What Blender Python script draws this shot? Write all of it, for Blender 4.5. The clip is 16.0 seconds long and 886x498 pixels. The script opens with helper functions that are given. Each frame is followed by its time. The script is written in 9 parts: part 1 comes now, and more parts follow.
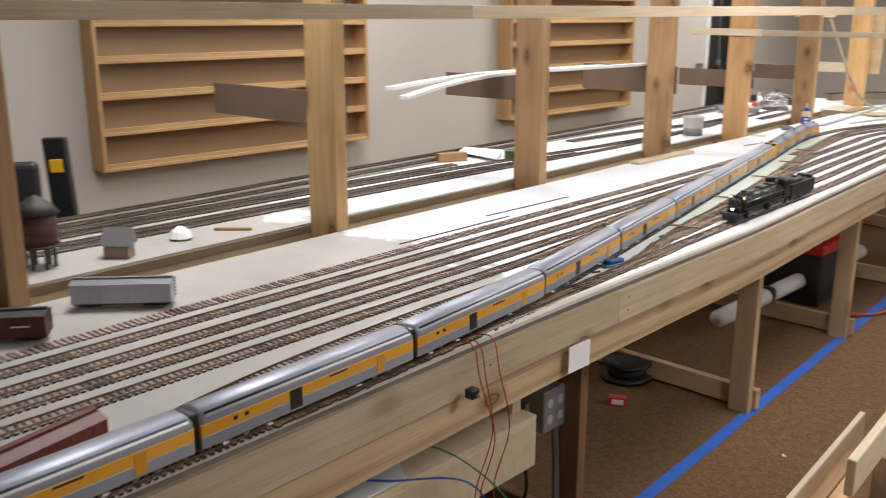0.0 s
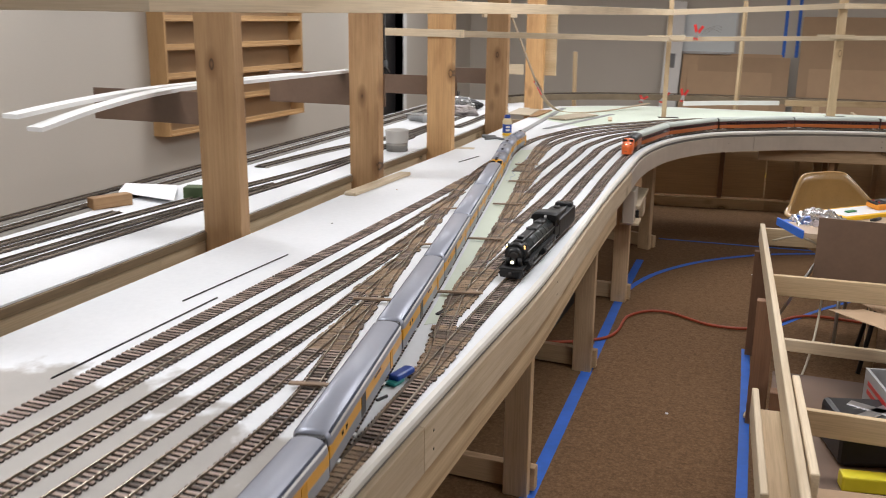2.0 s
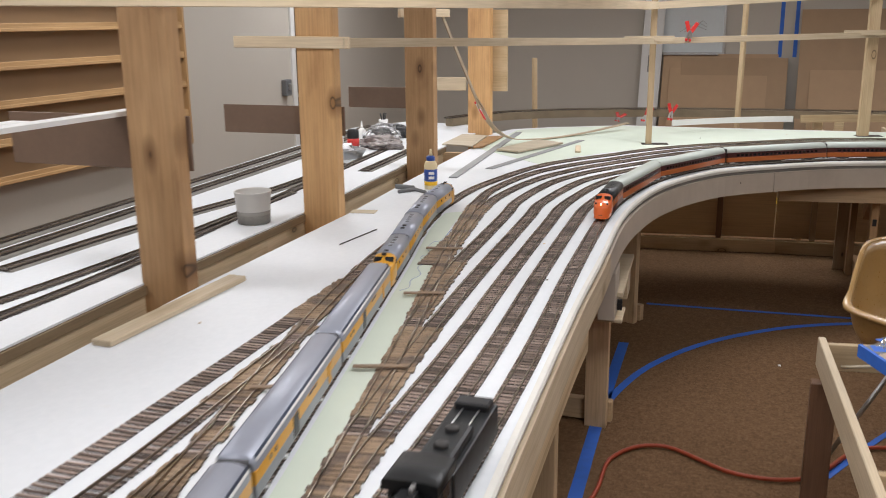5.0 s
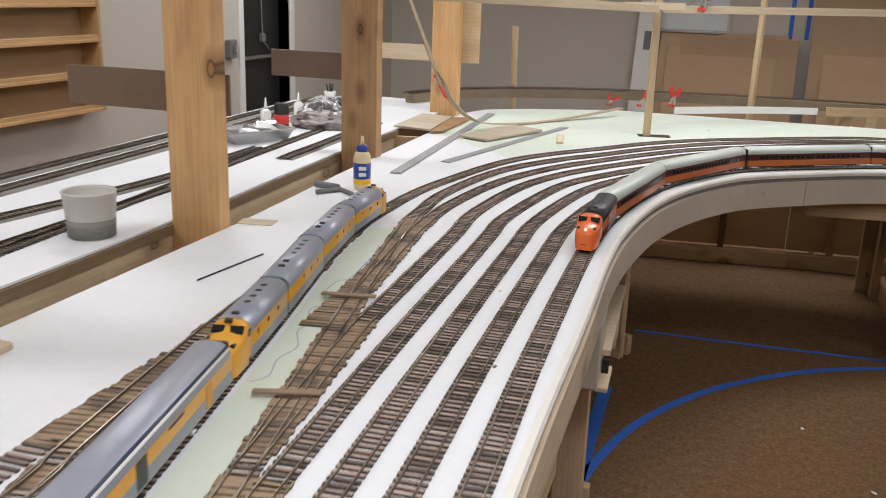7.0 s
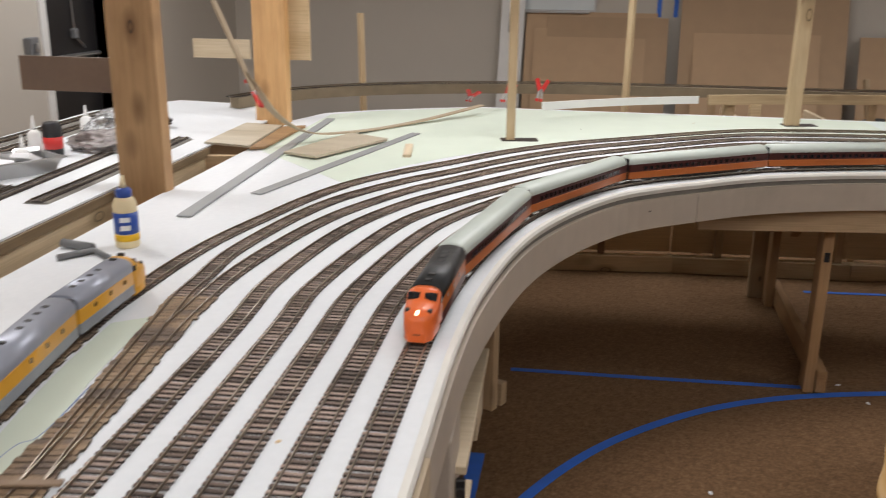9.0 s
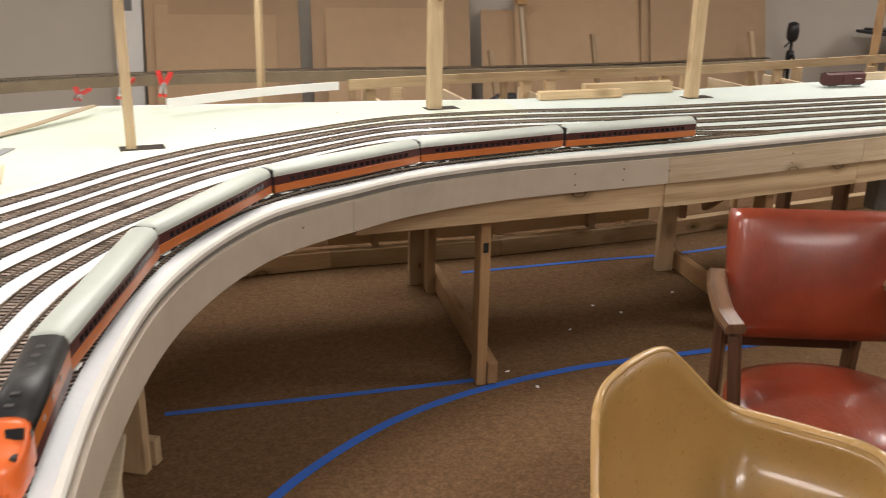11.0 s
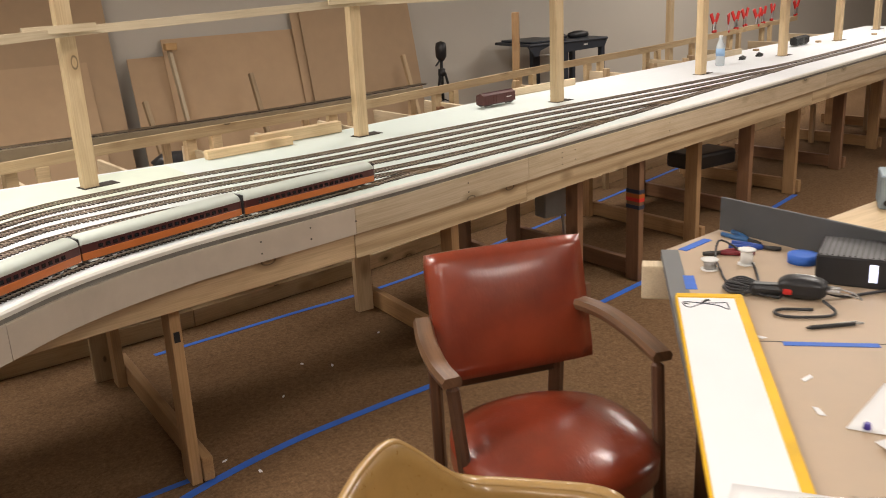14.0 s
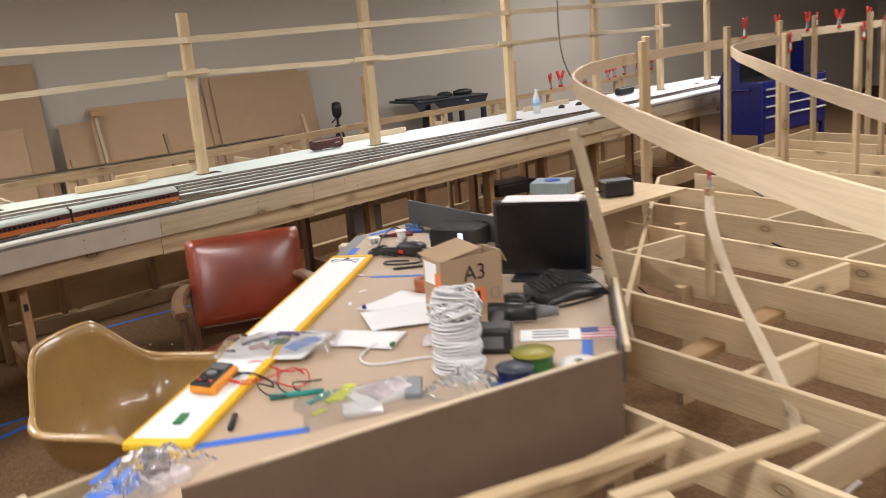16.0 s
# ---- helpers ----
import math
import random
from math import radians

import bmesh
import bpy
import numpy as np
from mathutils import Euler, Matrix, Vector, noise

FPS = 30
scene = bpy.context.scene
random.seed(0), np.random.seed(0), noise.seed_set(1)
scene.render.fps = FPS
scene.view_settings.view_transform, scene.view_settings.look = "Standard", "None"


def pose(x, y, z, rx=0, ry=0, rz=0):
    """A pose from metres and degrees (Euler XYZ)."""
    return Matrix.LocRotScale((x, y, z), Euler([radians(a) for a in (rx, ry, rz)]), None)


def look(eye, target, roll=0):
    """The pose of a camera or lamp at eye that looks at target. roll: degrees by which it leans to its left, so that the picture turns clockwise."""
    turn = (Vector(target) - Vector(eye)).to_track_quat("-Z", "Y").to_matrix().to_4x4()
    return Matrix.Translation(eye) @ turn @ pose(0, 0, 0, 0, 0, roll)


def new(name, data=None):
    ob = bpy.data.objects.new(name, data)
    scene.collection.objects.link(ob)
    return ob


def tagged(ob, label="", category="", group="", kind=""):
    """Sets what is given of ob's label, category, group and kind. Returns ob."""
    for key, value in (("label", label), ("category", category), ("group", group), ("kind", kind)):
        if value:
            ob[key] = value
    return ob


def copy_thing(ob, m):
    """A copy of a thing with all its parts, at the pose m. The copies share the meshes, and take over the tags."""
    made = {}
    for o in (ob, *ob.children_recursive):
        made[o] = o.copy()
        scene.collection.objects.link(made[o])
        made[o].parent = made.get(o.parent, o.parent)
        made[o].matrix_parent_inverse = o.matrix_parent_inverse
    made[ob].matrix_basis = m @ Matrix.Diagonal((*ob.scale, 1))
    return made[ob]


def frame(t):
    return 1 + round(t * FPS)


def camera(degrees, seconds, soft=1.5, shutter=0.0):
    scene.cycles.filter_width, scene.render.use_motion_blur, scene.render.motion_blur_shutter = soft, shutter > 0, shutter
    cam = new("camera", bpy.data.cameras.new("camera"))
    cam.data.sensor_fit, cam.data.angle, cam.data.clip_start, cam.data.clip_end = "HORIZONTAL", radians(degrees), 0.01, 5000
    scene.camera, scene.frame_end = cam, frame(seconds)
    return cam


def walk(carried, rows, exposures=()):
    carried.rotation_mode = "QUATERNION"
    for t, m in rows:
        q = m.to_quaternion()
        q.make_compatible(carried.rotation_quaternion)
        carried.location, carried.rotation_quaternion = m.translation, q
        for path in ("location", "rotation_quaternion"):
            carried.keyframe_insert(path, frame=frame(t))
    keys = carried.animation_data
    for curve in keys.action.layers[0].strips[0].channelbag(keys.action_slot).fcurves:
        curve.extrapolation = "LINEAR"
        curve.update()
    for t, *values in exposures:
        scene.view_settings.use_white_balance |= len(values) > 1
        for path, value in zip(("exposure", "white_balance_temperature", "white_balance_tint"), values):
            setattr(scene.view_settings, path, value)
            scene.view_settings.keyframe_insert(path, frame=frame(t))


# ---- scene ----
cam = camera(52.5, 16.0, soft=1.0, shutter=0.5)
PATH = [
    (0, (1.121, 1.071, 1.631), (-0.196, 2.49, 1.127), 0.1),
    (0.5, (0.898, 1.182, 1.615), (-0.245, 2.743, 1.11), 0.1),
    (1, (0.736, 1.425, 1.613), (-0.249, 3.097, 1.13), 1.0),
    (1.5, (0.601, 1.592, 1.616), (-0.224, 3.35, 1.137), 1.2),
    (2, (0.388, 1.777, 1.617), (-0.292, 3.591, 1.117), 0.7),
    (2.5, (0.27, 1.963, 1.584), (-0.352, 3.786, 1.045), 0.7),
    (3, (0.249, 2.259, 1.593), (-0.396, 4.066, 1.028), 0.2),
    (3.5, (0.183, 2.536, 1.578), (-0.455, 4.345, 1.013), 0.1),
    (4, (0.073, 2.869, 1.584), (-0.514, 4.705, 1.05), 0.5),
    (4.5, (0.091, 3.163, 1.593), (-0.535, 4.999, 1.104), 0.4),
    (4.7, (0.108, 3.309, 1.608), (-0.529, 5.141, 1.12), -0.6),
    (6.8, (-0.042, 4.397, 1.548), (-0.635, 6.229, 1.008), 1.7),
    (7, (-0.06, 4.485, 1.531), (-0.651, 6.313, 0.976), 2.0),
    (7.5, (-0.128, 4.737, 1.551), (-0.647, 6.58, 0.975), 2.2),
    (8, (-0.156, 4.894, 1.53), (-0.614, 6.739, 0.907), 2.1),
    (8.5, (-0.129, 5.103, 1.524), (-0.555, 6.956, 0.903), 1.0),
    (9, (-0.087, 5.246, 1.53), (-0.43, 7.128, 0.946), 0.7),
    (9.2, (-0.09, 5.288, 1.531), (-0.366, 7.183, 0.954), 0.8),
    (11.3, (-0.06, 5.713, 1.568), (0.403, 7.551, 0.928), 0.4),
    (11.5, (-0.016, 5.755, 1.568), (0.488, 7.593, 0.961), -0.2),
    (12, (0.019, 5.88, 1.597), (0.86, 7.601, 1.022), 1.6),
    (12.5, (0.0, 5.944, 1.596), (0.953, 7.61, 1.034), 1.6),
    (13, (-0.017, 5.978, 1.604), (0.943, 7.637, 1.031), 0.6),
    (13.5, (-0.006, 5.973, 1.617), (1.002, 7.599, 1.034), -0.9),
    (14, (0.007, 5.845, 1.652), (1.04, 7.452, 1.059), -2.8),
    (14.5, (0.029, 5.459, 1.693), (1.009, 7.121, 1.166), -5.3),
    (15, (0.097, 5.054, 1.684), (1.136, 6.703, 1.238), -5.8),
    (15.5, (0.212, 4.632, 1.69), (1.291, 6.246, 1.209), -4.8),
    (16, (0.14, 4.099, 1.658), (1.211, 5.722, 1.19), -4.6),
]
EXPOSURES = [(0.0, -0.22, 6200, 10), (1.0, -0.48, 6150, 10), (2.5, -0.57, 6150, 10), (4.5, -0.68, 6100, 10), (7.0, -0.70, 6150, 10), (9.0, -0.71, 6250, 10), (11.5, -0.17, 6800, 10), (12.5, -0.25, 6950, 10), (14.0, -0.24, 6850, 10), (15.5, -0.22, 6450, 10), (16.0, -0.22, 6350, 10)]
walk(cam, [(t, look(eye, target, roll)) for t, eye, target, roll in PATH], EXPOSURES)

from mathutils.geometry import tessellate_polygon

# ---- light ----
world = bpy.data.worlds.new("world")
scene.world = world
world.use_nodes = True
world.node_tree.nodes["Background"].inputs[0].default_value = (0.9, 0.95, 1.0, 1)
world.node_tree.nodes["Background"].inputs[1].default_value = 0.008
LAMP_POWER = 52.0
LAMP_COLOUR = (1.0, 0.955, 0.93)
# unseen lamps: layout assumed, some added only to brighten dim walls and aisle
LAMPS = [(-1.5, 2.7), (2.15, 2.9), (9.0, 12.4), (-2.7, 5.0), (0.3, 5.0), (3.8, 5.0), (7.6, 5.0), (-2.7, 8.0), (-0.1, 8.3), (3.8, 8.0), (7.6, 8.0), (-2.7, 10.8), (0.4, 10.8), (3.8, 10.8), (7.6, 10.6), (11.6, 8.6)]
CEILING = 2.75

# ---- materials ----
def node_mat(name):
    m = bpy.data.materials.new(name)
    m.use_nodes = True
    nt = m.node_tree
    return m, nt, nt.nodes["Principled BSDF"]

def ramp(nt, src, stops):
    r = nt.nodes.new("ShaderNodeValToRGB")
    while len(r.color_ramp.elements) < len(stops):
        r.color_ramp.elements.new(0.5)
    for e, (p, c) in zip(r.color_ramp.elements, stops):
        e.position, e.color = p, (*c, 1)
    nt.links.new(src, r.inputs[0])
    return r.outputs[0]

def tex_noise(nt, coord, scale, detail=4.0, rough=0.55):
    n = nt.nodes.new("ShaderNodeTexNoise")
    n.inputs["Scale"].default_value, n.inputs["Detail"].default_value, n.inputs["Roughness"].default_value = scale, detail, rough
    nt.links.new(coord, n.inputs["Vector"])
    return n.outputs["Fac"]

def mapped(nt, coord, scale):
    mp = nt.nodes.new("ShaderNodeMapping")
    mp.inputs["Scale"].default_value = scale
    nt.links.new(coord, mp.inputs["Vector"])
    return mp.outputs[0]

def mix(nt, fac, a, b, mode="MIX"):
    n = nt.nodes.new("ShaderNodeMix")
    n.data_type, n.blend_type = "RGBA", mode
    for value, socket in ((fac, n.inputs[0]), (a, n.inputs[6]), (b, n.inputs[7])):
        if isinstance(value, (int, float)):
            socket.default_value = value
        elif isinstance(value, tuple):
            socket.default_value = (*value, 1)
        else:
            nt.links.new(value, socket)
    return n.outputs[2]

def bump(nt, bsdf, height, strength, distance=0.002):
    b = nt.nodes.new("ShaderNodeBump")
    b.inputs["Strength"].default_value, b.inputs["Distance"].default_value = strength, distance
    nt.links.new(height, b.inputs["Height"])
    nt.links.new(b.outputs[0], bsdf.inputs["Normal"])

def coords(nt, kind="Object"):
    return nt.nodes.new("ShaderNodeTexCoord").outputs[kind]

def obj_random(nt):
    return nt.nodes.new("ShaderNodeObjectInfo").outputs["Random"]

def plain(name, colour, rough=0.5, metal=0.0, vary=0.12, scale=20.0, relief=0.05, coat=0.0, rvary=0.0):
    """A surface with soft variation in tone at two scales and fine relief."""
    m, nt, b = node_mat(name)
    c = coords(nt)
    n1, n2 = tex_noise(nt, c, scale, 5), tex_noise(nt, c, scale * 0.13, 2)
    dark = tuple(v * (1 - vary) for v in colour)
    light = tuple(min(1, v * (1 + vary)) for v in colour)
    col = mix(nt, 0.5, ramp(nt, n1, [(0.3, dark), (0.7, light)]), ramp(nt, n2, [(0.35, dark), (0.65, light)]))
    if rvary:
        col = mix(nt, obj_random(nt), mix(nt, 1.0, col, (1 - rvary,) * 3, "MULTIPLY"), col)
    nt.links.new(col, b.inputs["Base Color"])
    rr = nt.nodes.new("ShaderNodeMapRange")
    rr.inputs[3].default_value, rr.inputs[4].default_value = max(0.03, rough - 0.08), min(1, rough + 0.08)
    nt.links.new(n1, rr.inputs[0])
    nt.links.new(rr.outputs[0], b.inputs["Roughness"])
    b.inputs["Metallic"].default_value = metal
    b.inputs["Coat Weight"].default_value = coat
    if relief:
        bump(nt, b, n1, relief)
    return m

def wood(name, light, dark, rough=0.6, grain=1.0, knots=True, stain=0.25, run=False, rings=0.0, knot=(3.2, 6.5, 6.5)):
    """Sawn timber with its grain along each board's own x axis, shifted board by board."""
    m, nt, b = node_mat(name)
    c = coords(nt, "UV" if run else "Object")
    rnd = obj_random(nt)
    shift = nt.nodes.new("ShaderNodeVectorMath")
    shift.operation = "MULTIPLY_ADD"
    comb = nt.nodes.new("ShaderNodeCombineXYZ")
    for k in range(3):
        nt.links.new(rnd, comb.inputs[k])
    nt.links.new(comb.outputs[0], shift.inputs[0])
    shift.inputs[1].default_value = (37.0, 19.0, 11.0)
    nt.links.new(c, shift.inputs[2])
    v = shift.outputs[0]
    long = mapped(nt, v, (1.1 * grain, 13 * grain, 13 * grain))
    w = nt.nodes.new("ShaderNodeTexWave")
    w.wave_type, w.bands_direction = "BANDS", "Y"
    w.inputs["Scale"].default_value, w.inputs["Distortion"].default_value = 0.5, 14.0
    w.inputs["Detail"].default_value, w.inputs["Detail Scale"].default_value = 3.0, 0.6
    nt.links.new(long, w.inputs["Vector"])
    fine = tex_noise(nt, mapped(nt, v, (6 * grain, 220 * grain, 220 * grain)), 1.0, 3)
    blot = tex_noise(nt, mapped(nt, v, (2.2, 6, 6)), 1.5, 5)
    col = ramp(nt, w.outputs["Fac"], [(0.0, light), (0.6, tuple(0.6 * a + 0.4 * d for a, d in zip(light, dark))), (1.0, dark)])
    col = mix(nt, 0.68 - rings, col, ramp(nt, blot, [(0.28, light), (0.56, tuple(0.45 * a + 0.55 * d for a, d in zip(light, dark))), (0.74, tuple(0.82 * d for d in dark))]))
    col = mix(nt, 0.22, col, ramp(nt, fine, [(0.35, tuple(0.55 * d for d in dark)), (0.6, light)]))
    tone = nt.nodes.new("ShaderNodeHueSaturation")
    mr = nt.nodes.new("ShaderNodeMapRange")
    mr.inputs[3].default_value, mr.inputs[4].default_value = 1 - stain, 1 + stain * 0.5
    nt.links.new(rnd, mr.inputs[0])
    nt.links.new(mr.outputs[0], tone.inputs["Value"])
    nt.links.new(col, tone.inputs["Color"])
    col = tone.outputs[0]
    if knots:
        vo = nt.nodes.new("ShaderNodeTexVoronoi")
        vo.inputs["Scale"].default_value = 1.0
        nt.links.new(mapped(nt, v, knot), vo.inputs["Vector"])
        halo = ramp(nt, vo.outputs["Distance"], [(0.10, (1, 1, 1)), (0.24, (0, 0, 0))])
        col = mix(nt, halo, col, tuple(0.72 * d for d in dark))
        ring = ramp(nt, vo.outputs["Distance"], [(0.0, tuple(0.5 * d for d in dark)), (0.06, tuple(0.8 * d for d in dark)), (0.085, tuple(0.2 * d for d in dark)), (0.105, tuple(0.8 * d for d in dark))])
        col = mix(nt, ramp(nt, vo.outputs["Distance"], [(0.095, (1, 1, 1)), (0.115, (0, 0, 0))]), col, ring)
    nt.links.new(col, b.inputs["Base Color"])
    b.inputs["Roughness"].default_value = rough
    bump(nt, b, fine, 0.15, 0.001)
    return m

def glow(name, colour, strength):
    m, nt, b = node_mat(name)
    b.inputs["Base Color"].default_value = (*colour, 1)
    b.inputs["Emission Color"].default_value = (*colour, 1)
    b.inputs["Emission Strength"].default_value = strength
    return m

PINE = wood("pine", (0.70, 0.54, 0.33), (0.52, 0.36, 0.19))
STUD = wood("stud", (0.62, 0.46, 0.28), (0.42, 0.28, 0.15), stain=0.35)
FIR = wood("fir", (0.50, 0.31, 0.15), (0.29, 0.15, 0.06), grain=0.7, stain=0.2, rings=-0.17, knot=(3.6, 7.4, 0.6))
FIR_PALE = wood("fir_pale", (0.71, 0.44, 0.20), (0.46, 0.24, 0.09), grain=0.7, stain=0.2, rings=-0.17, knot=(3.6, 7.4, 0.6))
REDWOOD = wood("red_stud", (0.30, 0.16, 0.085), (0.19, 0.095, 0.05), stain=0.3)
OAK = wood("oak", (0.56, 0.35, 0.16), (0.40, 0.23, 0.09), knots=False, stain=0.1)
PLY = wood("plywood", (0.66, 0.50, 0.31), (0.54, 0.38, 0.21), grain=0.5, knots=False)
POPLAR_RUN = wood("poplar_run", (0.61, 0.505, 0.365), (0.45, 0.34, 0.205), stain=0.15, run=True)
PINE_RUN = wood("pine_run", (0.62, 0.47, 0.28), (0.46, 0.31, 0.16), run=True, stain=0.12)
BEAM_RUN = wood("beam_run", (0.64, 0.49, 0.30), (0.36, 0.235, 0.12), grain=0.75, run=True, stain=0.1, rings=0.42)
STUD_RUN = wood("stud_run", (0.58, 0.42, 0.25), (0.42, 0.28, 0.15), run=True)
POPLAR = wood("poplar", (0.74, 0.62, 0.44), (0.62, 0.48, 0.30), knots=False)
WALNUT = wood("walnut", (0.14, 0.065, 0.035), (0.05, 0.025, 0.015), rough=0.35, knots=False)
MASONITE = plain("hardboard", (0.17, 0.11, 0.075), 0.5, vary=0.1, scale=60)
KRAFT = plain("kraft_board", (0.50, 0.345, 0.21), 0.75, vary=0.07, scale=9, rvary=0.18)
DESKTOP = plain("desk_hardboard", (0.51, 0.385, 0.27), 0.55, vary=0.06, scale=12)
BLACK = plain("black_plastic", (0.02, 0.02, 0.022), 0.4, vary=0.3)
SATIN = plain("black_engine", (0.010, 0.011, 0.012), 0.45, vary=0.4, scale=60)
BOILER = plain("boiler_green_black", (0.008, 0.014, 0.013), 0.35, vary=0.3, scale=60)
DARK = plain("dark_underframe", (0.035, 0.032, 0.03), 0.6, vary=0.3, scale=80)
RAILM = plain("rail_metal", (0.33, 0.28, 0.22), 0.32, 1.0, vary=0.35, scale=30)
STEEL = plain("steel", (0.5, 0.5, 0.5), 0.35, 0.9)
GREYBOX = plain("grey_paint", (0.17, 0.175, 0.18), 0.5, vary=0.1)
SLATEGREY = plain("slate_board", (0.085, 0.087, 0.09), 0.55, vary=0.12, scale=12)
YELLOW = plain("train_yellow", (0.72, 0.36, 0.035), 0.38, vary=0.05, scale=50, coat=0.2)
TGREY = plain("train_grey", (0.27, 0.285, 0.31), 0.4, vary=0.06, scale=50)
TROOF = plain("train_silver", (0.33, 0.35, 0.41), 0.38, 0.3, vary=0.06, scale=40)
ORANGE = plain("train_orange", (0.42, 0.115, 0.022), 0.4, vary=0.06, scale=50, coat=0.2)
REDOR = plain("train_red_orange", (0.78, 0.15, 0.03), 0.35, vary=0.05, scale=50, coat=0.3)
MAROON = plain("train_maroon", (0.065, 0.014, 0.012), 0.4, vary=0.1, scale=50)
MINT = plain("train_pale_roof", (0.50, 0.55, 0.50), 0.4, vary=0.05, scale=40)
NAVY = plain("navy_stripe", (0.03, 0.04, 0.07), 0.4)
OXIDE = plain("oxide_red", (0.075, 0.02, 0.017), 0.55, vary=0.2, scale=60)
OXIDE2 = plain("oxide_red_bright", (0.14, 0.034, 0.026), 0.5, vary=0.15, scale=60)
SILVER = plain("silver_car", (0.41, 0.41, 0.47), 0.45, vary=0.08, scale=50)
GLASSD = plain("dark_window", (0.012, 0.014, 0.018), 0.12, vary=0.2)
WHITE = plain("white_paint", (0.78, 0.78, 0.76), 0.5, vary=0.03)
PAPER = plain("white_paper", (0.87, 0.87, 0.88), 0.8, vary=0.03, scale=4)
REDPL = plain("red_plastic", (0.62, 0.035, 0.03), 0.35)
BLUEPL = plain("blue_plastic", (0.02, 0.07, 0.35), 0.35)
TAPE = plain("blue_tape", (0.035, 0.15, 0.62), 0.6, vary=0.15, scale=30)
GREENPL = plain("green_plastic", (0.03, 0.2, 0.07), 0.4)
YELLOWPL = plain("yellow_plastic", (0.85, 0.50, 0.012), 0.6)
COPPER = plain("copper", (0.45, 0.16, 0.08), 0.35, 0.8)
CREAM = plain("cream_glue", (0.74, 0.62, 0.38), 0.4, vary=0.05)
TAN = plain("tan_fibreglass", (0.34, 0.20, 0.065), 0.3, vary=0.08, scale=90, coat=0.35)
TANEDGE = plain("tan_rim", (0.45, 0.28, 0.11), 0.25, vary=0.05, coat=0.5)
WIREG = plain("wire_grey", (0.74, 0.74, 0.75), 0.45)
LTBLUE = plain("pale_blue_metal", (0.25, 0.31, 0.35), 0.45)
CABLE_R = plain("red_rubber", (0.38, 0.06, 0.02), 0.5)
HEADLIGHT = glow("headlight", (1.0, 0.85, 0.55), 6.0)
EMBER = glow("amber_lamp", (1.0, 0.55, 0.18), 3.0)
SCREENLED = glow("blue_white_display", (0.7, 0.75, 1.0), 2.5)

def leather():
    m, nt, b = node_mat("red_leather")
    c = coords(nt)
    n1, n2 = tex_noise(nt, c, 4, 5), tex_noise(nt, c, 260, 2)
    nt.links.new(ramp(nt, n1, [(0.3, (0.15, 0.020, 0.008)), (0.7, (0.29, 0.046, 0.017))]), b.inputs["Base Color"])
    b.inputs["Roughness"].default_value = 0.30
    b.inputs["Coat Weight"].default_value = 0.8
    b.inputs["Coat Roughness"].default_value = 0.17
    crease = tex_noise(nt, mapped(nt, c, (7, 3, 5)), 1.6, 4, 0.7)
    bump(nt, b, mix(nt, 0.55, mix(nt, 0.75, n2, tex_noise(nt, c, 5, 2)), ramp(nt, crease, [(0.44, (1, 1, 1)), (0.5, (0.3, 0.3, 0.3)), (0.56, (1, 1, 1))])), 0.16, 0.006)
    return m
LEATHER = leather()

def carpet():
    m, nt, b = node_mat("brown_carpet")
    c = coords(nt)
    n1, n2, n3 = tex_noise(nt, c, 70, 4, 0.75), tex_noise(nt, c, 1.1, 4), tex_noise(nt, c, 28, 3)
    col = ramp(nt, n1, [(0.32, (0.07, 0.039, 0.018)), (0.5, (0.205, 0.118, 0.058)), (0.68, (0.40, 0.252, 0.142))])
    col = mix(nt, 0.45, col, ramp(nt, n3, [(0.35, (0.125, 0.069, 0.033)), (0.65, (0.265, 0.157, 0.082))]))
    col = mix(nt, 0.35, col, ramp(nt, n2, [(0.3, (0.11, 0.064, 0.033)), (0.7, (0.175, 0.105, 0.057))]))
    nt.links.new(col, b.inputs["Base Color"])
    b.inputs["Roughness"].default_value = 0.95
    b.inputs["Specular IOR Level"].default_value = 0.15
    bump(nt, b, n1, 0.6, 0.006)
    return m
CARPET = carpet()

def wall_paint():
    m, nt, b = node_mat("grey_wall_paint")
    c = coords(nt)
    n1, n2 = tex_noise(nt, c, 140, 3), tex_noise(nt, c, 0.9, 3)
    nt.links.new(mix(nt, 0.5, ramp(nt, n1, [(0.3, (0.52, 0.485, 0.425)), (0.7, (0.56, 0.525, 0.46))]), ramp(nt, n2, [(0.3, (0.51, 0.475, 0.415)), (0.7, (0.57, 0.53, 0.465))])), b.inputs["Base Color"])
    b.inputs["Roughness"].default_value = 0.7
    bump(nt, b, n1, 0.1, 0.002)
    return m
WALL = wall_paint()

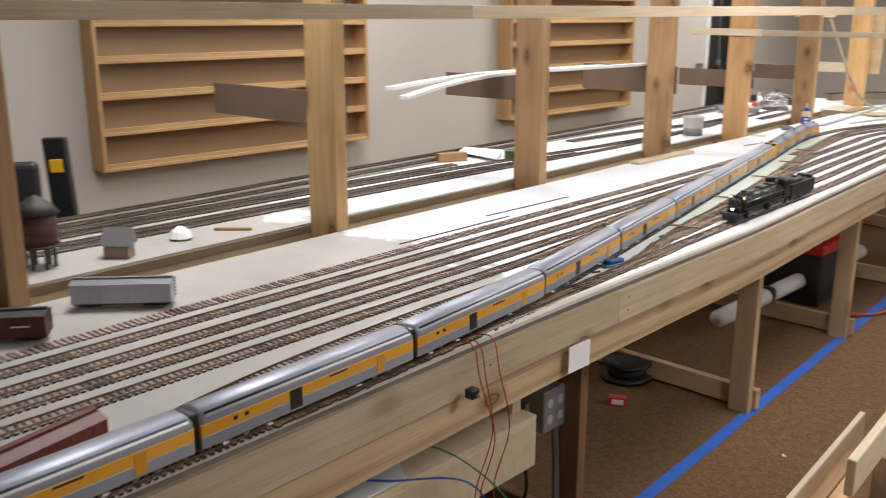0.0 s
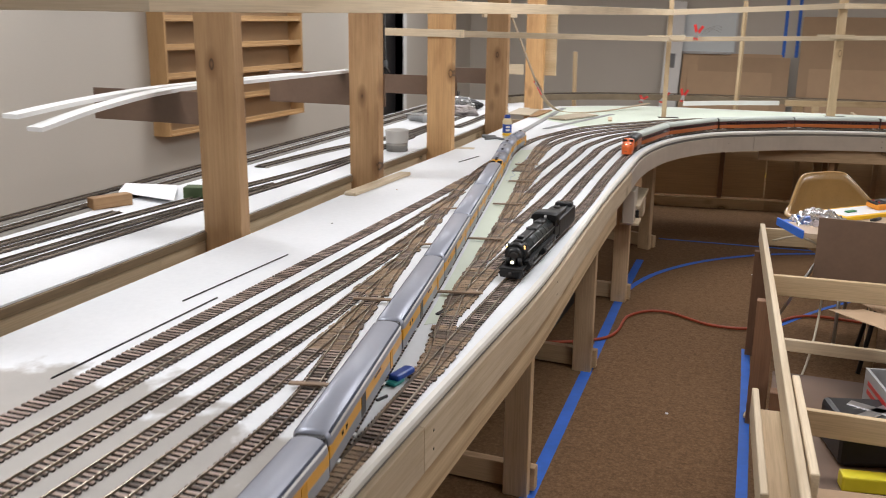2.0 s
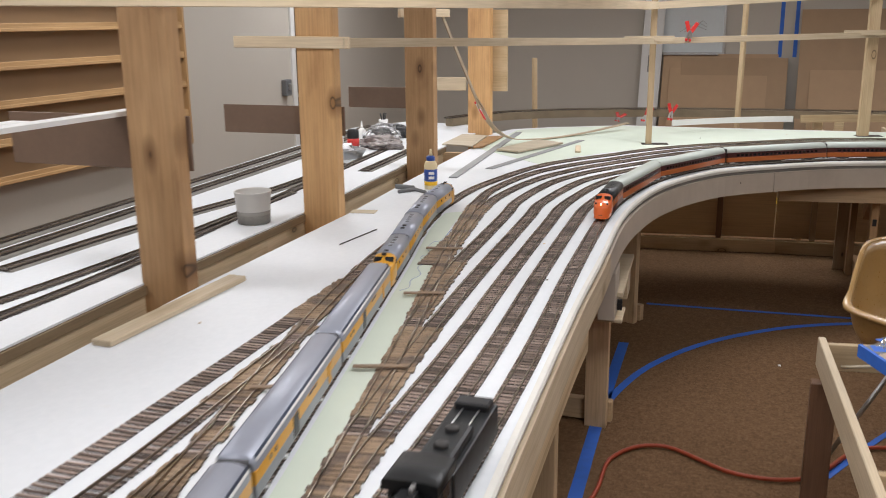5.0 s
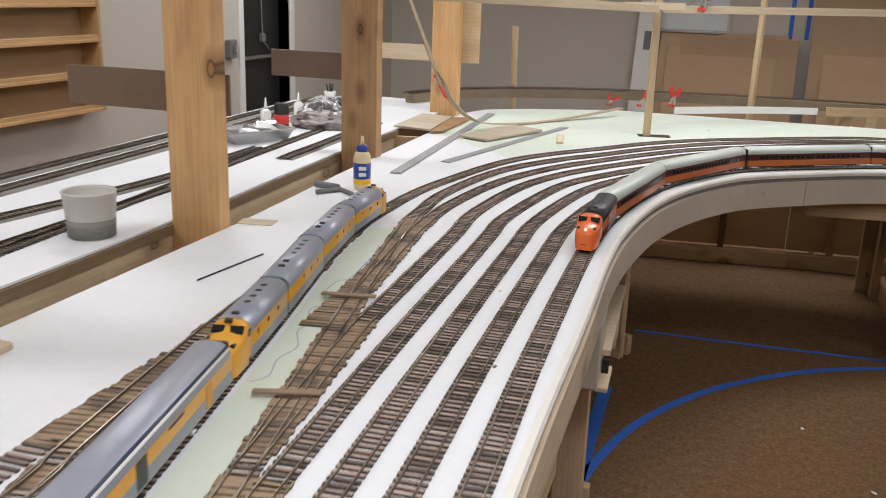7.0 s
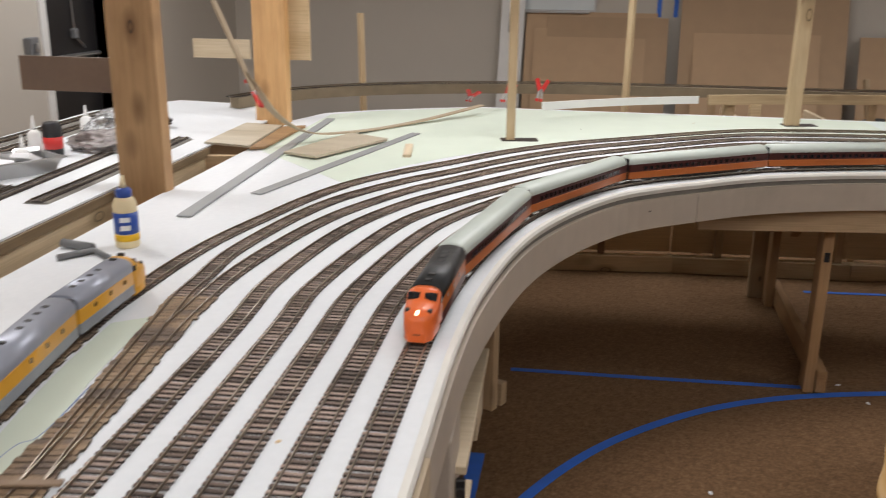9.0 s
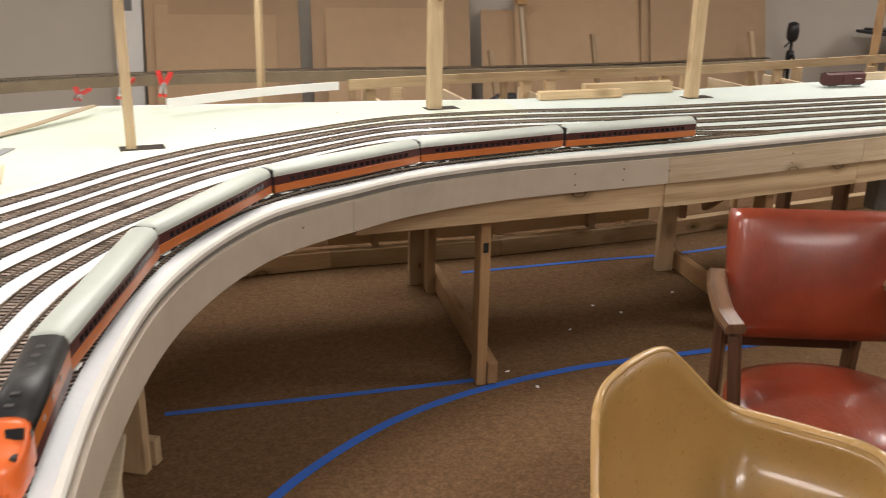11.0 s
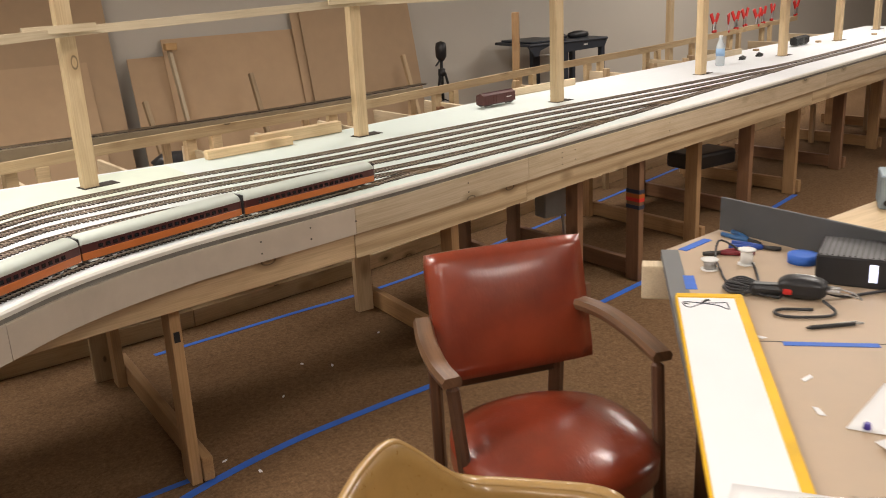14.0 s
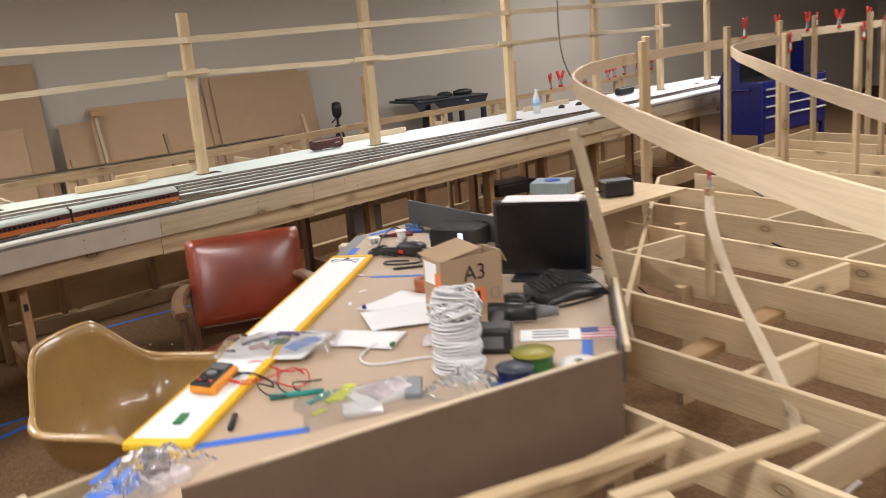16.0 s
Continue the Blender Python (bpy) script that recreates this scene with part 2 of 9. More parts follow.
def table_paint():
    """White painted board; the near end still bare and creamy, with a ragged paint edge and pencilled smudges."""
    m, nt, b = node_mat("white_table_paint")
    c = coords(nt)
    sep = nt.nodes.new("ShaderNodeSeparateXYZ")
    nt.links.new(c, sep.inputs[0])
    n1, n2, n3 = tex_noise(nt, c, 5, 5), tex_noise(nt, c, 60, 4), tex_noise(nt, c, 1.1, 3)
    edge = nt.nodes.new("ShaderNodeMath")
    edge.operation = "MULTIPLY_ADD"
    nt.links.new(n1, edge.inputs[0])
    edge.inputs[1].default_value = 0.9
    nt.links.new(sep.outputs[1], edge.inputs[2])
    add = nt.nodes.new("ShaderNodeMath")
    add.operation = "MULTIPLY_ADD"
    nt.links.new(sep.outputs[0], add.inputs[0])
    add.inputs[1].default_value = 0.12
    nt.links.new(edge.outputs[0], add.inputs[2])
    mr = nt.nodes.new("ShaderNodeMapRange")
    mr.inputs[1].default_value, mr.inputs[2].default_value = 3.38, 3.46
    nt.links.new(add.outputs[0], mr.inputs[0])
    bare = ramp(nt, n1, [(0.3, (0.36, 0.342, 0.315)), (0.7, (0.43, 0.41, 0.375))])
    white = mix(nt, 0.5, ramp(nt, n2, [(0.3, (0.72, 0.745, 0.765)), (0.7, (0.79, 0.81, 0.83))]), ramp(nt, n3, [(0.35, (0.68, 0.71, 0.73)), (0.65, (0.80, 0.82, 0.84))]))
    spots = tex_noise(nt, c, 9, 2)
    white = mix(nt, ramp(nt, spots, [(0.72, (0, 0, 0)), (0.8, (0.45, 0.45, 0.45))]), white, (0.70, 0.62, 0.47))
    # a stretch past the curve has a coat of pale green
    run = nt.nodes.new("ShaderNodeMapRange")
    run.inputs[1].default_value, run.inputs[2].default_value = 0.0, 6.0
    nt.links.new(sep.outputs[0], run.inputs[0])
    green = ramp(nt, run.outputs[0], [(0.10, (0, 0, 0)), (0.22, (0.85, 0.85, 0.85)), (0.50, (0.7, 0.7, 0.7)), (0.72, (0, 0, 0))])
    white = mix(nt, green, white, (0.63, 0.73, 0.665))
    nt.links.new(mix(nt, mr.outputs[0], bare, white), b.inputs["Base Color"])
    b.inputs["Roughness"].default_value = 0.6
    bump(nt, b, n2, 0.25, 0.002)
    return m
TABLE = table_paint()
FOAM = plain("pale_green_paint", (0.66, 0.73, 0.62), 0.65, vary=0.06, scale=7)
EDGEG = plain("grey_fibre_edge", (0.20, 0.185, 0.16), 0.8, vary=0.25, scale=40)
SANDED = plain("putty_white_edge", (0.72, 0.70, 0.64), 0.6, vary=0.08)

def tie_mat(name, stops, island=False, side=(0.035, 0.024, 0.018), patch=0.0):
    m, nt, b = node_mat(name)
    r = nt.nodes.new("ShaderNodeNewGeometry").outputs["Random Per Island"] if island else obj_random(nt)
    c = coords(nt)
    n = tex_noise(nt, c, 300, 3)
    if patch:
        r = mix(nt, patch, r, ramp(nt, tex_noise(nt, c, 9, 2), [(0.40, (0, 0, 0)), (0.60, (1, 1, 1))]))
    col = mix(nt, 0.35, ramp(nt, r, stops), ramp(nt, n, [(0.3, (0.05, 0.035, 0.025)), (0.7, (0.34, 0.25, 0.19))]))
    # shade painted into the sides by face direction; dusty sanded tops
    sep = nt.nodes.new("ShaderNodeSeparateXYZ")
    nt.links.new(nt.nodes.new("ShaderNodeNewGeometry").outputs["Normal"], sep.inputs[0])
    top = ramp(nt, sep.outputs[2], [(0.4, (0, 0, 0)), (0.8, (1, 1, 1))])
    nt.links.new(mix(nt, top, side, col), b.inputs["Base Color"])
    b.inputs["Roughness"].default_value = 0.7
    return m
BROWNS = [(0.0, (0.05, 0.035, 0.03)), (0.2, (0.14, 0.10, 0.078)), (0.45, (0.40, 0.295, 0.24)), (0.8, (0.58, 0.45, 0.38)), (1.0, (0.24, 0.19, 0.175))]
AMBERS = [(0.0, (0.07, 0.05, 0.038)), (0.22, (0.13, 0.09, 0.06)), (0.36, (0.25, 0.165, 0.09)), (0.7, (0.37, 0.255, 0.145)), (1.0, (0.44, 0.32, 0.20))]
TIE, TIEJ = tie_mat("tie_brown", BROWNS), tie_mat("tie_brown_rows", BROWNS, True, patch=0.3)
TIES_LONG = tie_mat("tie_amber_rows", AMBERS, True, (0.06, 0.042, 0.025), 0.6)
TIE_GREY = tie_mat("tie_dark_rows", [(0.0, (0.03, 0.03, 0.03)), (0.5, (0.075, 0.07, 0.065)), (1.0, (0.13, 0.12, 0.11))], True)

# ---- building helpers ----
def mesh_of(name, verts, faces, mat=None, smooth=False):
    me = bpy.data.meshes.new(name)
    me.from_pydata([tuple(v) for v in verts], [], faces)
    if mat:
        me.materials.append(mat)
    if smooth:
        me.polygons.foreach_set("use_smooth", [True] * len(me.polygons))
    me.update()
    return me

def from_bm(name, bm, mat=None, smooth=False):
    me = bpy.data.meshes.new(name)
    bmesh.ops.recalc_face_normals(bm, faces=bm.faces)
    bm.to_mesh(me)
    bm.free()
    if mat:
        me.materials.append(mat)
    if smooth:
        me.polygons.foreach_set("use_smooth", [True] * len(me.polygons))
    return me

def thing(name, m, label, category, group="", kind=""):
    """An Empty at the thing's base, to carry its parts."""
    ob = new(name)
    ob.empty_display_size = 0.05
    ob.matrix_basis = m
    return tagged(ob, label, category, group, kind)

def part(name, mesh, parent=None, label="", m=None):
    ob = new(name, mesh)
    if parent is not None:
        ob.parent = parent
    if m is not None:
        ob.matrix_basis = m
    return tagged(ob, label) if label else ob

def solo(name, mesh, label, category, m=None, group="", kind=""):
    ob = new(name, mesh)
    if m is not None:
        ob.matrix_basis = m
    return tagged(ob, label, category, group, kind)

def bx(x0, x1, y0, y1, z0, z1, mat, bev=0.0, seg=1, smooth=False, name="box"):
    bm = bmesh.new()
    bmesh.ops.create_cube(bm, size=1)
    for v in bm.verts:
        v.co = ((x0 + x1) / 2 + v.co.x * (x1 - x0), (y0 + y1) / 2 + v.co.y * (y1 - y0), (z0 + z1) / 2 + v.co.z * (z1 - z0))
    if bev:
        bmesh.ops.bevel(bm, geom=bm.edges[:], offset=bev, segments=seg, affect="EDGES", profile=0.5)
    return from_bm(name, bm, mat, smooth)

def join_boxes(name, boxes, mat):
    verts, faces = [], []
    for x0, x1, y0, y1, z0, z1 in boxes:
        n = len(verts)
        verts += [(x, y, z) for z in (z0, z1) for y in (y0, y1) for x in (x0, x1)]
        faces += [[n + i for i in f] for f in ((0, 2, 3, 1), (4, 5, 7, 6), (0, 1, 5, 4), (2, 6, 7, 3), (0, 4, 6, 2), (1, 3, 7, 5))]
    return mesh_of(name, verts, faces, mat)

def cyl(r0, r1, z0, z1, mat, n=20, name="cyl", smooth=True, axis="z", centre=(0, 0, 0), cap=True):
    bm = bmesh.new()
    bmesh.ops.create_cone(bm, cap_ends=cap, segments=n, radius1=r0, radius2=r1, depth=z1 - z0)
    bmesh.ops.translate(bm, verts=bm.verts, vec=(0, 0, (z0 + z1) / 2))
    if axis == "x":
        bmesh.ops.rotate(bm, verts=bm.verts, cent=(0, 0, 0), matrix=Matrix.Rotation(math.pi / 2, 3, "Y"))
    if axis == "y":
        bmesh.ops.rotate(bm, verts=bm.verts, cent=(0, 0, 0), matrix=Matrix.Rotation(-math.pi / 2, 3, "X"))
    bmesh.ops.translate(bm, verts=bm.verts, vec=centre)
    me = from_bm(name, bm, mat)
    for p in me.polygons:
        p.use_smooth = smooth and len(p.vertices) == 4
    return me

def lathe(profile, mat, n=24, name="lathe", smooth=True):
    """A body turned round z from (radius, height) pairs."""
    verts, faces = [], []
    for r, z in profile:
        verts += [(r * math.cos(2 * math.pi * k / n), r * math.sin(2 * math.pi * k / n), z) for k in range(n)]
    for i in range(len(profile) - 1):
        for k in range(n):
            a, b = i * n + k, i * n + (k + 1) % n
            faces.append((a, b, b + n, a + n))
    faces.append(tuple(range(n - 1, -1, -1)))
    faces.append(tuple((len(profile) - 1) * n + k for k in range(n)))
    return mesh_of(name, verts, faces, mat, smooth)

def prism(outline, z0, z1, mat, name="slab"):
    """A flat slab from a plan outline."""
    n = len(outline)
    verts = [(x, y, z0) for x, y in outline] + [(x, y, z1) for x, y in outline]
    tris = tessellate_polygon([[Vector((x, y, 0)) for x, y in outline]])
    bm = bmesh.new()
    vs = [bm.verts.new(v) for v in verts]
    for t in tris:
        for k in (0, n):
            bm.faces.new([vs[i + k] for i in t])
    for i in range(n):
        j = (i + 1) % n
        bm.faces.new((vs[i], vs[j], vs[n + j], vs[n + i]))
    return from_bm(name, bm, mat)

def along(a, b, roll=0.0):
    """The pose at a whose x axis points to b."""
    a, b = Vector(a), Vector(b)
    q = (b - a).to_track_quat("X", "Z")
    return Matrix.Translation(a) @ q.to_matrix().to_4x4() @ Matrix.Rotation(radians(roll), 4, "X")

def board_mesh(length, w, h, mat, bev=0.0025):
    return bx(0, length, -w / 2, w / 2, -h / 2, h / 2, mat, bev, name="board")

def board(name, a, b, w, h, mat, parent=None, label="", category="", group="", roll=0.0, kind="", bev=0.0025):
    """A straight piece of timber from a to b; w across, h upright."""
    me = board_mesh((Vector(b) - Vector(a)).length, w, h, mat, bev)
    if parent is not None:
        return part(name, me, parent, label, along(a, b, roll))
    return solo(name, me, label, category, along(a, b, roll), group, kind)

def sweep(path, profile, mat, name="strip", closed=True, smooth=False):
    """A profile of (side, up) pairs carried along a path of 3D points; side is to the left of travel."""
    pts = np.array(path, float)
    t = np.gradient(pts, axis=0)
    t /= np.linalg.norm(t, axis=1)[:, None] + 1e-12
    side = np.stack([-t[:, 1], t[:, 0], 0 * t[:, 0]], 1)
    side /= np.linalg.norm(side, axis=1)[:, None] + 1e-12
    up = np.cross(t, side)
    verts, faces, k = [], [], len(profile)
    for p, s, u in zip(pts, side, up):
        verts += [p + a * s + b * u for a, b in profile]
    for i in range(len(pts) - 1):
        for j in range(k if closed else k - 1):
            a, b = i * k + j, i * k + (j + 1) % k
            faces.append((a, a + k, b + k, b))
    if closed:
        faces.append(tuple(range(k)))
        faces.append(tuple((len(pts) - 1) * k + j for j in range(k - 1, -1, -1)))
    me = mesh_of(name, verts, faces, mat, smooth)
    run = np.r_[0, np.cumsum(np.linalg.norm(np.diff(pts, axis=0), axis=1))]
    girth = np.r_[0, np.cumsum([math.dist(profile[i], profile[(i + 1) % k]) for i in range(k)])]
    uv = me.uv_layers.new(name="run")
    data = np.zeros((len(me.loops), 2))
    for poly in me.polygons:
        idx = [me.loops[i].vertex_index for i in poly.loop_indices]
        wrap = len(idx) == 4 and {i % k for i in idx} == {0, k - 1} and k > 2
        for li, vi in zip(poly.loop_indices, idx):
            j = vi % k
            data[li] = (run[vi // k], girth[k] if wrap and j == 0 else girth[j])
    uv.data.foreach_set("uv", data.ravel())
    return me

def tube(path, r, mat, n=8, name="cable"):
    return sweep(path, [(r * math.cos(2 * math.pi * k / n), -r * math.sin(2 * math.pi * k / n)) for k in range(n)], mat, name, True, True)

def spline(ctrl, step=0.03):
    """A smooth path through control points, evenly stepped."""
    c = [np.array(p, float) for p in ctrl]
    c = [2 * c[0] - c[1], *c, 2 * c[-1] - c[-2]]
    out = []
    for i in range(1, len(c) - 2):
        for s in np.linspace(0, 1, 24, endpoint=False):
            p0, p1, p2, p3 = c[i - 1], c[i], c[i + 1], c[i + 2]
            out.append(0.5 * (2 * p1 + (p2 - p0) * s + (2 * p0 - 5 * p1 + 4 * p2 - p3) * s * s + (3 * p1 - p0 - 3 * p2 + p3) * s ** 3))
    out.append(c[-2])
    return resample(np.array(out), step)

def resample(pts, step):
    d = np.r_[0, np.cumsum(np.linalg.norm(np.diff(pts, axis=0), axis=1))]
    s = np.linspace(0, d[-1], max(2, int(round(d[-1] / step)) + 1))
    return np.stack([np.interp(s, d, pts[:, k]) for k in range(pts.shape[1])], 1)

def offset(path, d):
    """A plan path shifted d to its left."""
    t = np.gradient(path, axis=0)
    t /= np.linalg.norm(t, axis=1)[:, None]
    return path + d * np.stack([-t[:, 1], t[:, 0]], 1)

def lift(path, z):
    return np.c_[path, np.full(len(path), z)]

# ---- room ----
Z, ZL, ZR = 0.89, 0.90, 0.956
YELLOW_HEAD = 5.65
XW, YW, XE, YS = -3.82, 14.0, 17.0, -2.6
solo("floor", bx(XW - 0.2, XE + 0.2, YS - 0.2, YW + 0.2, -0.15, 0, CARPET), "worn brown carpet floor with flecks of litter", "floor", kind="structure")
solo("wall_north", bx(XW, XE, YW, YW + 0.15, 0, CEILING, WALL), "plain grey painted wall", "wall", kind="structure")
solo("wall_south", bx(XW, XE, YS - 0.15, YS, 0, CEILING, WALL), "plain grey painted wall", "wall", kind="structure")
solo("wall_east", bx(XE, XE + 0.15, YS - 0.15, YW + 0.15, 0, CEILING, WALL), "plain grey painted wall", "wall", kind="structure")
DOOR = (10.83, 11.60)
wall_west = thing("wall_west", Matrix(), "grey painted wall with a doorway", "wall", kind="structure")
part("wall_part", bx(XW - 0.15, XW, YS - 0.15, DOOR[0], 0, CEILING, WALL), wall_west)
part("wall_part", bx(XW - 0.15, XW, DOOR[1], YW + 0.15, 0, CEILING, WALL), wall_west)
part("wall_part", bx(XW - 0.15, XW, DOOR[0], DOOR[1], 2.1, CEILING, WALL), wall_west)
solo("ceiling", bx(XW - 0.2, XE + 0.2, YS - 0.2, YW + 0.2, CEILING, CEILING + 0.1, plain("ceiling_tile", (0.72, 0.71, 0.68), 0.9, vary=0.04)), "plain off-white ceiling", "ceiling", kind="structure")
doorway = thing("door_1", pose(XW, DOOR[0], 0), "dark open doorway with a pale painted frame", "door", kind="structure")
part("door_panel", bx(-0.14, -0.10, 0.0, 0.77, 0.0, 2.1, plain("black_door", (0.018, 0.017, 0.018), 0.4, vary=0.2)), doorway, "black door panel")
for y in (-0.07, 0.77):
    part("door_frame", bx(-0.15, 0.02, y, y + 0.07, 0, 2.17, WHITE, 0.004), doorway)
part("door_frame", bx(-0.15, 0.02, 0, 0.77, 2.1, 2.17, WHITE, 0.004), doorway)
part("push_bar", bx(-0.10, -0.05, 0.03, 0.74, 0.925, 0.955, STEEL, 0.01), doorway)
part("switch_box", bx(0.0, 0.05, -0.26, -0.16, 0.97, 1.11, GREYBOX, 0.006), doorway, "grey steel switch box")
part("switch_lever", bx(0.05, 0.075, -0.225, -0.205, 1.02, 1.075, STEEL, 0.003), doorway)
part("conduit", tube([(0.03, -0.24, 1.11), (0.03, -0.24, 2.6)], 0.009, STEEL), doorway)
part("hanging_cord", tube(spline([(-0.085, 0.44, 2.05), (-0.085, 0.45, 1.5), (-0.085, 0.47, 1.10), (-0.075, 0.52, 1.03), (-0.085, 0.58, 0.99)], 0.03), 0.006, STEEL, 6), doorway, "pale cord hanging on the door")
part("cord_plug", bx(-0.1, -0.06, 0.43, 0.48, 1.06, 1.13, GREYBOX, 0.005), doorway)

# ceiling lights, unseen: assumed recessed troffers with prismatic covers
for x, y in LAMPS:
    fix = thing("ceiling_light", pose(x, y, CEILING), "assumed white recessed fluorescent ceiling light, out of view", "ceiling light", "ceiling lights")
    part("frame", join_boxes("frame", [(-0.62, 0.62, -0.32, -0.29, -0.03, 0), (-0.62, 0.62, 0.29, 0.32, -0.03, 0), (-0.62, -0.59, -0.29, 0.29, -0.03, 0), (0.59, 0.62, -0.29, 0.29, -0.03, 0)], WHITE), fix)
    data = bpy.data.lights.new("ceiling_lamp", "AREA")
    data.shape, data.size, data.size_y = "RECTANGLE", 1.15, 0.55
    data.energy, data.color = LAMP_POWER, LAMP_COLOUR
    lamp = new("ceiling_lamp", data)
    lamp.parent = fix
    lamp.matrix_basis = pose(0, 0, -0.012)

# ---- main layout table ----
FRONT = spline([(-0.02, -1.6), (-0.11, 0.6), (-0.192, 2.6), (-0.210, 3.5), (-0.218, 4.2), (-0.262, 5.0), (-0.298, 5.7), (-0.314, 6.2), (-0.337, 6.75), (-0.325, 7.1), (-0.275, 7.45), (-0.18, 7.74), (-0.045, 7.985), (0.09, 8.12), (0.216, 8.215), (0.367, 8.325), (0.532, 8.410), (0.712, 8.477), (0.904, 8.528), (1.35, 8.615), (1.75, 8.70), (2.3, 8.835), (3.1, 9.03), (5.1, 9.487), (9.0, 10.45)], 0.05)
BACK = [(9.0, 11.45), (5.0, 10.60), (3.8, 10.38), (3.0, 10.20), (2.4, 10.06), (1.82, 9.92), (1.2, 9.79), (0.6, 9.80), (-0.2, 9.78), (-0.75, 9.78), (-1.2, 9.55), (-1.42, 9.38), (-1.50, 9.1), (-1.45, 8.75), (-1.42, 8.40), (-1.386, 7.4), (-1.343, 6.6), (-1.334, 5.6), (-1.283, 4.4), (-1.245, 3.0), (-1.20, 1.9), (-1.10, -1.6)]
table = thing("layout_table", Matrix(), "long curved model railway table with white painted top", "railway table")
part("tabletop", prism([tuple(p) for p in FRONT] + BACK, Z - 0.016, Z, TABLE), table, "white painted board top")
part("fibre_edge", sweep(lift(FRONT, Z - 0.03), [(0.0, -0.018), (0.0, 0.018), (0.35, 0.0135), (0.35, -0.018)], EDGEG), table, "grey fibreboard layer under the top")
part("edge_bead", sweep(lift(offset(FRONT, -0.001), Z - 0.004), [(-0.007, -0.012), (-0.009, 0.0), (-0.005, 0.007), (0.006, 0.0085), (0.006, -0.012)], SANDED), table, "smoothed white edge")
PRIMED = plain("primed_hardboard", (0.50, 0.43, 0.35), 0.55, vary=0.14, scale=9)
# fascia in lengths with butt joints
total = len(FRONT) - 1
cuts = [0, 42, 97, 160, 200, 226, total - 136, total - 70, total]
for a, b in zip(cuts, cuts[1:]):
    seg = FRONT[a:b + 1].copy()
    seg[-1] += (seg[-2] - seg[-1]) * 0.04
    part("fascia_board", sweep(lift(seg, 0.0), [(-0.013, Z - 0.128), (-0.013, Z - 0.032), (0.006, Z - 0.032), (0.006, Z - 0.128)], PRIMED if 150 < a < 215 else POPLAR_RUN), table)
cuts2 = [0, 60, 128, 152, None, 226, total - 136, total - 74, total]
for a, b in zip(cuts2, cuts2[1:]):
    if a is None or b is None:
        continue
    seg = offset(FRONT, 0.012)[a:b + 1].copy()
    seg[-1] += (seg[-2] - seg[-1]) * 0.04
    part("fascia_beam", sweep(lift(seg, 0.0), [(-0.012, Z - 0.222), (-0.012, Z - 0.130), (0.026, Z - 0.130), (0.026, Z - 0.222)], BEAM_RUN), table)

# the lower beam runs straight behind the curve
seg = offset(FRONT, 0.012)[226]
board("fascia_beam", (0.25, 8.47, Z - 0.176), (float(seg[0]), float(seg[1]) + 0.012, Z - 0.176), 0.036, 0.092, STUD, table)
screw = lathe([(0.0032, 0.0), (0.0032, 0.0012), (0.001, 0.0014)], plain("screw_head", (0.04, 0.035, 0.03), 0.5, 0.6), 8)
for i, dz in ((218, -0.06), (218, -0.10), (222, -0.058), (222, -0.098), (226, -0.08), (238, -0.06), (238, -0.098), (251, -0.052), (251, -0.075), (251, -0.105), (253, -0.055), (253, -0.10), (270, -0.06), (270, -0.1), (196, -0.07), (120, -0.06), (120, -0.1), (98, -0.06), (98, -0.10), (85, -0.08)):
    q, r = FRONT[i], FRONT[i + 1]
    part("screw", screw, table, "", pose(float(q[0]), float(q[1]), Z + dz) @ Matrix.Rotation(math.atan2(r[1] - q[1], r[0] - q[0]), 4, "Z") @ pose(0, -0.0125, 0, 90, 0, 0))

def h_frame(front, back, mat=STUD, skew=0.0):
    """A trestle: two legs, a floor stretcher and a top rail."""
    fx, fy = front
    bx_, by = back
    d = (Vector((bx_, by, 0)) - Vector((fx, fy, 0))).normalized()
    n = Vector((-d.y, d.x, 0))
    f0, b0 = Vector((fx, fy, 0)), Vector((bx_, by, 0))
    th = thing("trestle", pose(fx, fy, 0), "bare timber trestle carrying the railway table", "trestle", "table trestles")
    for p in (f0, b0):
        q = p - f0
        me = board_mesh(Z - 0.05 - 0.04, 0.038, 0.089, mat)
        part("leg", me, th, "", along(q, q + Vector((0, 0, 1))) @ Matrix.Rotation(math.atan2(d.y, d.x), 4, "X"))
    part("stretcher", board_mesh((b0 - f0).length + 0.16, 0.038, 0.089, mat), th, "", along(-d * 0.06 + n * -0.039 + Vector((0, 0, 0.055)), d + n * -0.039 + Vector((0, 0, 0.055))))
    part("top_rail", board_mesh((b0 - f0).length - 0.05, 0.038, 0.089, mat), th, "", along(d * 0.03 + n * 0.039 + Vector((0, 0, Z - 0.105)), d + n * 0.039 + Vector((0, 0, Z - 0.105))))
    return th

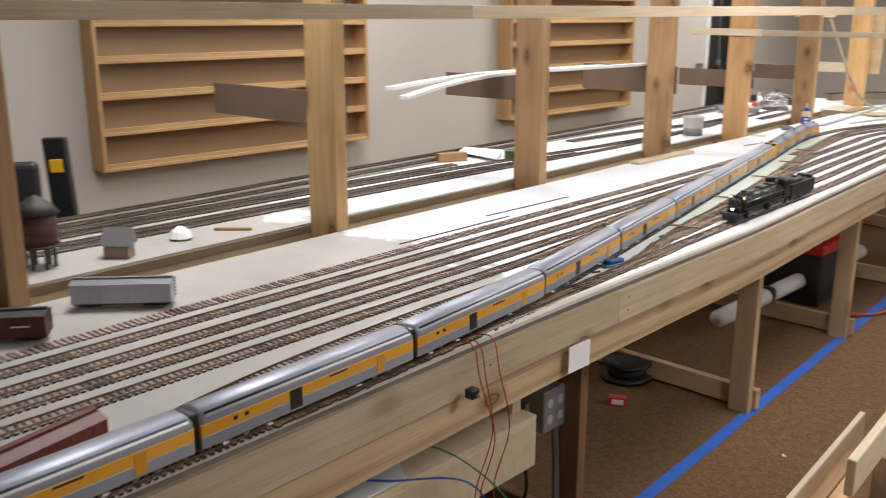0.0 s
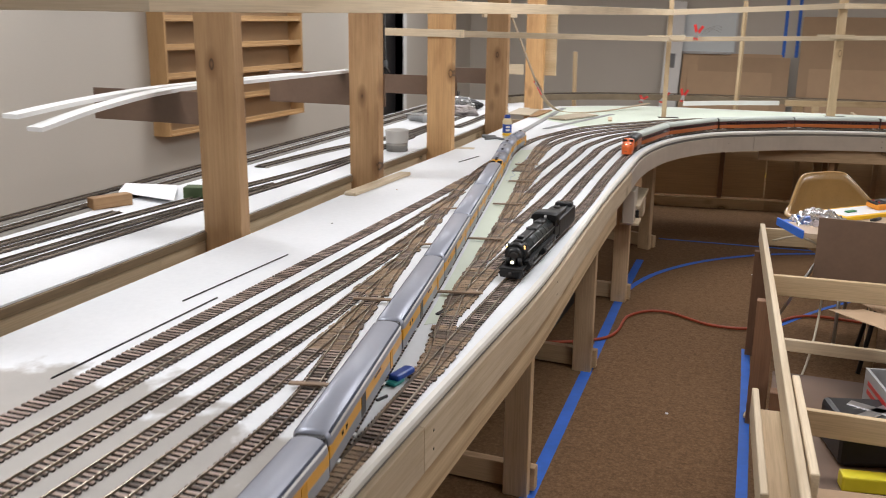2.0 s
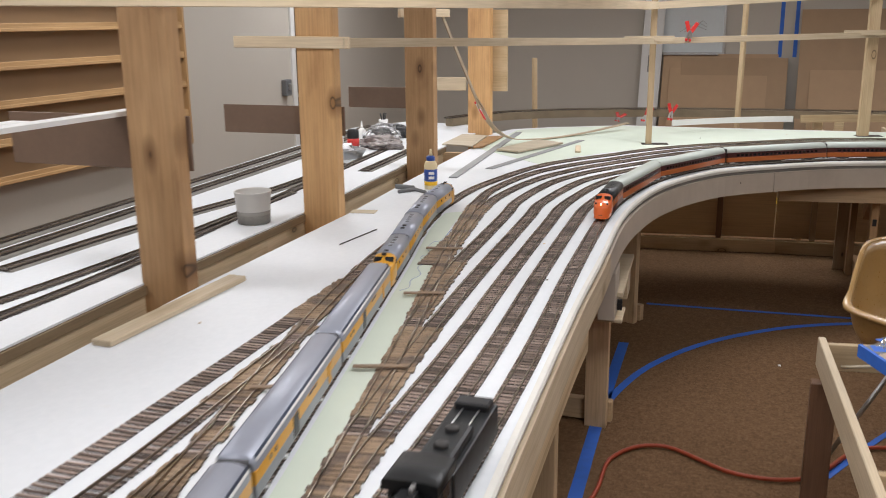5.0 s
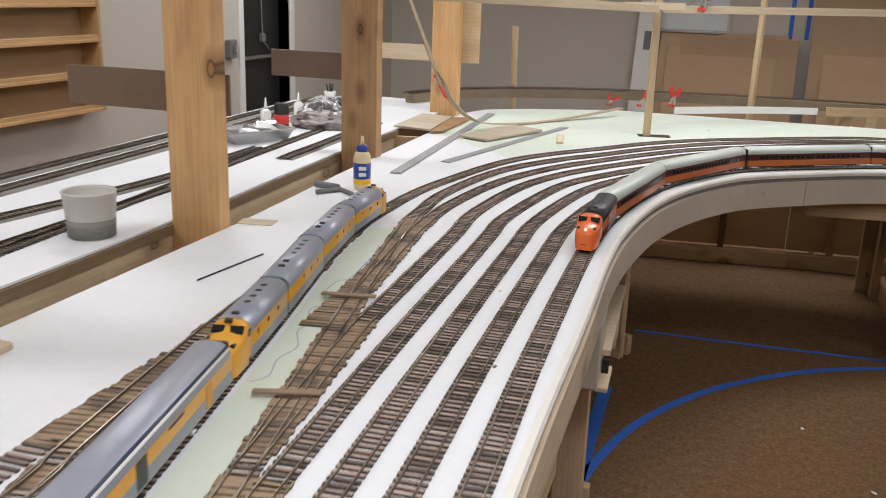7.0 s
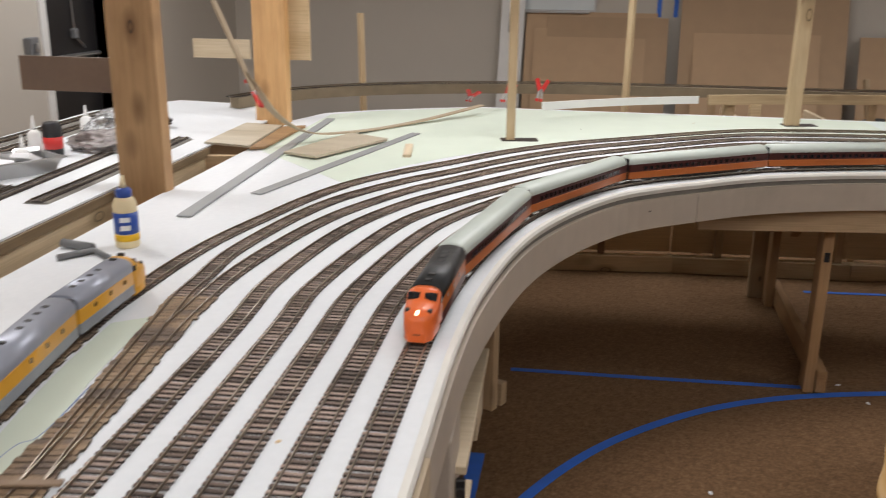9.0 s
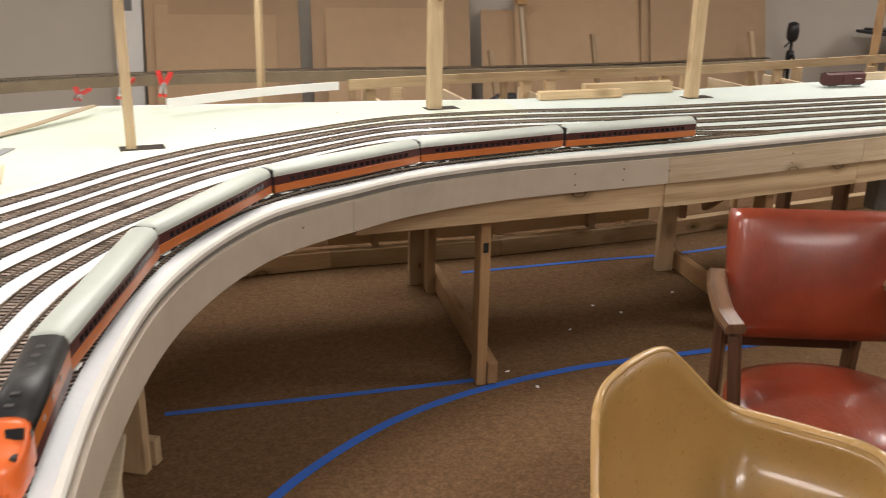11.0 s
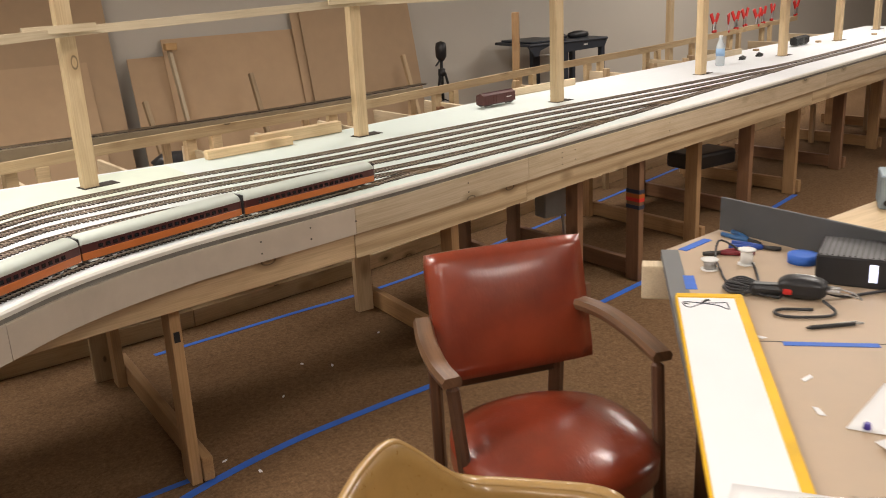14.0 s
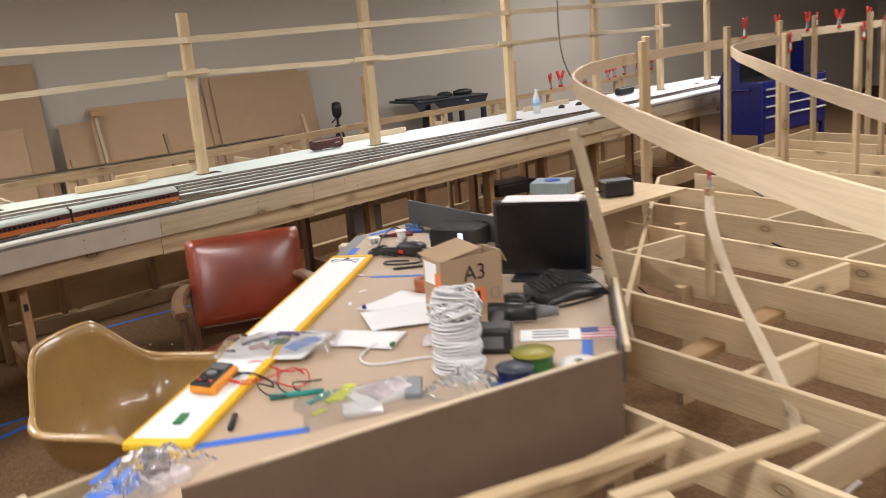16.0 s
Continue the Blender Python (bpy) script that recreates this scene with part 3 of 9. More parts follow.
for y, x in ((0.7, -0.17), (1.95, -0.22), (4.53, -0.36), (5.75, -0.39), (6.9, -0.42)):
    h_frame((x, y), (-1.24, y + 0.02))
h_frame((-0.29, 3.16), (-1.2, 3.18), REDWOOD)
h_frame((-0.47, 8.24), (-1.3, 8.6))
for fx, fy, bx2, by2, mat in ((0.74, 8.66, 0.74, 9.62, FIR), (2.02, 8.92, 2.03, 9.80, FIR), (2.9, 9.12, 2.9, 10.1, REDWOOD), (3.36, 9.16, 3.3, 10.14, REDWOOD), (4.1, 9.42, 4.05, 10.3, FIR), (4.75, 9.56, 4.7, 10.45, REDWOOD), (5.5, 9.76, 5.4, 10.6, FIR), (6.4, 10.0, 6.3, 10.8, REDWOOD), (7.3, 10.25, 7.2, 11.0, FIR), (8.2, 10.5, 8.1, 11.2, FIR)):
    tres = h_frame((fx, fy), (bx2, by2), mat)
    if fx == 0.74:
        part("socket_hole", bx(-0.010, 0.010, -0.0465, -0.043, 0.53, 0.567, BLACK), tres, "dark square notch in the leg")
for x in (0.74, 2.02):
    board("table_brace", (x + 0.06, 9.52, 0.42), (x + 0.06, 9.04, 0.72), 0.038, 0.089, FIR, table)
for x in (0.70, 2.0):
    board("table_post", (x, 9.72, 0), (x, 9.72, 0.80), 0.038, 0.089, STUD, table)

# ---- raised side table behind the big posts ----
FRONTB = wood("front_board_pine", (0.72, 0.58, 0.38), (0.56, 0.42, 0.24), run=True, stain=0.1)
RISER = wood("riser_pine", (0.50, 0.37, 0.22), (0.33, 0.22, 0.11), run=True, stain=0.5)
side = thing("side_table", Matrix(), "white side table crowded with sidings behind the posts", "railway table")
LEFTB = [(-1.575, 9.0), (-1.62, 9.3), (-1.80, 9.5), (-2.25, 9.55), (-2.47, 9.1), (-2.41, 8.1), (-2.36, 7.2), (-2.31, 6.0), (-2.25, 4.7), (-2.12, 2.4), (-2.05, -1.6)]
def edge_x(y):
    return float(np.interp(y, [-1.6, 1.9, 3.0, 4.4, 5.6, 6.6, 7.4, 8.4], [-1.10, -1.20, -1.245, -1.283, -1.334, -1.343, -1.386, -1.42]))
left_front = [(edge_x(y) - 0.153, y) for y in np.linspace(-1.6, 8.4, 24)]
part("side_top", prism(left_front + LEFTB, ZL - 0.006, ZL, TABLE), side, "white painted board top")
part("edge_layer", sweep([(x + 0.002, y, ZL - 0.02) for x, y in left_front], [(-0.006, -0.014), (-0.006, 0.0125), (0.03, 0.0125), (0.03, -0.014)], RISER), side, "dark brown fibre layer under the top")
for a, b in ((0, 6), (6, 13), (13, 18), (18, 23)):
    seg = [(x, y, 0) for x, y in left_front[a:b + 1]]
    part("front_board", sweep(seg, [(0.0, ZL - 0.14), (0.0, ZL - 0.035), (0.018, ZL - 0.035), (0.018, ZL - 0.14)], FRONTB), side)
part("side_edge", sweep([(x, y, ZL - 0.05) for x, y in reversed(LEFTB[4:])], [(-0.012, -0.06), (-0.012, 0.048), (0.006, 0.048), (0.006, -0.06)], STUD_RUN), side)
for y in (0.5, 2.2, 3.9, 5.6, 7.3, 8.8):
    board("leg", (-2.0, y, 0), (-2.0, y, ZL - 0.02), 0.038, 0.089, STUD, side)
board("notch_board", (-1.59, 8.37, ZL - 0.075), (-1.41, 8.405, ZL - 0.075), 0.018, 0.09, STUD, side)

# big timber posts
GOLD = wood("golden_fir", (0.53, 0.35, 0.165), (0.37, 0.22, 0.085))
for k, (x, y, top) in enumerate(((-1.205, 1.93, 1.78), (-1.248, 3.075, 1.78), (-1.285, 4.30, 1.78), (-1.338, 5.525, 1.78), (-1.345, 6.510, 1.78), (-1.388, 7.70, 1.775), (-1.482, 9.03, 1.77))):
    solo("timber_post", bx(0, top, -0.0745, 0.0745, -0.0275, 0.0275, GOLD if k == 1 else FIR_PALE if k in (4, 6) else FIR, 0.004, 2), "broad golden sawn fir plank post with a knot" if k == 1 else "pale orange sawn fir post with knots beside the table" if k in (4, 6) else "brown weathered sawn fir post beside the table", "post", along((x - 0.0745, y + 0.0275, 0), (x - 0.0745, y + 0.0275, 1)) @ Matrix.Rotation(math.pi / 2, 4, "X"), "big timber posts")

# ---- tracks ----
TIE_LEN, TIE_W, TIE_H, PITCH, GAUGE = 0.048, 0.0080, 0.0042, 0.0160, 0.0305
tie_mesh = bx(-TIE_W / 2, TIE_W / 2, -TIE_LEN / 2, TIE_LEN / 2, 0, TIE_H, TIE, name="tie")

def frames_of(path):
    t = np.gradient(path, axis=0)
    t /= np.linalg.norm(t, axis=1)[:, None]
    return t, np.stack([-t[:, 1], t[:, 0]], 1)

def lateral(path, p, n, span=0.13):
    """Where a cross line at p along n meets a path: the side offset, or None if it is far."""
    d = path - p
    along_ = d @ np.array([n[1], -n[0]])
    across = d @ n
    ok = np.abs(across) < span
    if not ok.any():
        return None
    i = np.where(ok)[0][np.argmin(np.abs(along_[ok]))]
    return float(across[i]) if abs(along_[i]) < 0.02 else None

def lay_track(path, z, branches=(), parents=(), singles=None, label="model railway track with brown ties", rails=True, ties=TIEJ, length=TIE_LEN, rng=random.Random(3), bare=False):
    """Rails and ties along a plan path. branches: paths that leave it, whose ties become long shared ones; parents: paths whose ties carry this one."""
    tr = thing("railway_track", Matrix.Translation((float(path[0][0]), float(path[0][1]), z)), label, "track", "model tracks")
    base = np.array([path[0][0], path[0][1]])
    pts = resample(path, PITCH)
    t, n = frames_of(pts)
    long_v, long_f, row_v, row_f, count = [], [], [], [], 0
    cube_f = ((4, 5, 7, 6), (0, 1, 5, 4), (2, 6, 7, 3), (0, 4, 6, 2), (1, 3, 7, 5))
    for p, d, s in zip(pts, t, n):
        lo, hi, shared = -length / 2, length / 2, False
        skip = False
        for q in parents:
            o = lateral(q, p, s)
            if o is not None and abs(o) < length * 1.0:
                skip = True
        if skip:
            continue
        for q in branches:
            o = lateral(q, p, s)
            if o is not None and abs(o) < length * 1.02 and abs(o) > 0.004:
                lo, hi, shared = min(lo, o - length / 2), max(hi, o + length / 2), True
        jit = rng.uniform(-0.0012, 0.0012)
        yaw = rng.uniform(-0.03, 0.03)
        if shared or singles is None or not (singles[0] < p[1] < singles[1]) or count >= 300:
            v, f = (long_v, long_f) if shared else (row_v, row_f)
            k = len(v)
            ex = rng.uniform(0, 0.006) if shared else 0
            tw = TIE_W * rng.uniform(1.45, 1.85) if shared else TIE_W
            for zz in (0, TIE_H):
                for yy in (lo - ex, hi + ex):
                    for xx in (-tw / 2, tw / 2):
                        w = p - base + d * (xx + jit + yaw * yy) + s * yy
                        v.append((w[0], w[1], zz))
            f += [[k + i for i in ff] for ff in cube_f]
        else:
            ob = new("tie", tie_mesh)
            ob.parent = tr
            ob.matrix_basis = pose(p[0] - base[0] + d[0] * jit, p[1] - base[1] + d[1] * jit, 0, 0, 0, math.degrees(math.atan2(d[1], d[0]) + yaw))
            count += 1
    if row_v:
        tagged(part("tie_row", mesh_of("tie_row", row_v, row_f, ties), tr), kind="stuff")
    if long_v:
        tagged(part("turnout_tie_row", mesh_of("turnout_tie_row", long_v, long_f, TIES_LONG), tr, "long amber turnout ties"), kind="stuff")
    if rails:
        fine = resample(path, 0.04) - base
        for sgn in (-1, 1):
            part("rail", sweep(lift(offset(fine, sgn * GAUGE / 2), TIE_H), [(-0.0011, 0.0), (-0.0011, 0.0045), (0.0011, 0.0045), (0.0011, 0.0)], RAILM), tr)
    return tr

R1 = spline([(-0.03, -1.5), (-0.10, 0.6), (-0.17, 2.0), (-0.238, 3.05), (-0.288, 4.1), (-0.318, 5.2), (-0.366, 6.0), (-0.396, 6.7), (-0.392, 7.05), (-0.345, 7.42), (-0.25, 7.75), (-0.11, 8.02), (0.07, 8.21), (0.207, 8.30), (0.363, 8.408), (0.536, 8.495), (0.72, 8.56), (0.92, 8.618), (1.35, 8.715), (1.815, 8.825), (2.15, 8.895), (2.477, 8.955), (2.844, 9.015), (3.1, 9.06)], 0.02)
TAILS = {4: [(2.583, 9.095), (2.961, 9.15), (3.396, 9.21), (4.4, 9.37)], 5: [(2.698, 9.235), (3.087, 9.285), (3.535, 9.34), (4.023, 9.41), (5.0, 9.58)], 6: [(2.823, 9.38), (3.211, 9.425), (3.669, 9.475), (4.204, 9.54), (4.862, 9.65), (6.2, 9.92)], 7: [(2.935, 9.515), (3.331, 9.555), (3.814, 9.605), (4.36, 9.668), (5.032, 9.775), (5.79, 9.905), (9.0, 10.66)], 8: [(3.057, 9.645), (3.475, 9.69), (3.971, 9.74), (4.528, 9.808), (5.188, 9.90), (5.983, 10.03), (9.0, 10.78)]}
CURVES = {
    4: [(-0.664, 6.7), (-0.678, 7.0), (-0.622, 7.48), (-0.517, 7.745), (-0.379, 7.985), (-0.21, 8.23), (0.05, 8.53), (0.366, 8.79), (0.70, 8.90), (1.05, 8.945), (1.5, 8.955), (1.909, 8.985)],
    5: [(-0.756, 6.7), (-0.778, 7.0), (-0.745, 7.4), (-0.660, 7.69), (-0.546, 7.91), (-0.398, 8.144), (-0.225, 8.40), (-0.05, 8.57), (0.387, 8.93), (0.68, 9.02), (0.99, 9.07), (1.5, 9.09), (2.008, 9.14)],
    6: [(-0.868, 6.75), (-0.875, 7.1), (-0.82, 7.5), (-0.704, 7.825), (-0.572, 8.057), (-0.416, 8.30), (-0.234, 8.535), (-0.05, 8.705), (0.406, 9.06), (0.70, 9.145), (1.031, 9.195), (1.55, 9.215), (2.091, 9.268)],
    7: [(-0.925, 6.85), (-0.945, 7.2), (-0.88, 7.65), (-0.74, 7.971), (-0.595, 8.19), (-0.432, 8.44), (-0.242, 8.672), (-0.051, 8.84), (0.423, 9.175), (0.72, 9.262), (1.066, 9.31), (1.6, 9.33), (2.174, 9.40)],
    8: [(-1.035, 7.0), (-0.985, 7.5), (-0.90, 7.87), (-0.776, 8.12), (-0.622, 8.34), (-0.45, 8.592), (-0.249, 8.807), (-0.051, 8.96), (0.441, 9.295), (0.75, 9.385), (1.108, 9.438), (1.65, 9.455), (2.264, 9.538)]}

def clip_path(path, key, lo, hi):
    return path[(path[:, key] >= lo) & (path[:, key] <= hi)]

def yard_lane(k):
    """Lane k of the yard: beside the front track on the straight, then round its own curve."""
    straight = offset(R1, 0.087 * (k - 1))
    straight = straight[(straight[:, 1] > 3.4) & (straight[:, 1] < 6.35) & (np.arange(len(straight)) < 420)][::25]
    return spline([tuple(p) for p in straight] + CURVES[k] + TAILS[k], 0.02)
yard = {k: yard_lane(k) for k in (4, 5, 6, 7, 8)}
def between(a, b, f):
    """A path a share f of the way between two that run side by side."""
    a, b = resample(a, 0.02), resample(b, 0.02)
    n = 360
    u = np.linspace(0, 1, n)
    pick = lambda p: np.stack([np.interp(u, np.linspace(0, 1, len(p)), p[:, i]) for i in (0, 1)], 1)
    return pick(a) * (1 - f) + pick(b) * f
span_1 = R1[(R1[:, 1] > 3.5) & (R1[:, 0] < 1.95)]
span_4 = yard[4][(yard[4][:, 1] > 3.5) & (yard[4][:, 0] < 1.75)]
yard[2], yard[3] = between(span_1, span_4, 0.335), between(span_1, span_4, 0.668)
# the three front tracks run together at the far end, then join the fourth
def joined(path, into, x0, x1):
    p, q = path[path[:, 0] < x0], into[into[:, 0] > x1]
    lead = spline([tuple(p[-12]), tuple(p[-1]), tuple(q[0]), tuple(q[12])], 0.02)
    return resample(np.r_[p, lead[(lead[:, 0] > x0) & (lead[:, 0] < x1)], q], 0.02)
full = dict(yard)
r1_path = joined(R1, yard[4], 2.60, 3.25)
yard[4] = joined(yard[4], full[5], 3.35, 4.0)
yard[5] = joined(yard[5], full[6], 4.0, 4.75)
yard[6] = joined(yard[6], full[7], 4.8, 5.6)
yard[4], yard[5], yard[6] = (yard[k][yard[k][:, 0] < x] for k, x in ((4, 3.98), (5, 4.73), (6, 5.58)))
r2_path = joined(yard[2], r1_path, 1.15, 1.62)
r3_path = joined(yard[3], r1_path, 1.40, 1.98)
r1_path = r1_path[r1_path[:, 0] < 3.23]
r2_path, r3_path = r2_path[r2_path[:, 0] < 1.60], r3_path[r3_path[:, 0] < 1.96]

def tail_of(k, y0):
    """Lane k past y0 on the first straight, and all that follows it."""
    p = {2: r2_path, 3: r3_path}.get(k, yard.get(k))
    return p[int(np.argmax(p[:, 1] > y0)):]

LADDER = spline([(-0.245, 3.15), (-0.268, 3.45), (-0.325, 3.7), (-0.39, 4.0), (-0.455, 4.42), (-0.545, 4.93), (-0.665, 5.55), (-0.79, 6.15), (-0.858, 6.5)], 0.02)
ladder_full = resample(np.r_[LADDER, tail_of(7, 6.85)], 0.02)
def ladder_at(y):
    return (float(np.interp(y, ladder_full[:200, 1], ladder_full[:200, 0])), y)
branch = {}
for k, y0, y1 in ((2, 3.62, 4.30), (3, 4.10, 4.80), (4, 4.72, 5.42), (5, 5.30, 6.0), (6, 5.98, 6.72)):
    far = tail_of(k, y1)
    lead = spline([ladder_at(y0 - 0.05), ladder_at(y0), ladder_at(y0 + 0.14), tuple(far[0]), tuple(far[8])], 0.02)
    branch[k] = resample(np.r_[lead[lead[:, 1] < far[0][1]], far], 0.02)
NEAR = (2.2, 7.6)
MAIN = spline([(-0.175, 2.0), (-0.215, 2.6), (-0.268, 2.95), (-0.345, 3.344), (-0.455, 3.9), (-0.60, 4.6), (-0.745, 5.3), (-0.872, 5.908), (-0.985, 6.42), (-1.03, 6.75)], 0.02)
main_path = resample(np.r_[MAIN, tail_of(8, 6.98)], 0.02)
lay_track(r1_path, Z, [ladder_full, main_path, branch[2], branch[3]], [yard[4][yard[4][:, 0] > 2.0]], NEAR)
lay_track(branch[2], Z, [], [ladder_full, r1_path], NEAR)
lay_track(branch[3], Z, [], [ladder_full, r1_path], NEAR)
for k in (4, 5, 6):
    lay_track(branch[k], Z, [{4: r1_path, 5: yard[4], 6: yard[5]}[k]], [ladder_full, yard[k + 1][yard[k + 1][:, 0] > 2.5]], NEAR)
lay_track(ladder_full, Z, [branch[k] for k in (2, 3, 4, 5, 6)] + [yard[6]], [r1_path], NEAR)
# left hand yard
LANES = {"a": -0.893, "b": -0.800, "c": -0.699, "d": -0.608, "e": -0.518}
def lane_x(x0, y):
    return x0 - 0.022 * (y - 3.05)
KLAD = spline([(-0.115, 0.9), (-0.15, 1.1), (-0.215, 1.4), (-0.283, 1.7), (-0.338, 1.95), (-0.376, 2.2), (-0.408, 2.6), (-0.426, 3.1), (-0.472, 3.36), (-0.535, 3.62), (-0.59, 3.88), (-0.70, 4.40), (-0.81, 4.95), (-0.905, 5.45), (-0.985, 6.0), (-1.015, 6.45), (-1.022, 6.8)], 0.02)
def klad_at(y):
    return (float(np.interp(y, KLAD[:, 1], KLAD[:, 0])), y)
lanes = {}
for key, cross in (("e", 3.52), ("d", 3.98), ("c", 4.42), ("b", 4.96), ("a", 5.50)):
    x0 = LANES[key]
    low, up = cross - 0.32, cross + 0.42
    straight = np.array([(lane_x(x0, y), y) for y in np.arange(-1.5, low, 0.02)])
    lead = spline([(lane_x(x0, low - 0.1), low - 0.1), (lane_x(x0, low), low), klad_at(up - 0.12), klad_at(up)], 0.02)
    lanes[key] = resample(np.r_[straight, lead[lead[:, 1] > low]], 0.02)
k_path = KLAD[KLAD[:, 1] < 6.62]
for key in "abcde":
    lay_track(lanes[key], Z, [], [k_path], NEAR, rails=key != "a", label="row of loose brown ties awaiting rails" if key == "a" else "model railway track with brown ties")
lay_track(k_path, Z, [lanes[key] for key in "abcde"], [main_path, r1_path[r1_path[:, 1] < 3]], NEAR)
lay_track(main_path, Z, [k_path], [r1_path], NEAR)

# sidings on the raised side table: dark flexible track on grey roadbed
def side_track(ctrl, z=ZL, bed=True, width=0.075):
    p = spline(ctrl, 0.02)
    if bed:
        solo("roadbed_strip", sweep(lift(resample(p, 0.08), z), [(-width / 2, 0.0), (-width / 2 + 0.006, 0.005), (width / 2 - 0.006, 0.005), (width / 2, 0.0)], EDGEG), "dark grey cork roadbed strip", "roadbed", group="roadbed")
    lay_track(p, z + (0.005 if bed else 0), label="weathered dark track on grey roadbed", ties=TIE_GREY)
side_track([(-2.0, -1.5), (-2.06, 2.4), (-2.13, 3.6), (-2.20, 5.0), (-2.265, 6.4), (-2.31, 7.6), (-2.36, 8.5), (-2.38, 9.2)], width=0.105)
side_track([(-1.92, -1.5), (-1.955, 2.4), (-2.01, 3.6), (-2.08, 5.0), (-2.14, 6.4), (-2.19, 7.6), (-2.25, 8.6), (-2.27, 9.2)], width=0.105)
side_track([(-1.633, -1.7), (-1.654, 2.5), (-1.647, 4.5), (-1.634, 5.46), (-1.68, 6.18), (-1.75, 6.9), (-1.80, 7.5), (-1.86, 8.3)], bed=False)
side_track([(-1.807, -1.7), (-1.829, 2.5), (-1.826, 3.8), (-1.788, 4.64), (-1.72, 5.46), (-1.71, 6.1), (-1.73, 6.85)], bed=False)
side_track([(-1.72, 2.3), (-1.725, 3.36), (-1.717, 4.3), (-1.66, 5.15)], bed=False)
side_track([(-1.895, 2.3), (-1.896, 3.58), (-1.89, 4.4)], bed=False)
side_track([(-1.96, 5.5), (-1.93, 6.1), (-1.83, 6.9), (-1.85, 7.6)], width=0.075)
side_track([(-1.655, 7.45), (-1.675, 7.85), (-1.72, 8.5)], bed=True)
OUTER = [(-1.97, 8.7), (-1.86, 9.35), (-1.58, 9.83), (-1.08, 10.15), (-0.4, 10.34), (0.4, 10.41), (1.3, 10.44), (2.3, 10.58), (3.1, 10.78)]
outer_run = spline(OUTER, 0.02)
outer_run = outer_run[(outer_run[:, 1] > 9.3)]
lay_track(outer_run, ZR + 0.001, label="weathered dark track on a roadbed ribbon", ties=TIE_GREY)

# ---- trains ----
def section(x, w, h, z0, lo, hi, round_=0.45, n=7):
    """Points of one cross-section between heights lo and hi (0 to 1 of h), left side up and over to the right."""
    pts = []
    zc = h * (1 - round_ * 0.55)
    left = []
    m = 40
    for k in range(m + 1):
        f = k / m
        if f < 0.6:
            left.append((w / 2, z0 + zc * f / 0.6))
        else:
            a = (f - 0.6) / 0.4 * math.pi / 2
            left.append((w / 2 * math.cos(a) ** 0.75, z0 + zc + (h - zc) * math.sin(a)))
    return left

def shell(name, stations, z0, lo, hi, mat, closed_ends=True, grow=0.0):
    """A body skin lofted through stations (x, width, height), cut to heights lo..hi above z0."""
    verts, faces, k = [], [], 0
    rows = []
    for x, w, h in stations:
        half = section(x, w + grow, h + grow / 2, 0, 0, 1)
        zs = np.array([p[1] for p in half])
        ys = np.array([p[0] for p in half])
        top = min(hi, zs[-1])
        levels = np.linspace(min(lo, top), top, 9)
        if hi >= zs[-1]:
            start = min(lo, top)
            tt = np.linspace(0, math.pi / 2, 9)
            levels = start + (top - start) * np.sin(tt)
        yy = np.interp(levels, zs, ys)
        if hi >= zs[-1]:
            yy[-1] = 0.0
        right = [(x, -y, z0 + z) for y, z in zip(yy, levels)]
        left = [(x, y, z0 + z) for y, z in zip(yy, levels)]
        rows.append(left + right[::-1])
    k = len(rows[0])
    for r in rows:
        verts += r
    for i in range(len(rows) - 1):
        for j in range(k - 1):
            a = i * k + j
            faces.append((a, a + k, a + k + 1, a + 1))
    faces.append(tuple(range(k)))
    faces.append(tuple((len(rows) - 1) * k + j for j in range(k - 1, -1, -1)))
    bm = bmesh.new()
    me0 = mesh_of(name, verts, faces)
    bm.from_mesh(me0)
    bmesh.ops.remove_doubles(bm, verts=bm.verts, dist=0.0002)
    me = from_bm(name, bm, mat)
    for p in me.polygons:
        p.use_smooth = len(p.vertices) == 4
    return me

WHEEL = cyl(0.0095, 0.0095, -0.002, 0.002, STEEL, 14, "wheel", axis="y")
def truck(parent, x, axles=2, name="truck"):
    tr = part(name, join_boxes("truck", [(x - 0.030, x + 0.030, -0.021, -0.017, 0.006, 0.016), (x - 0.030, x + 0.030, 0.017, 0.021, 0.006, 0.016), (x - 0.008, x + 0.008, -0.021, 0.021, 0.008, 0.018), (x - 0.028, x - 0.014, -0.0225, 0.0225, 0.008, 0.013), (x + 0.014, x + 0.028, -0.0225, 0.0225, 0.008, 0.013)], DARK), parent)
    for dx in ((-0.021, 0.021) if axles == 2 else (-0.027, 0.0, 0.027)):
        for y in (-0.0155, 0.0155):
            part("wheel", WHEEL, tr, "", pose(x + dx, y, 0.0095))
    return tr

def side_boxes(parent, name, xs, w, z0, z1, half, mat, depth=0.0008, label=""):
    for x in xs:
        for s in (-1, 1):
            y0, y1 = sorted((s * (half - 0.0006), s * (half + depth)))
            part(name, bx(x - w / 2, x + w / 2, y0, y1, z0, z1, mat), parent, label)

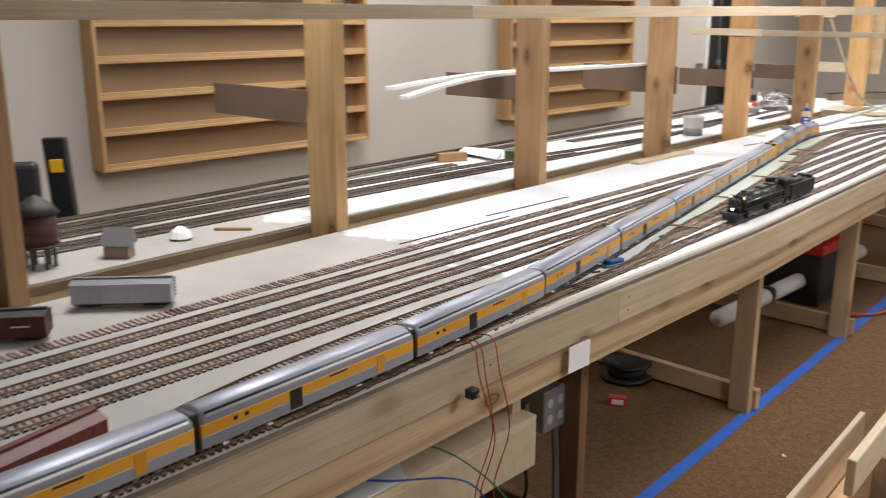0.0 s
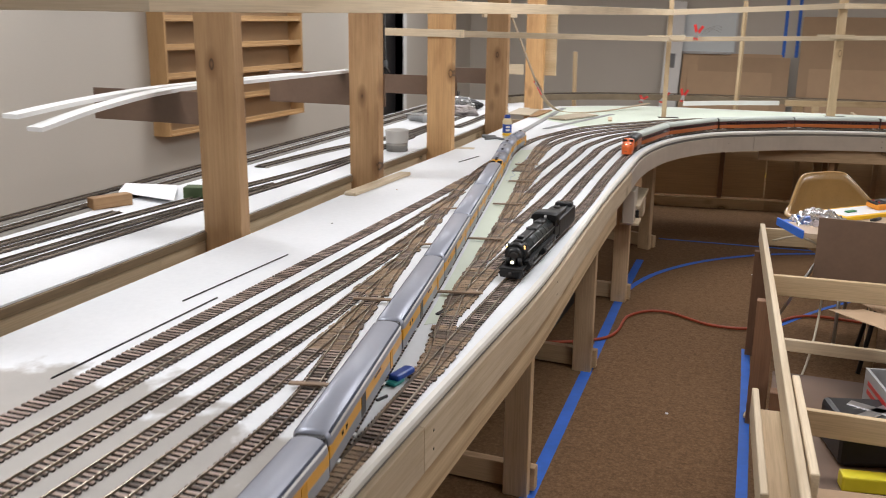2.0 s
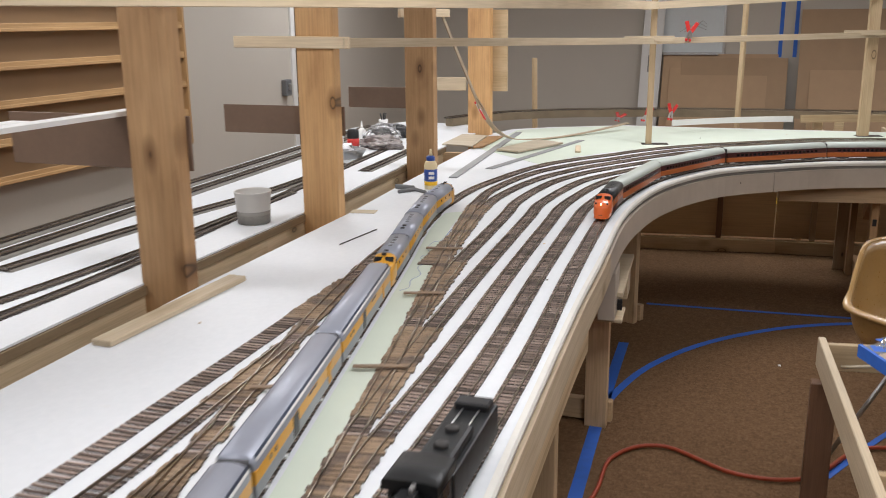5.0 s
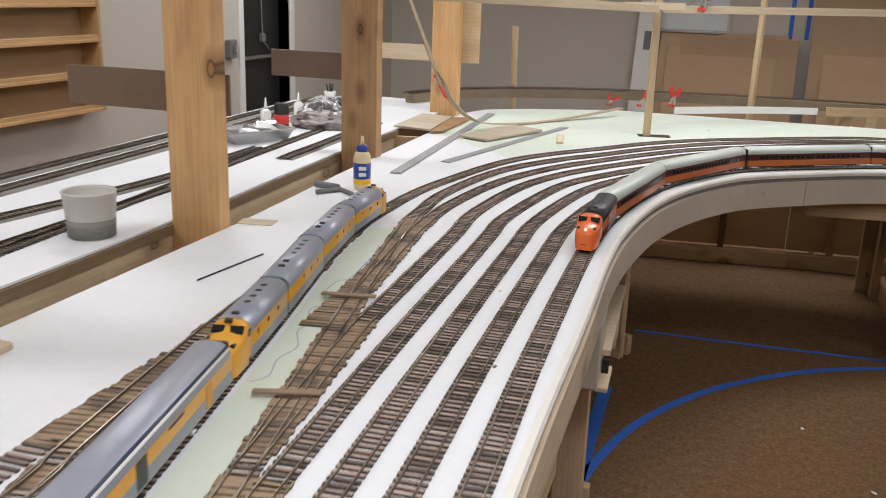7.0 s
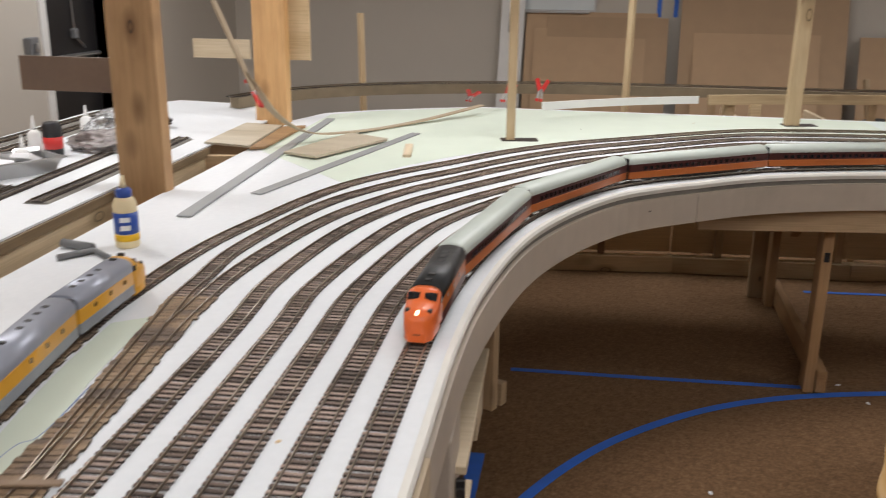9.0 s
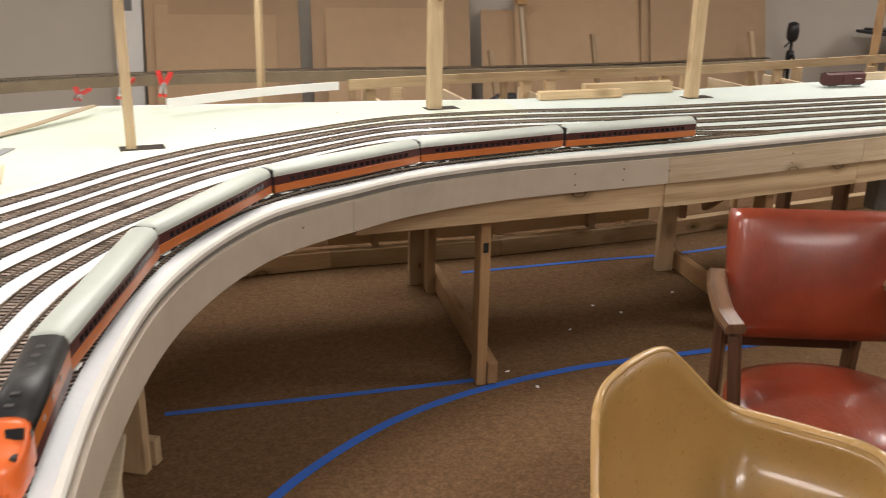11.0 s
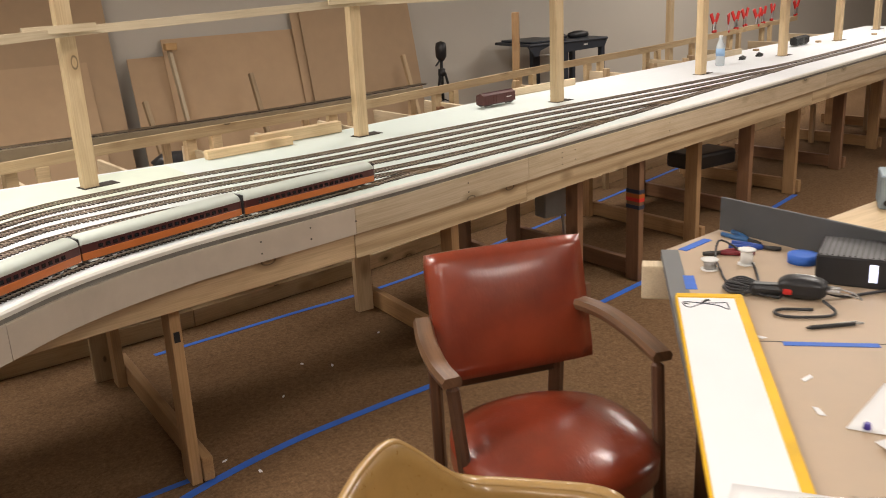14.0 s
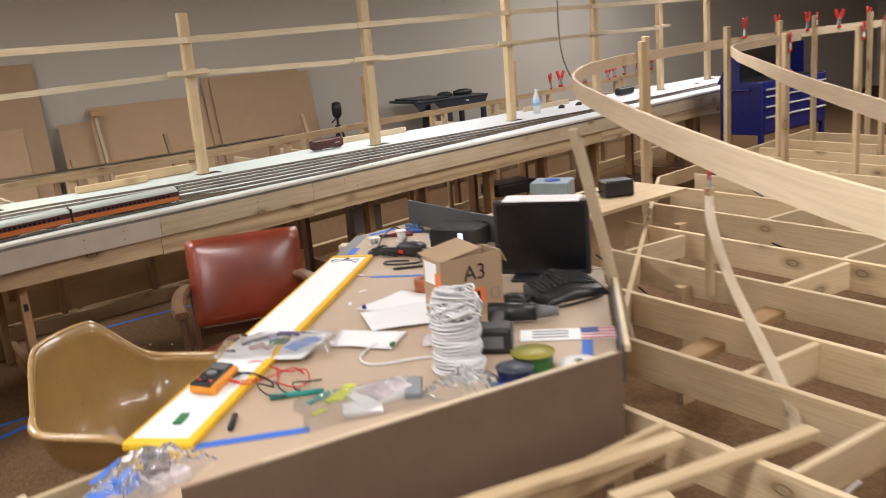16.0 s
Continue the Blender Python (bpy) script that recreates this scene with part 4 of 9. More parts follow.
W, TOPH = 0.063, 0.085
def passenger_car(m, length, roof, upper, lower, label, group, windows=True, baggage=False):
    car = thing("passenger_car", m, label, "model train car", group)
    L = length / 2
    st = [(-L, W * 0.97, TOPH - 0.016), (-L + 0.003, W, TOPH - 0.014), (L - 0.003, W, TOPH - 0.014), (L, W * 0.97, TOPH - 0.016)]
    part("lower_side", shell("lower_side", st, 0.014, 0.0, 0.022, lower), car)
    part("upper_side", shell("upper_side", st, 0.014, 0.022, 0.045, upper), car)
    part("roof", shell("roof", [(-L, W * 0.9, TOPH - 0.022), (-L + 0.010, W, TOPH - 0.014), (L - 0.010, W, TOPH - 0.014), (L, W * 0.9, TOPH - 0.022)], 0.014, 0.045, 0.2, roof, grow=0.0012), car)
    part("underframe", bx(-L + 0.004, L - 0.004, -0.022, 0.022, 0.009, 0.0155, DARK), car)
    part("gear_box", bx(-0.07, 0.03, -0.02, 0.02, 0.004, 0.010, DARK, 0.001), car)
    for s in (-1, 1):
        x0, x1 = sorted((s * (L - 0.001), s * (L + 0.009)))
        part("diaphragm", bx(x0, x1, -0.024, 0.024, 0.014, TOPH - 0.006, BLACK, 0.002), car, "black rubber end bellows")
        truck(car, s * (L - 0.085))
    if windows:
        side_boxes(car, "window", [x for x in np.arange(-L + 0.06, L - 0.05, 0.0235)], 0.0145, 0.041, 0.052, W / 2, GLASSD)
        part("letter_band", join_boxes("band", [(-L + 0.002, L - 0.002, s * W / 2 - 0.0007, s * W / 2 + 0.0007, 0.0565, 0.0605) for s in (-1, 1)], MAROON), car)
        part("step", bx(-L + 0.02, -L + 0.045, -0.034, 0.034, 0.0075, 0.0105, WHITE), car, "white metal step plate")
        part("step", bx(L - 0.045, L - 0.02, -0.034, 0.034, 0.0075, 0.0105, WHITE), car, "white metal step plate")
    if baggage:
        side_boxes(car, "door_opening", (-0.06,), 0.030, 0.018, 0.057, W / 2, BLACK)
        side_boxes(car, "door_opening", (0.17,), 0.022, 0.018, 0.055, W / 2, plain("baggage_door", (0.62, 0.31, 0.03), 0.45))
        side_boxes(car, "window", (-0.20, -0.175), 0.009, 0.045, 0.052, W / 2, GLASSD)
        side_boxes(car, "lettering_bar", (0.05,), 0.05, 0.052, 0.056, W / 2, NAVY)
        top = [(-L + 0.010, W, TOPH - 0.014), (L - 0.010, W, TOPH - 0.014)]
        prof = section(0, W, TOPH - 0.014, 0, 0, 1)
        level = lambda f: float(np.interp(-f * W / 2, [-p[0] for p in prof[2:]], [p[1] for p in prof[2:]]))
        part("roof_stripe", shell("roof_stripe", top, 0.014, level(0.90), level(0.80), NAVY, grow=0.0022), car, "dark blue roof edge line")
        part("roof_edge", shell("roof_edge", top, 0.014, level(0.975), level(0.905), WHITE, grow=0.0022), car, "pale line along the eaves")
        for x in (-0.23, -0.13, 0.10):
            part("step", bx(x, x + 0.012, -0.0335, 0.0335, 0.0075, 0.010, WHITE), car)
    return car

def cab_unit(m, length, roofm, band, lower, nose, label, group, cab=True, lit=False):
    """A streamlined diesel unit; with a rounded cab nose at +x, or flat at both ends."""
    u = thing("diesel_locomotive", m, label, "model locomotive", group)
    L = length / 2
    h = TOPH - 0.012
    if cab:
        st = [(-L, W, h), (L - 0.082, W, h), (L - 0.066, W, h * 0.99), (L - 0.052, W * 0.98, h * 0.80), (L - 0.044, W * 0.965, h * 0.73), (L - 0.026, W * 0.9, h * 0.69), (L - 0.012, W * 0.76, h * 0.62), (L - 0.004, W * 0.55, h * 0.53), (L, W * 0.25, h * 0.44)]
    else:
        st = [(-L, W, h), (L, W, h)]
    body_st = [s for s in st if s[0] <= L - 0.08] if cab else st
    nose_st = [s for s in st if s[0] >= L - 0.083]
    part("skirt", shell("skirt", body_st, 0.013, 0.0, 0.020, lower), u)
    part("side_band", shell("side_band", body_st, 0.013, 0.020, 0.047, band), u)
    part("roof", shell("roof", body_st, 0.013, 0.047, 0.2, roofm, grow=0.001), u)
    if cab:
        part("nose", shell("nose", nose_st, 0.013, 0.008, 0.2, nose), u, "rounded cab nose")
        part("pilot", shell("pilot", [(L - 0.075, W * 0.92, h), (L - 0.02, W * 0.82, h), (L - 0.002, W * 0.5, h)], 0.005, 0.0, 0.018, nose), u)
        for y in (-0.0155, 0.0155):
            bm = bmesh.new()
            vs = [bm.verts.new(p) for p in ((L - 0.0605, y - 0.0115, 0.0795), (L - 0.0605, y + 0.0115, 0.0795), (L - 0.0500, y + 0.0115, 0.0690), (L - 0.0500, y - 0.0115, 0.0690), (L - 0.0645, y - 0.0115, 0.0755), (L - 0.0645, y + 0.0115, 0.0755), (L - 0.054, y + 0.0115, 0.0650), (L - 0.054, y - 0.0115, 0.0650))]
            for f in ((0, 1, 2, 3), (4, 7, 6, 5), (0, 4, 5, 1), (1, 5, 6, 2), (2, 6, 7, 3), (3, 7, 4, 0)):
                bm.faces.new([vs[i] for i in f])
            part("windshield", from_bm("windshield", bm, GLASSD), u)
        side_boxes(u, "cab_window", (L - 0.074,), 0.013, 0.058, 0.069, W / 2, GLASSD)
        part("headlight", cyl(0.0030, 0.0030, L - 0.016, L - 0.0065, HEADLIGHT if lit else STEEL, 14, axis="x", centre=(0, 0, 0.058)), u, "round headlight")
        part("headlight", cyl(0.0026, 0.0026, L - 0.010, L - 0.002, HEADLIGHT if lit else STEEL, 14, axis="x", centre=(0, 0, 0.045)), u, "round headlight")
        part("coupler_opening", bx(L - 0.012, L - 0.0015, -0.008, 0.008, 0.017, 0.025, BLACK, 0.002), u)
        for y in (-0.02, 0.02):
            part("number_board", bx(L - 0.030, L - 0.018, y - 0.004, y + 0.004, 0.055, 0.061, BLACK, 0.001), u)
    for x in (-0.09, -0.03, 0.03):
        for y in (-0.0315, 0.0315):
            part("porthole", cyl(0.0048, 0.0048, -0.0006, 0.0006, GLASSD, 12, axis="y", centre=(x, y, 0.049)), u)
    for k in range(4):
        fan = part("roof_fan", cyl(0.0085, 0.0080, 0, 0.0022, roofm, 16, centre=(-L + 0.045 + k * 0.032, 0, TOPH - 0.0005)), u)
        part("fan_grille", cyl(0.0066, 0.0066, 0.0015, 0.0026, DARK, 12, centre=(-L + 0.045 + k * 0.032, 0, TOPH - 0.0005)), fan)
    for x in (-L + 0.20, -L + 0.235):
        part("exhaust_stack", bx(x, x + 0.008, -0.006, 0.006, TOPH - 0.001, TOPH + 0.005, DARK), u)
    part("fuel_tank", bx(-0.045, 0.045, -0.024, 0.024, 0.005, 0.014, DARK, 0.002), u)
    part("diaphragm", bx(-L - 0.006, -L + 0.001, -0.026, 0.026, 0.014, TOPH - 0.004, BLACK, 0.002), u, "black end bellows")
    if not cab:
        part("diaphragm", bx(L - 0.001, L + 0.006, -0.026, 0.026, 0.014, TOPH - 0.004, BLACK, 0.002), u, "black end bellows")
    for s in (-1, 1):
        truck(u, s * (L - 0.072))
    return u

def on_path(path, s, length, z, flip=False):
    """The pose of a vehicle whose middle is s metres along a path; x points on along it."""
    d = np.r_[0, np.cumsum(np.linalg.norm(np.diff(path, axis=0), axis=1))]
    at = lambda q: np.array([np.interp(q, d, path[:, 0]), np.interp(q, d, path[:, 1])])
    a, b = at(s - length * 0.33), at(s + length * 0.33)
    c, v = (a + b) / 2, b - a
    ang = math.degrees(math.atan2(v[1], v[0])) + (180 if flip else 0)
    return pose(c[0], c[1], z, 0, 0, ang)

def path_s(path, key, value, lo=0):
    d = np.r_[0, np.cumsum(np.linalg.norm(np.diff(path, axis=0), axis=1))]
    i = lo + int(np.argmin(np.abs(path[lo:, key] - value)))
    return float(d[i])

RZ = Z + TIE_H + 0.0045
# yellow and grey streamliner
UNIT, GAP = 0.302, 0.013
s_head = path_s(main_path, 1, YELLOW_HEAD)
cursor = s_head
kinds = [("cab", True), ("booster", False), ("booster", False), ("cab", False)]
for k, (kind, flip) in enumerate(kinds):
    mid = cursor + UNIT / 2
    if kind == "cab":
        cab_unit(on_path(main_path, mid, UNIT, RZ, flip), UNIT, TROOF, YELLOW, TGREY, YELLOW, "yellow and grey streamlined diesel cab unit with lit headlights" if flip else "yellow and grey streamlined diesel cab unit, trailing", "yellow train", True, flip)
    else:
        cab_unit(on_path(main_path, mid, UNIT, RZ, True), UNIT, TROOF, YELLOW, TGREY, YELLOW, "yellow and grey cabless diesel booster unit", "yellow train", False)
    cursor += UNIT + GAP
back_path = np.r_[r1_path[r1_path[:, 1] < 2.35], main_path[main_path[:, 1] >= 2.36]]
cursor = path_s(back_path, 1, YELLOW_HEAD) - GAP
CAR = 0.545
for k in range(10):
    passenger_car(on_path(back_path, cursor - CAR / 2, CAR, RZ), CAR, TROOF, YELLOW, TGREY, "yellow and grey baggage car with a silver roof", "yellow train", windows=False, baggage=True)
    cursor -= CAR + GAP
# orange and maroon streamliner on the front track
LOCO = 0.345
nose = path_s(r1_path, 1, 6.70)
cab_unit(on_path(r1_path, nose + LOCO / 2, LOCO, RZ, True), LOCO, SATIN, ORANGE, MAROON, REDOR, "black-roofed diesel locomotive with a bright orange nose, lit", "orange train", True, True)
cursor = nose + LOCO + GAP
s_tail = path_s(r1_path, 0, 1.575)
RCAR = (s_tail - cursor - 4 * GAP) / 5
for k in range(5):
    passenger_car(on_path(r1_path, cursor + RCAR / 2, RCAR, RZ), RCAR, MINT, MAROON, ORANGE, "orange and maroon passenger car with a pale green roof", "orange train")
    cursor += RCAR + GAP

def steam_engine(m):
    e = thing("steam_locomotive", m, "black steam locomotive with lit lamps on its blunt front", "model locomotive")
    part("frame", bx(-0.20, 0.225, -0.018, 0.018, 0.012, 0.030, DARK, 0.002), e)
    boiler = part("boiler", cyl(0.0285, 0.0275, -0.145, 0.165, BOILER, 32, axis="x", centre=(0, 0, 0.058)), e, "dark green-black boiler")
    part("smokebox", cyl(0.0282, 0.0270, 0.165, 0.212, SATIN, 32, axis="x", centre=(0, 0, 0.058)), e)
    part("smokebox_front", cyl(0.0245, 0.013, 0.212, 0.222, SATIN, 28, axis="x", centre=(0, 0, 0.057)), e)
    part("front_door", cyl(0.011, 0.009, 0.220, 0.226, DARK, 20, axis="x", centre=(0, 0, 0.057)), e)
    part("skyline_casing", bx(-0.135, 0.185, -0.0125, 0.0125, 0.080, 0.0895, SATIN, 0.004, 2), e, "low casing along the boiler top")
    part("smokestack", lathe([(0.0095, 0.088), (0.0085, 0.093), (0.009, 0.095)], SATIN, 16), e, "", pose(0.155, 0, 0))
    for x in (0.03, -0.06):
        part("dome", lathe([(0.014, 0.086), (0.013, 0.0925), (0.008, 0.0955), (0.001, 0.096)], SATIN, 18), e, "", pose(x, 0, 0))
    for x in (-0.10, -0.045, 0.0, 0.06, 0.115, 0.163):
        part("boiler_band", cyl(0.0291, 0.0291, x - 0.0012, x + 0.0012, DARK, 28, axis="x", centre=(0, 0, 0.058)), boiler)
    part("firebox", bx(-0.145, -0.07, -0.027, 0.027, 0.03, 0.078, SATIN, 0.008, 3), e)
    cab = part("cab", bx(-0.205, -0.142, -0.032, 0.032, 0.030, 0.088, SATIN, 0.003, 2), e)
    part("cab_roof", shell("cab_roof", [(-0.215, 0.070, 0.017), (-0.132, 0.070, 0.017)], 0.083, 0.0, 0.2, SATIN), cab)
    for y in (-0.0325, 0.0325):
        part("cab_window", bx(-0.190, -0.160, y - 0.0006, y + 0.0006, 0.060, 0.078, GLASSD), cab)
    for x in (-0.13, -0.122):
        part("safety_valve", cyl(0.003, 0.003, 0.088, 0.098, STEEL, 8, centre=(x, 0.006, 0)), e)
    for s in (-1, 1):
        lamp = part("marker_lamp", bx(0.196, 0.206, s * 0.0225 - 0.0045, s * 0.0225 + 0.0045, 0.072, 0.084, SATIN, 0.001), e)
        part("lamp_lens", cyl(0.0026, 0.0026, 0.2055, 0.2068, HEADLIGHT if s < 0 else EMBER, 12, axis="x", centre=(0, s * 0.0225, 0.080)), lamp, "small lit lens")
        part("lamp_lens", cyl(0.0022, 0.0022, 0.2055, 0.2068, EMBER, 12, axis="x", centre=(0, s * 0.0225, 0.0745)), lamp, "small lit lens")
        y = s * 0.030
        part("running_board", bx(-0.14, 0.212, y - 0.005, y + 0.005, 0.040, 0.0425, SATIN), e)
        part("hand_rail", tube([(-0.14, s * 0.0295, 0.064), (0.195, s * 0.0285, 0.064)], 0.0011, STEEL, 6), e, "thin pale handrail")
        for x0, x1 in ((0.155, 0.195), (-0.025, 0.010)):
            part("cylinder", cyl(0.0105, 0.0105, x0, x1, SATIN, 18, axis="x", centre=(0, s * 0.026, 0.024)), e)
        part("side_rod", bx(-0.125, -0.035, y - 0.0015, y + 0.0015, 0.015, 0.019, STEEL), e)
        part("side_rod", bx(0.035, 0.145, y - 0.0015, y + 0.0015, 0.015, 0.019, STEEL), e)
        part("steam_pipe", tube([(0.165, s * 0.026, 0.034), (0.172, s * 0.0255, 0.050), (0.178, s * 0.018, 0.068)], 0.0035, SATIN, 8), e)
        for x in (-0.118, -0.080, -0.042, 0.048, 0.088, 0.128):
            part("driving_wheel", cyl(0.0185, 0.0185, -0.003, 0.003, DARK, 24, axis="y", centre=(x, s * 0.0165, 0.0185)), e)
        for x in (-0.165, 0.205):
            part("small_wheel", cyl(0.010, 0.010, -0.002, 0.002, DARK, 16, axis="y", centre=(x, s * 0.0165, 0.010)), e)
        part("deck_step", bx(0.222, 0.252, s * 0.024 - 0.006, s * 0.024 + 0.006, 0.012, 0.020, SATIN, 0.001), e)
        part("air_pump", cyl(0.006, 0.006, 0.030, 0.052, SATIN, 12, centre=(0.226, s * 0.015, 0)), e)
    part("pilot_deck", bx(0.205, 0.256, -0.029, 0.029, 0.026, 0.031, SATIN, 0.001), e)
    part("pilot", bx(0.238, 0.258, -0.028, 0.028, 0.005, 0.028, SATIN, 0.005, 2), e, "solid black front pilot")
    hl = part("headlight", cyl(0.0075, 0.0075, 0.226, 0.240, SATIN, 18, axis="x", centre=(0, 0, 0.043)), e, "low-set headlight housing")
    part("lamp_lens", cyl(0.0042, 0.0042, 0.2395, 0.2412, HEADLIGHT, 14, axis="x", centre=(0, 0, 0.043)), hl, "lit round lens")
    part("coupler", bx(0.256, 0.268, -0.004, 0.004, 0.014, 0.021, DARK, 0.001), e)
    t = thing("oil_tender", m @ pose(-0.345, 0, 0), "black oil tender behind the steam locomotive", "model train car")
    part("tank", bx(-0.125, 0.125, -0.031, 0.031, 0.018, 0.070, SATIN, 0.003, 2), t)
    part("oil_bunker", bx(-0.01, 0.115, -0.024, 0.024, 0.068, 0.084, SATIN, 0.006, 2), t)
    part("water_hatch", bx(-0.118, -0.085, -0.026, 0.026, 0.068, 0.082, BLACK, 0.003), t)
    for x in (0.02, 0.075):
        part("hatch", lathe([(0.010, 0.083), (0.010, 0.089), (0.004, 0.091)], DARK, 14), t, "", pose(x, 0, 0))
    for y in (-0.012, 0.012):
        part("deck_pipe", tube([(-0.08, y, 0.073), (-0.015, y, 0.075)], 0.0018, STEEL, 6), t)
    part("ladder", join_boxes("ladder", [(-0.128, -0.125, 0.012, 0.026, z, z + 0.0015) for z in (0.03, 0.04, 0.05, 0.06)], DARK), t)
    truck(t, -0.08, 3)
    truck(t, 0.08, 3)
steam_engine(on_path(r1_path, path_s(r1_path, 1, 4.388), 0.50, RZ, True) @ Matrix.Diagonal((1.03, 1.16, 1.1, 1.0)))

def box_car(m, length, mat, label, roof=None, hopper=False, stripe=False):
    c = thing("freight_car", m, label, "model train car", "freight cars")
    L, w, h = length / 2, 0.062, 0.078
    part("body", bx(-L, L, -w / 2, w / 2, 0.016, 0.068, mat, 0.0012), c)
    bm = bmesh.new()
    prof = [(-w / 2 - 0.001, 0.067), (0, h), (w / 2 + 0.001, 0.067), (0, 0.0665)]
    rows = [[bm.verts.new((x, y, z)) for y, z in prof] for x in (-L - 0.002, L + 0.002)]
    for j in range(4):
        bm.faces.new((rows[0][j], rows[0][(j + 1) % 4], rows[1][(j + 1) % 4], rows[1][j]))
    bm.faces.new(rows[0]); bm.faces.new(rows[1][::-1])
    part("roof", from_bm("roof", bm, roof or mat), c)
    part("roof_walk", bx(-L, L, -0.006, 0.006, h - 0.001, h + 0.002, roof or mat), c)
    for x in np.arange(-L + 0.015, L, 0.022):
        for s in (-1, 1):
            y0, y1 = sorted((s * (w / 2 - 0.0005), s * (w / 2 + 0.0012)))
            part("side_rib", bx(x - 0.0012, x + 0.0012, y0, y1, 0.018, 0.066, mat), c)
    for s in (-1, 1):
        y0, y1 = sorted((s * (w / 2), s * (w / 2 + 0.0022)))
        part("side_door", bx(-0.028, 0.028, y0, y1, 0.018, 0.064, mat, 0.0006), c)
        if stripe:
            part("lettering_bar", bx(L - 0.075, L - 0.035, s * (w / 2 + 0.0012) - 0.0005, s * (w / 2 + 0.0012) + 0.0005, 0.042, 0.045, WHITE), c)
        truck(c, s * (L - 0.045))
        part("end_ladder", join_boxes("ladder", [(s * (L + 0.001) - 0.001, s * (L + 0.001) + 0.001, 0.012, 0.026, z, z + 0.0015) for z in (0.024, 0.033, 0.042, 0.051, 0.06)], DARK), c)
    part("underframe", bx(-L + 0.004, L - 0.004, -0.02, 0.02, 0.010, 0.0165, DARK), c)
    return c
box_car(pose(-1.02, 2.15, Z, 0, 0, 48), 0.255, SILVER, "silver-grey ribbed boxcar standing on the bare table", GREYBOX)
box_car(pose(-1.00, 1.80, Z, 0, 0, 52), 0.27, OXIDE, "dark oxide-red boxcar standing on the bare table", DARK, stripe=True)
ek = KLAD[KLAD[:, 1] < 2.6]
box_car(on_path(ek, path_s(ek, 1, 1.55), 0.3, RZ), 0.33, OXIDE2, "red-brown boxcar with a ribbed roof on a siding")
box_car(pose(3.11, 10.03, Z + 0.003, 0, 0, 10), 0.265, OXIDE, "dark red boxcar standing on the white tabletop", OXIDE, stripe=True)
box_car(pose(6.9, 10.75, Z, 0, 0, 15), 0.28, SATIN, "black freight car at the far end of the table", SATIN)

# ---- uprights and laths over the table ----
UPS = [(-0.473, 8.86, 1.79), (0.735, 9.555, 1.86), (2.07, 9.745, 1.90), (3.425, 9.86, 1.95), (4.87, 10.06, 1.98), (6.12, 10.34, 2.0), (7.4, 10.72, 2.0), (8.6, 11.1, 2.0)]
for k, (x, y, top) in enumerate(UPS):
    board("upright", (x, y, Z + 0.002), (x, y, top), 0.034 if k == 0 else 0.042 if k < 3 else 0.048, 0.034 if k == 0 else 0.062 if k < 3 else 0.070, PINE, None, "knotty pine upright stick standing in a table cut-out", "upright stick", "uprights", 10, bev=0.002)
    solo("cut_out", bx(-0.075, 0.075, -0.036, 0.036, 0, 0.0025, plain("cut_out_dark", (0.035, 0.025, 0.018), 0.9)), "dark square cut-out in the tabletop", "cut-out", pose(x + 0.035, y + 0.01, Z + 0.0006, 0, 0, 12), "cut-outs", "structure")
UPPER = [(-0.86, -1.2, 1.64), (-0.74, 3.2, 1.64), (-0.45, 8.82, 1.672), (0.74, 9.515, 1.735), (2.07, 9.705, 1.735), (3.43, 9.82, 1.752), (4.87, 10.02, 1.77), (6.12, 10.30, 1.78), (7.4, 10.68, 1.79), (8.6, 11.06, 1.8)]
for a, b in zip(UPPER, UPPER[1:]):
    d = (Vector(b) - Vector(a)).normalized() * 0.09
    board("lath", Vector(a) - d, Vector(b) + d * 0.3, 0.012, 0.040, POPLAR, None, "thin horizontal pine lath tied between uprights", "lath", "laths", bev=0.001)
LOWER = [(-1.30, 6.50, 1.53), (-0.45, 8.82, 1.478), (0.74, 9.515, 1.495), (2.07, 9.705, 1.527), (3.43, 9.82, 1.505), (4.87, 10.02, 1.52), (6.12, 10.30, 1.53), (7.4, 10.68, 1.53)]
for a, b in zip(LOWER, LOWER[1:]):
    board("lath", Vector(a), Vector(b), 0.010, 0.034, POPLAR, None, "thin horizontal pine lath tied between uprights", "lath", "laths", bev=0.001)
for k, p in enumerate(LOWER[1:]):
    v = Vector(p)
    board("lath_splice", v + Vector((-0.17, -0.058, 0.012)), v + Vector((0.10, -0.02, 0.014)), 0.012, 0.030, POPLAR, None, "short pale splice block on the lath joint", "splice block", "splices", bev=0.001)
board("cross_piece", (-1.74, 6.495, 1.535), (-1.28, 6.51, 1.53), 0.018, 0.042, POPLAR, None, "pale wooden cross piece fixed to a post", "cross piece")

# hardboard arms and a white shelf strip on the posts
def arm(x0, x1, y, z0, z1, mat=MASONITE, label="brown hardboard arm fixed to a timber post"):
    solo("post_arm", bx(x0, x1, -0.0035, 0.0035, 0, z1 - z0, mat, 0.001), label, "hardboard arm", pose(0, y, z0), "post arms")
arm(-2.055, -1.25, 3.1345, 1.247, 1.368)
arm(-1.912, -1.29, 4.3595, 1.252, 1.362)
arm(-1.940, -1.329, 5.5845, 1.214, 1.362)
arm(-1.851, -1.336, 6.5695, 1.190, 1.297)
arm(-1.870, -1.395, 7.7595, 1.176, 1.280)
arm(-1.906, -1.640, 9.025, 1.168, 1.250, POPLAR, "pale wooden arm fixed to a timber post")
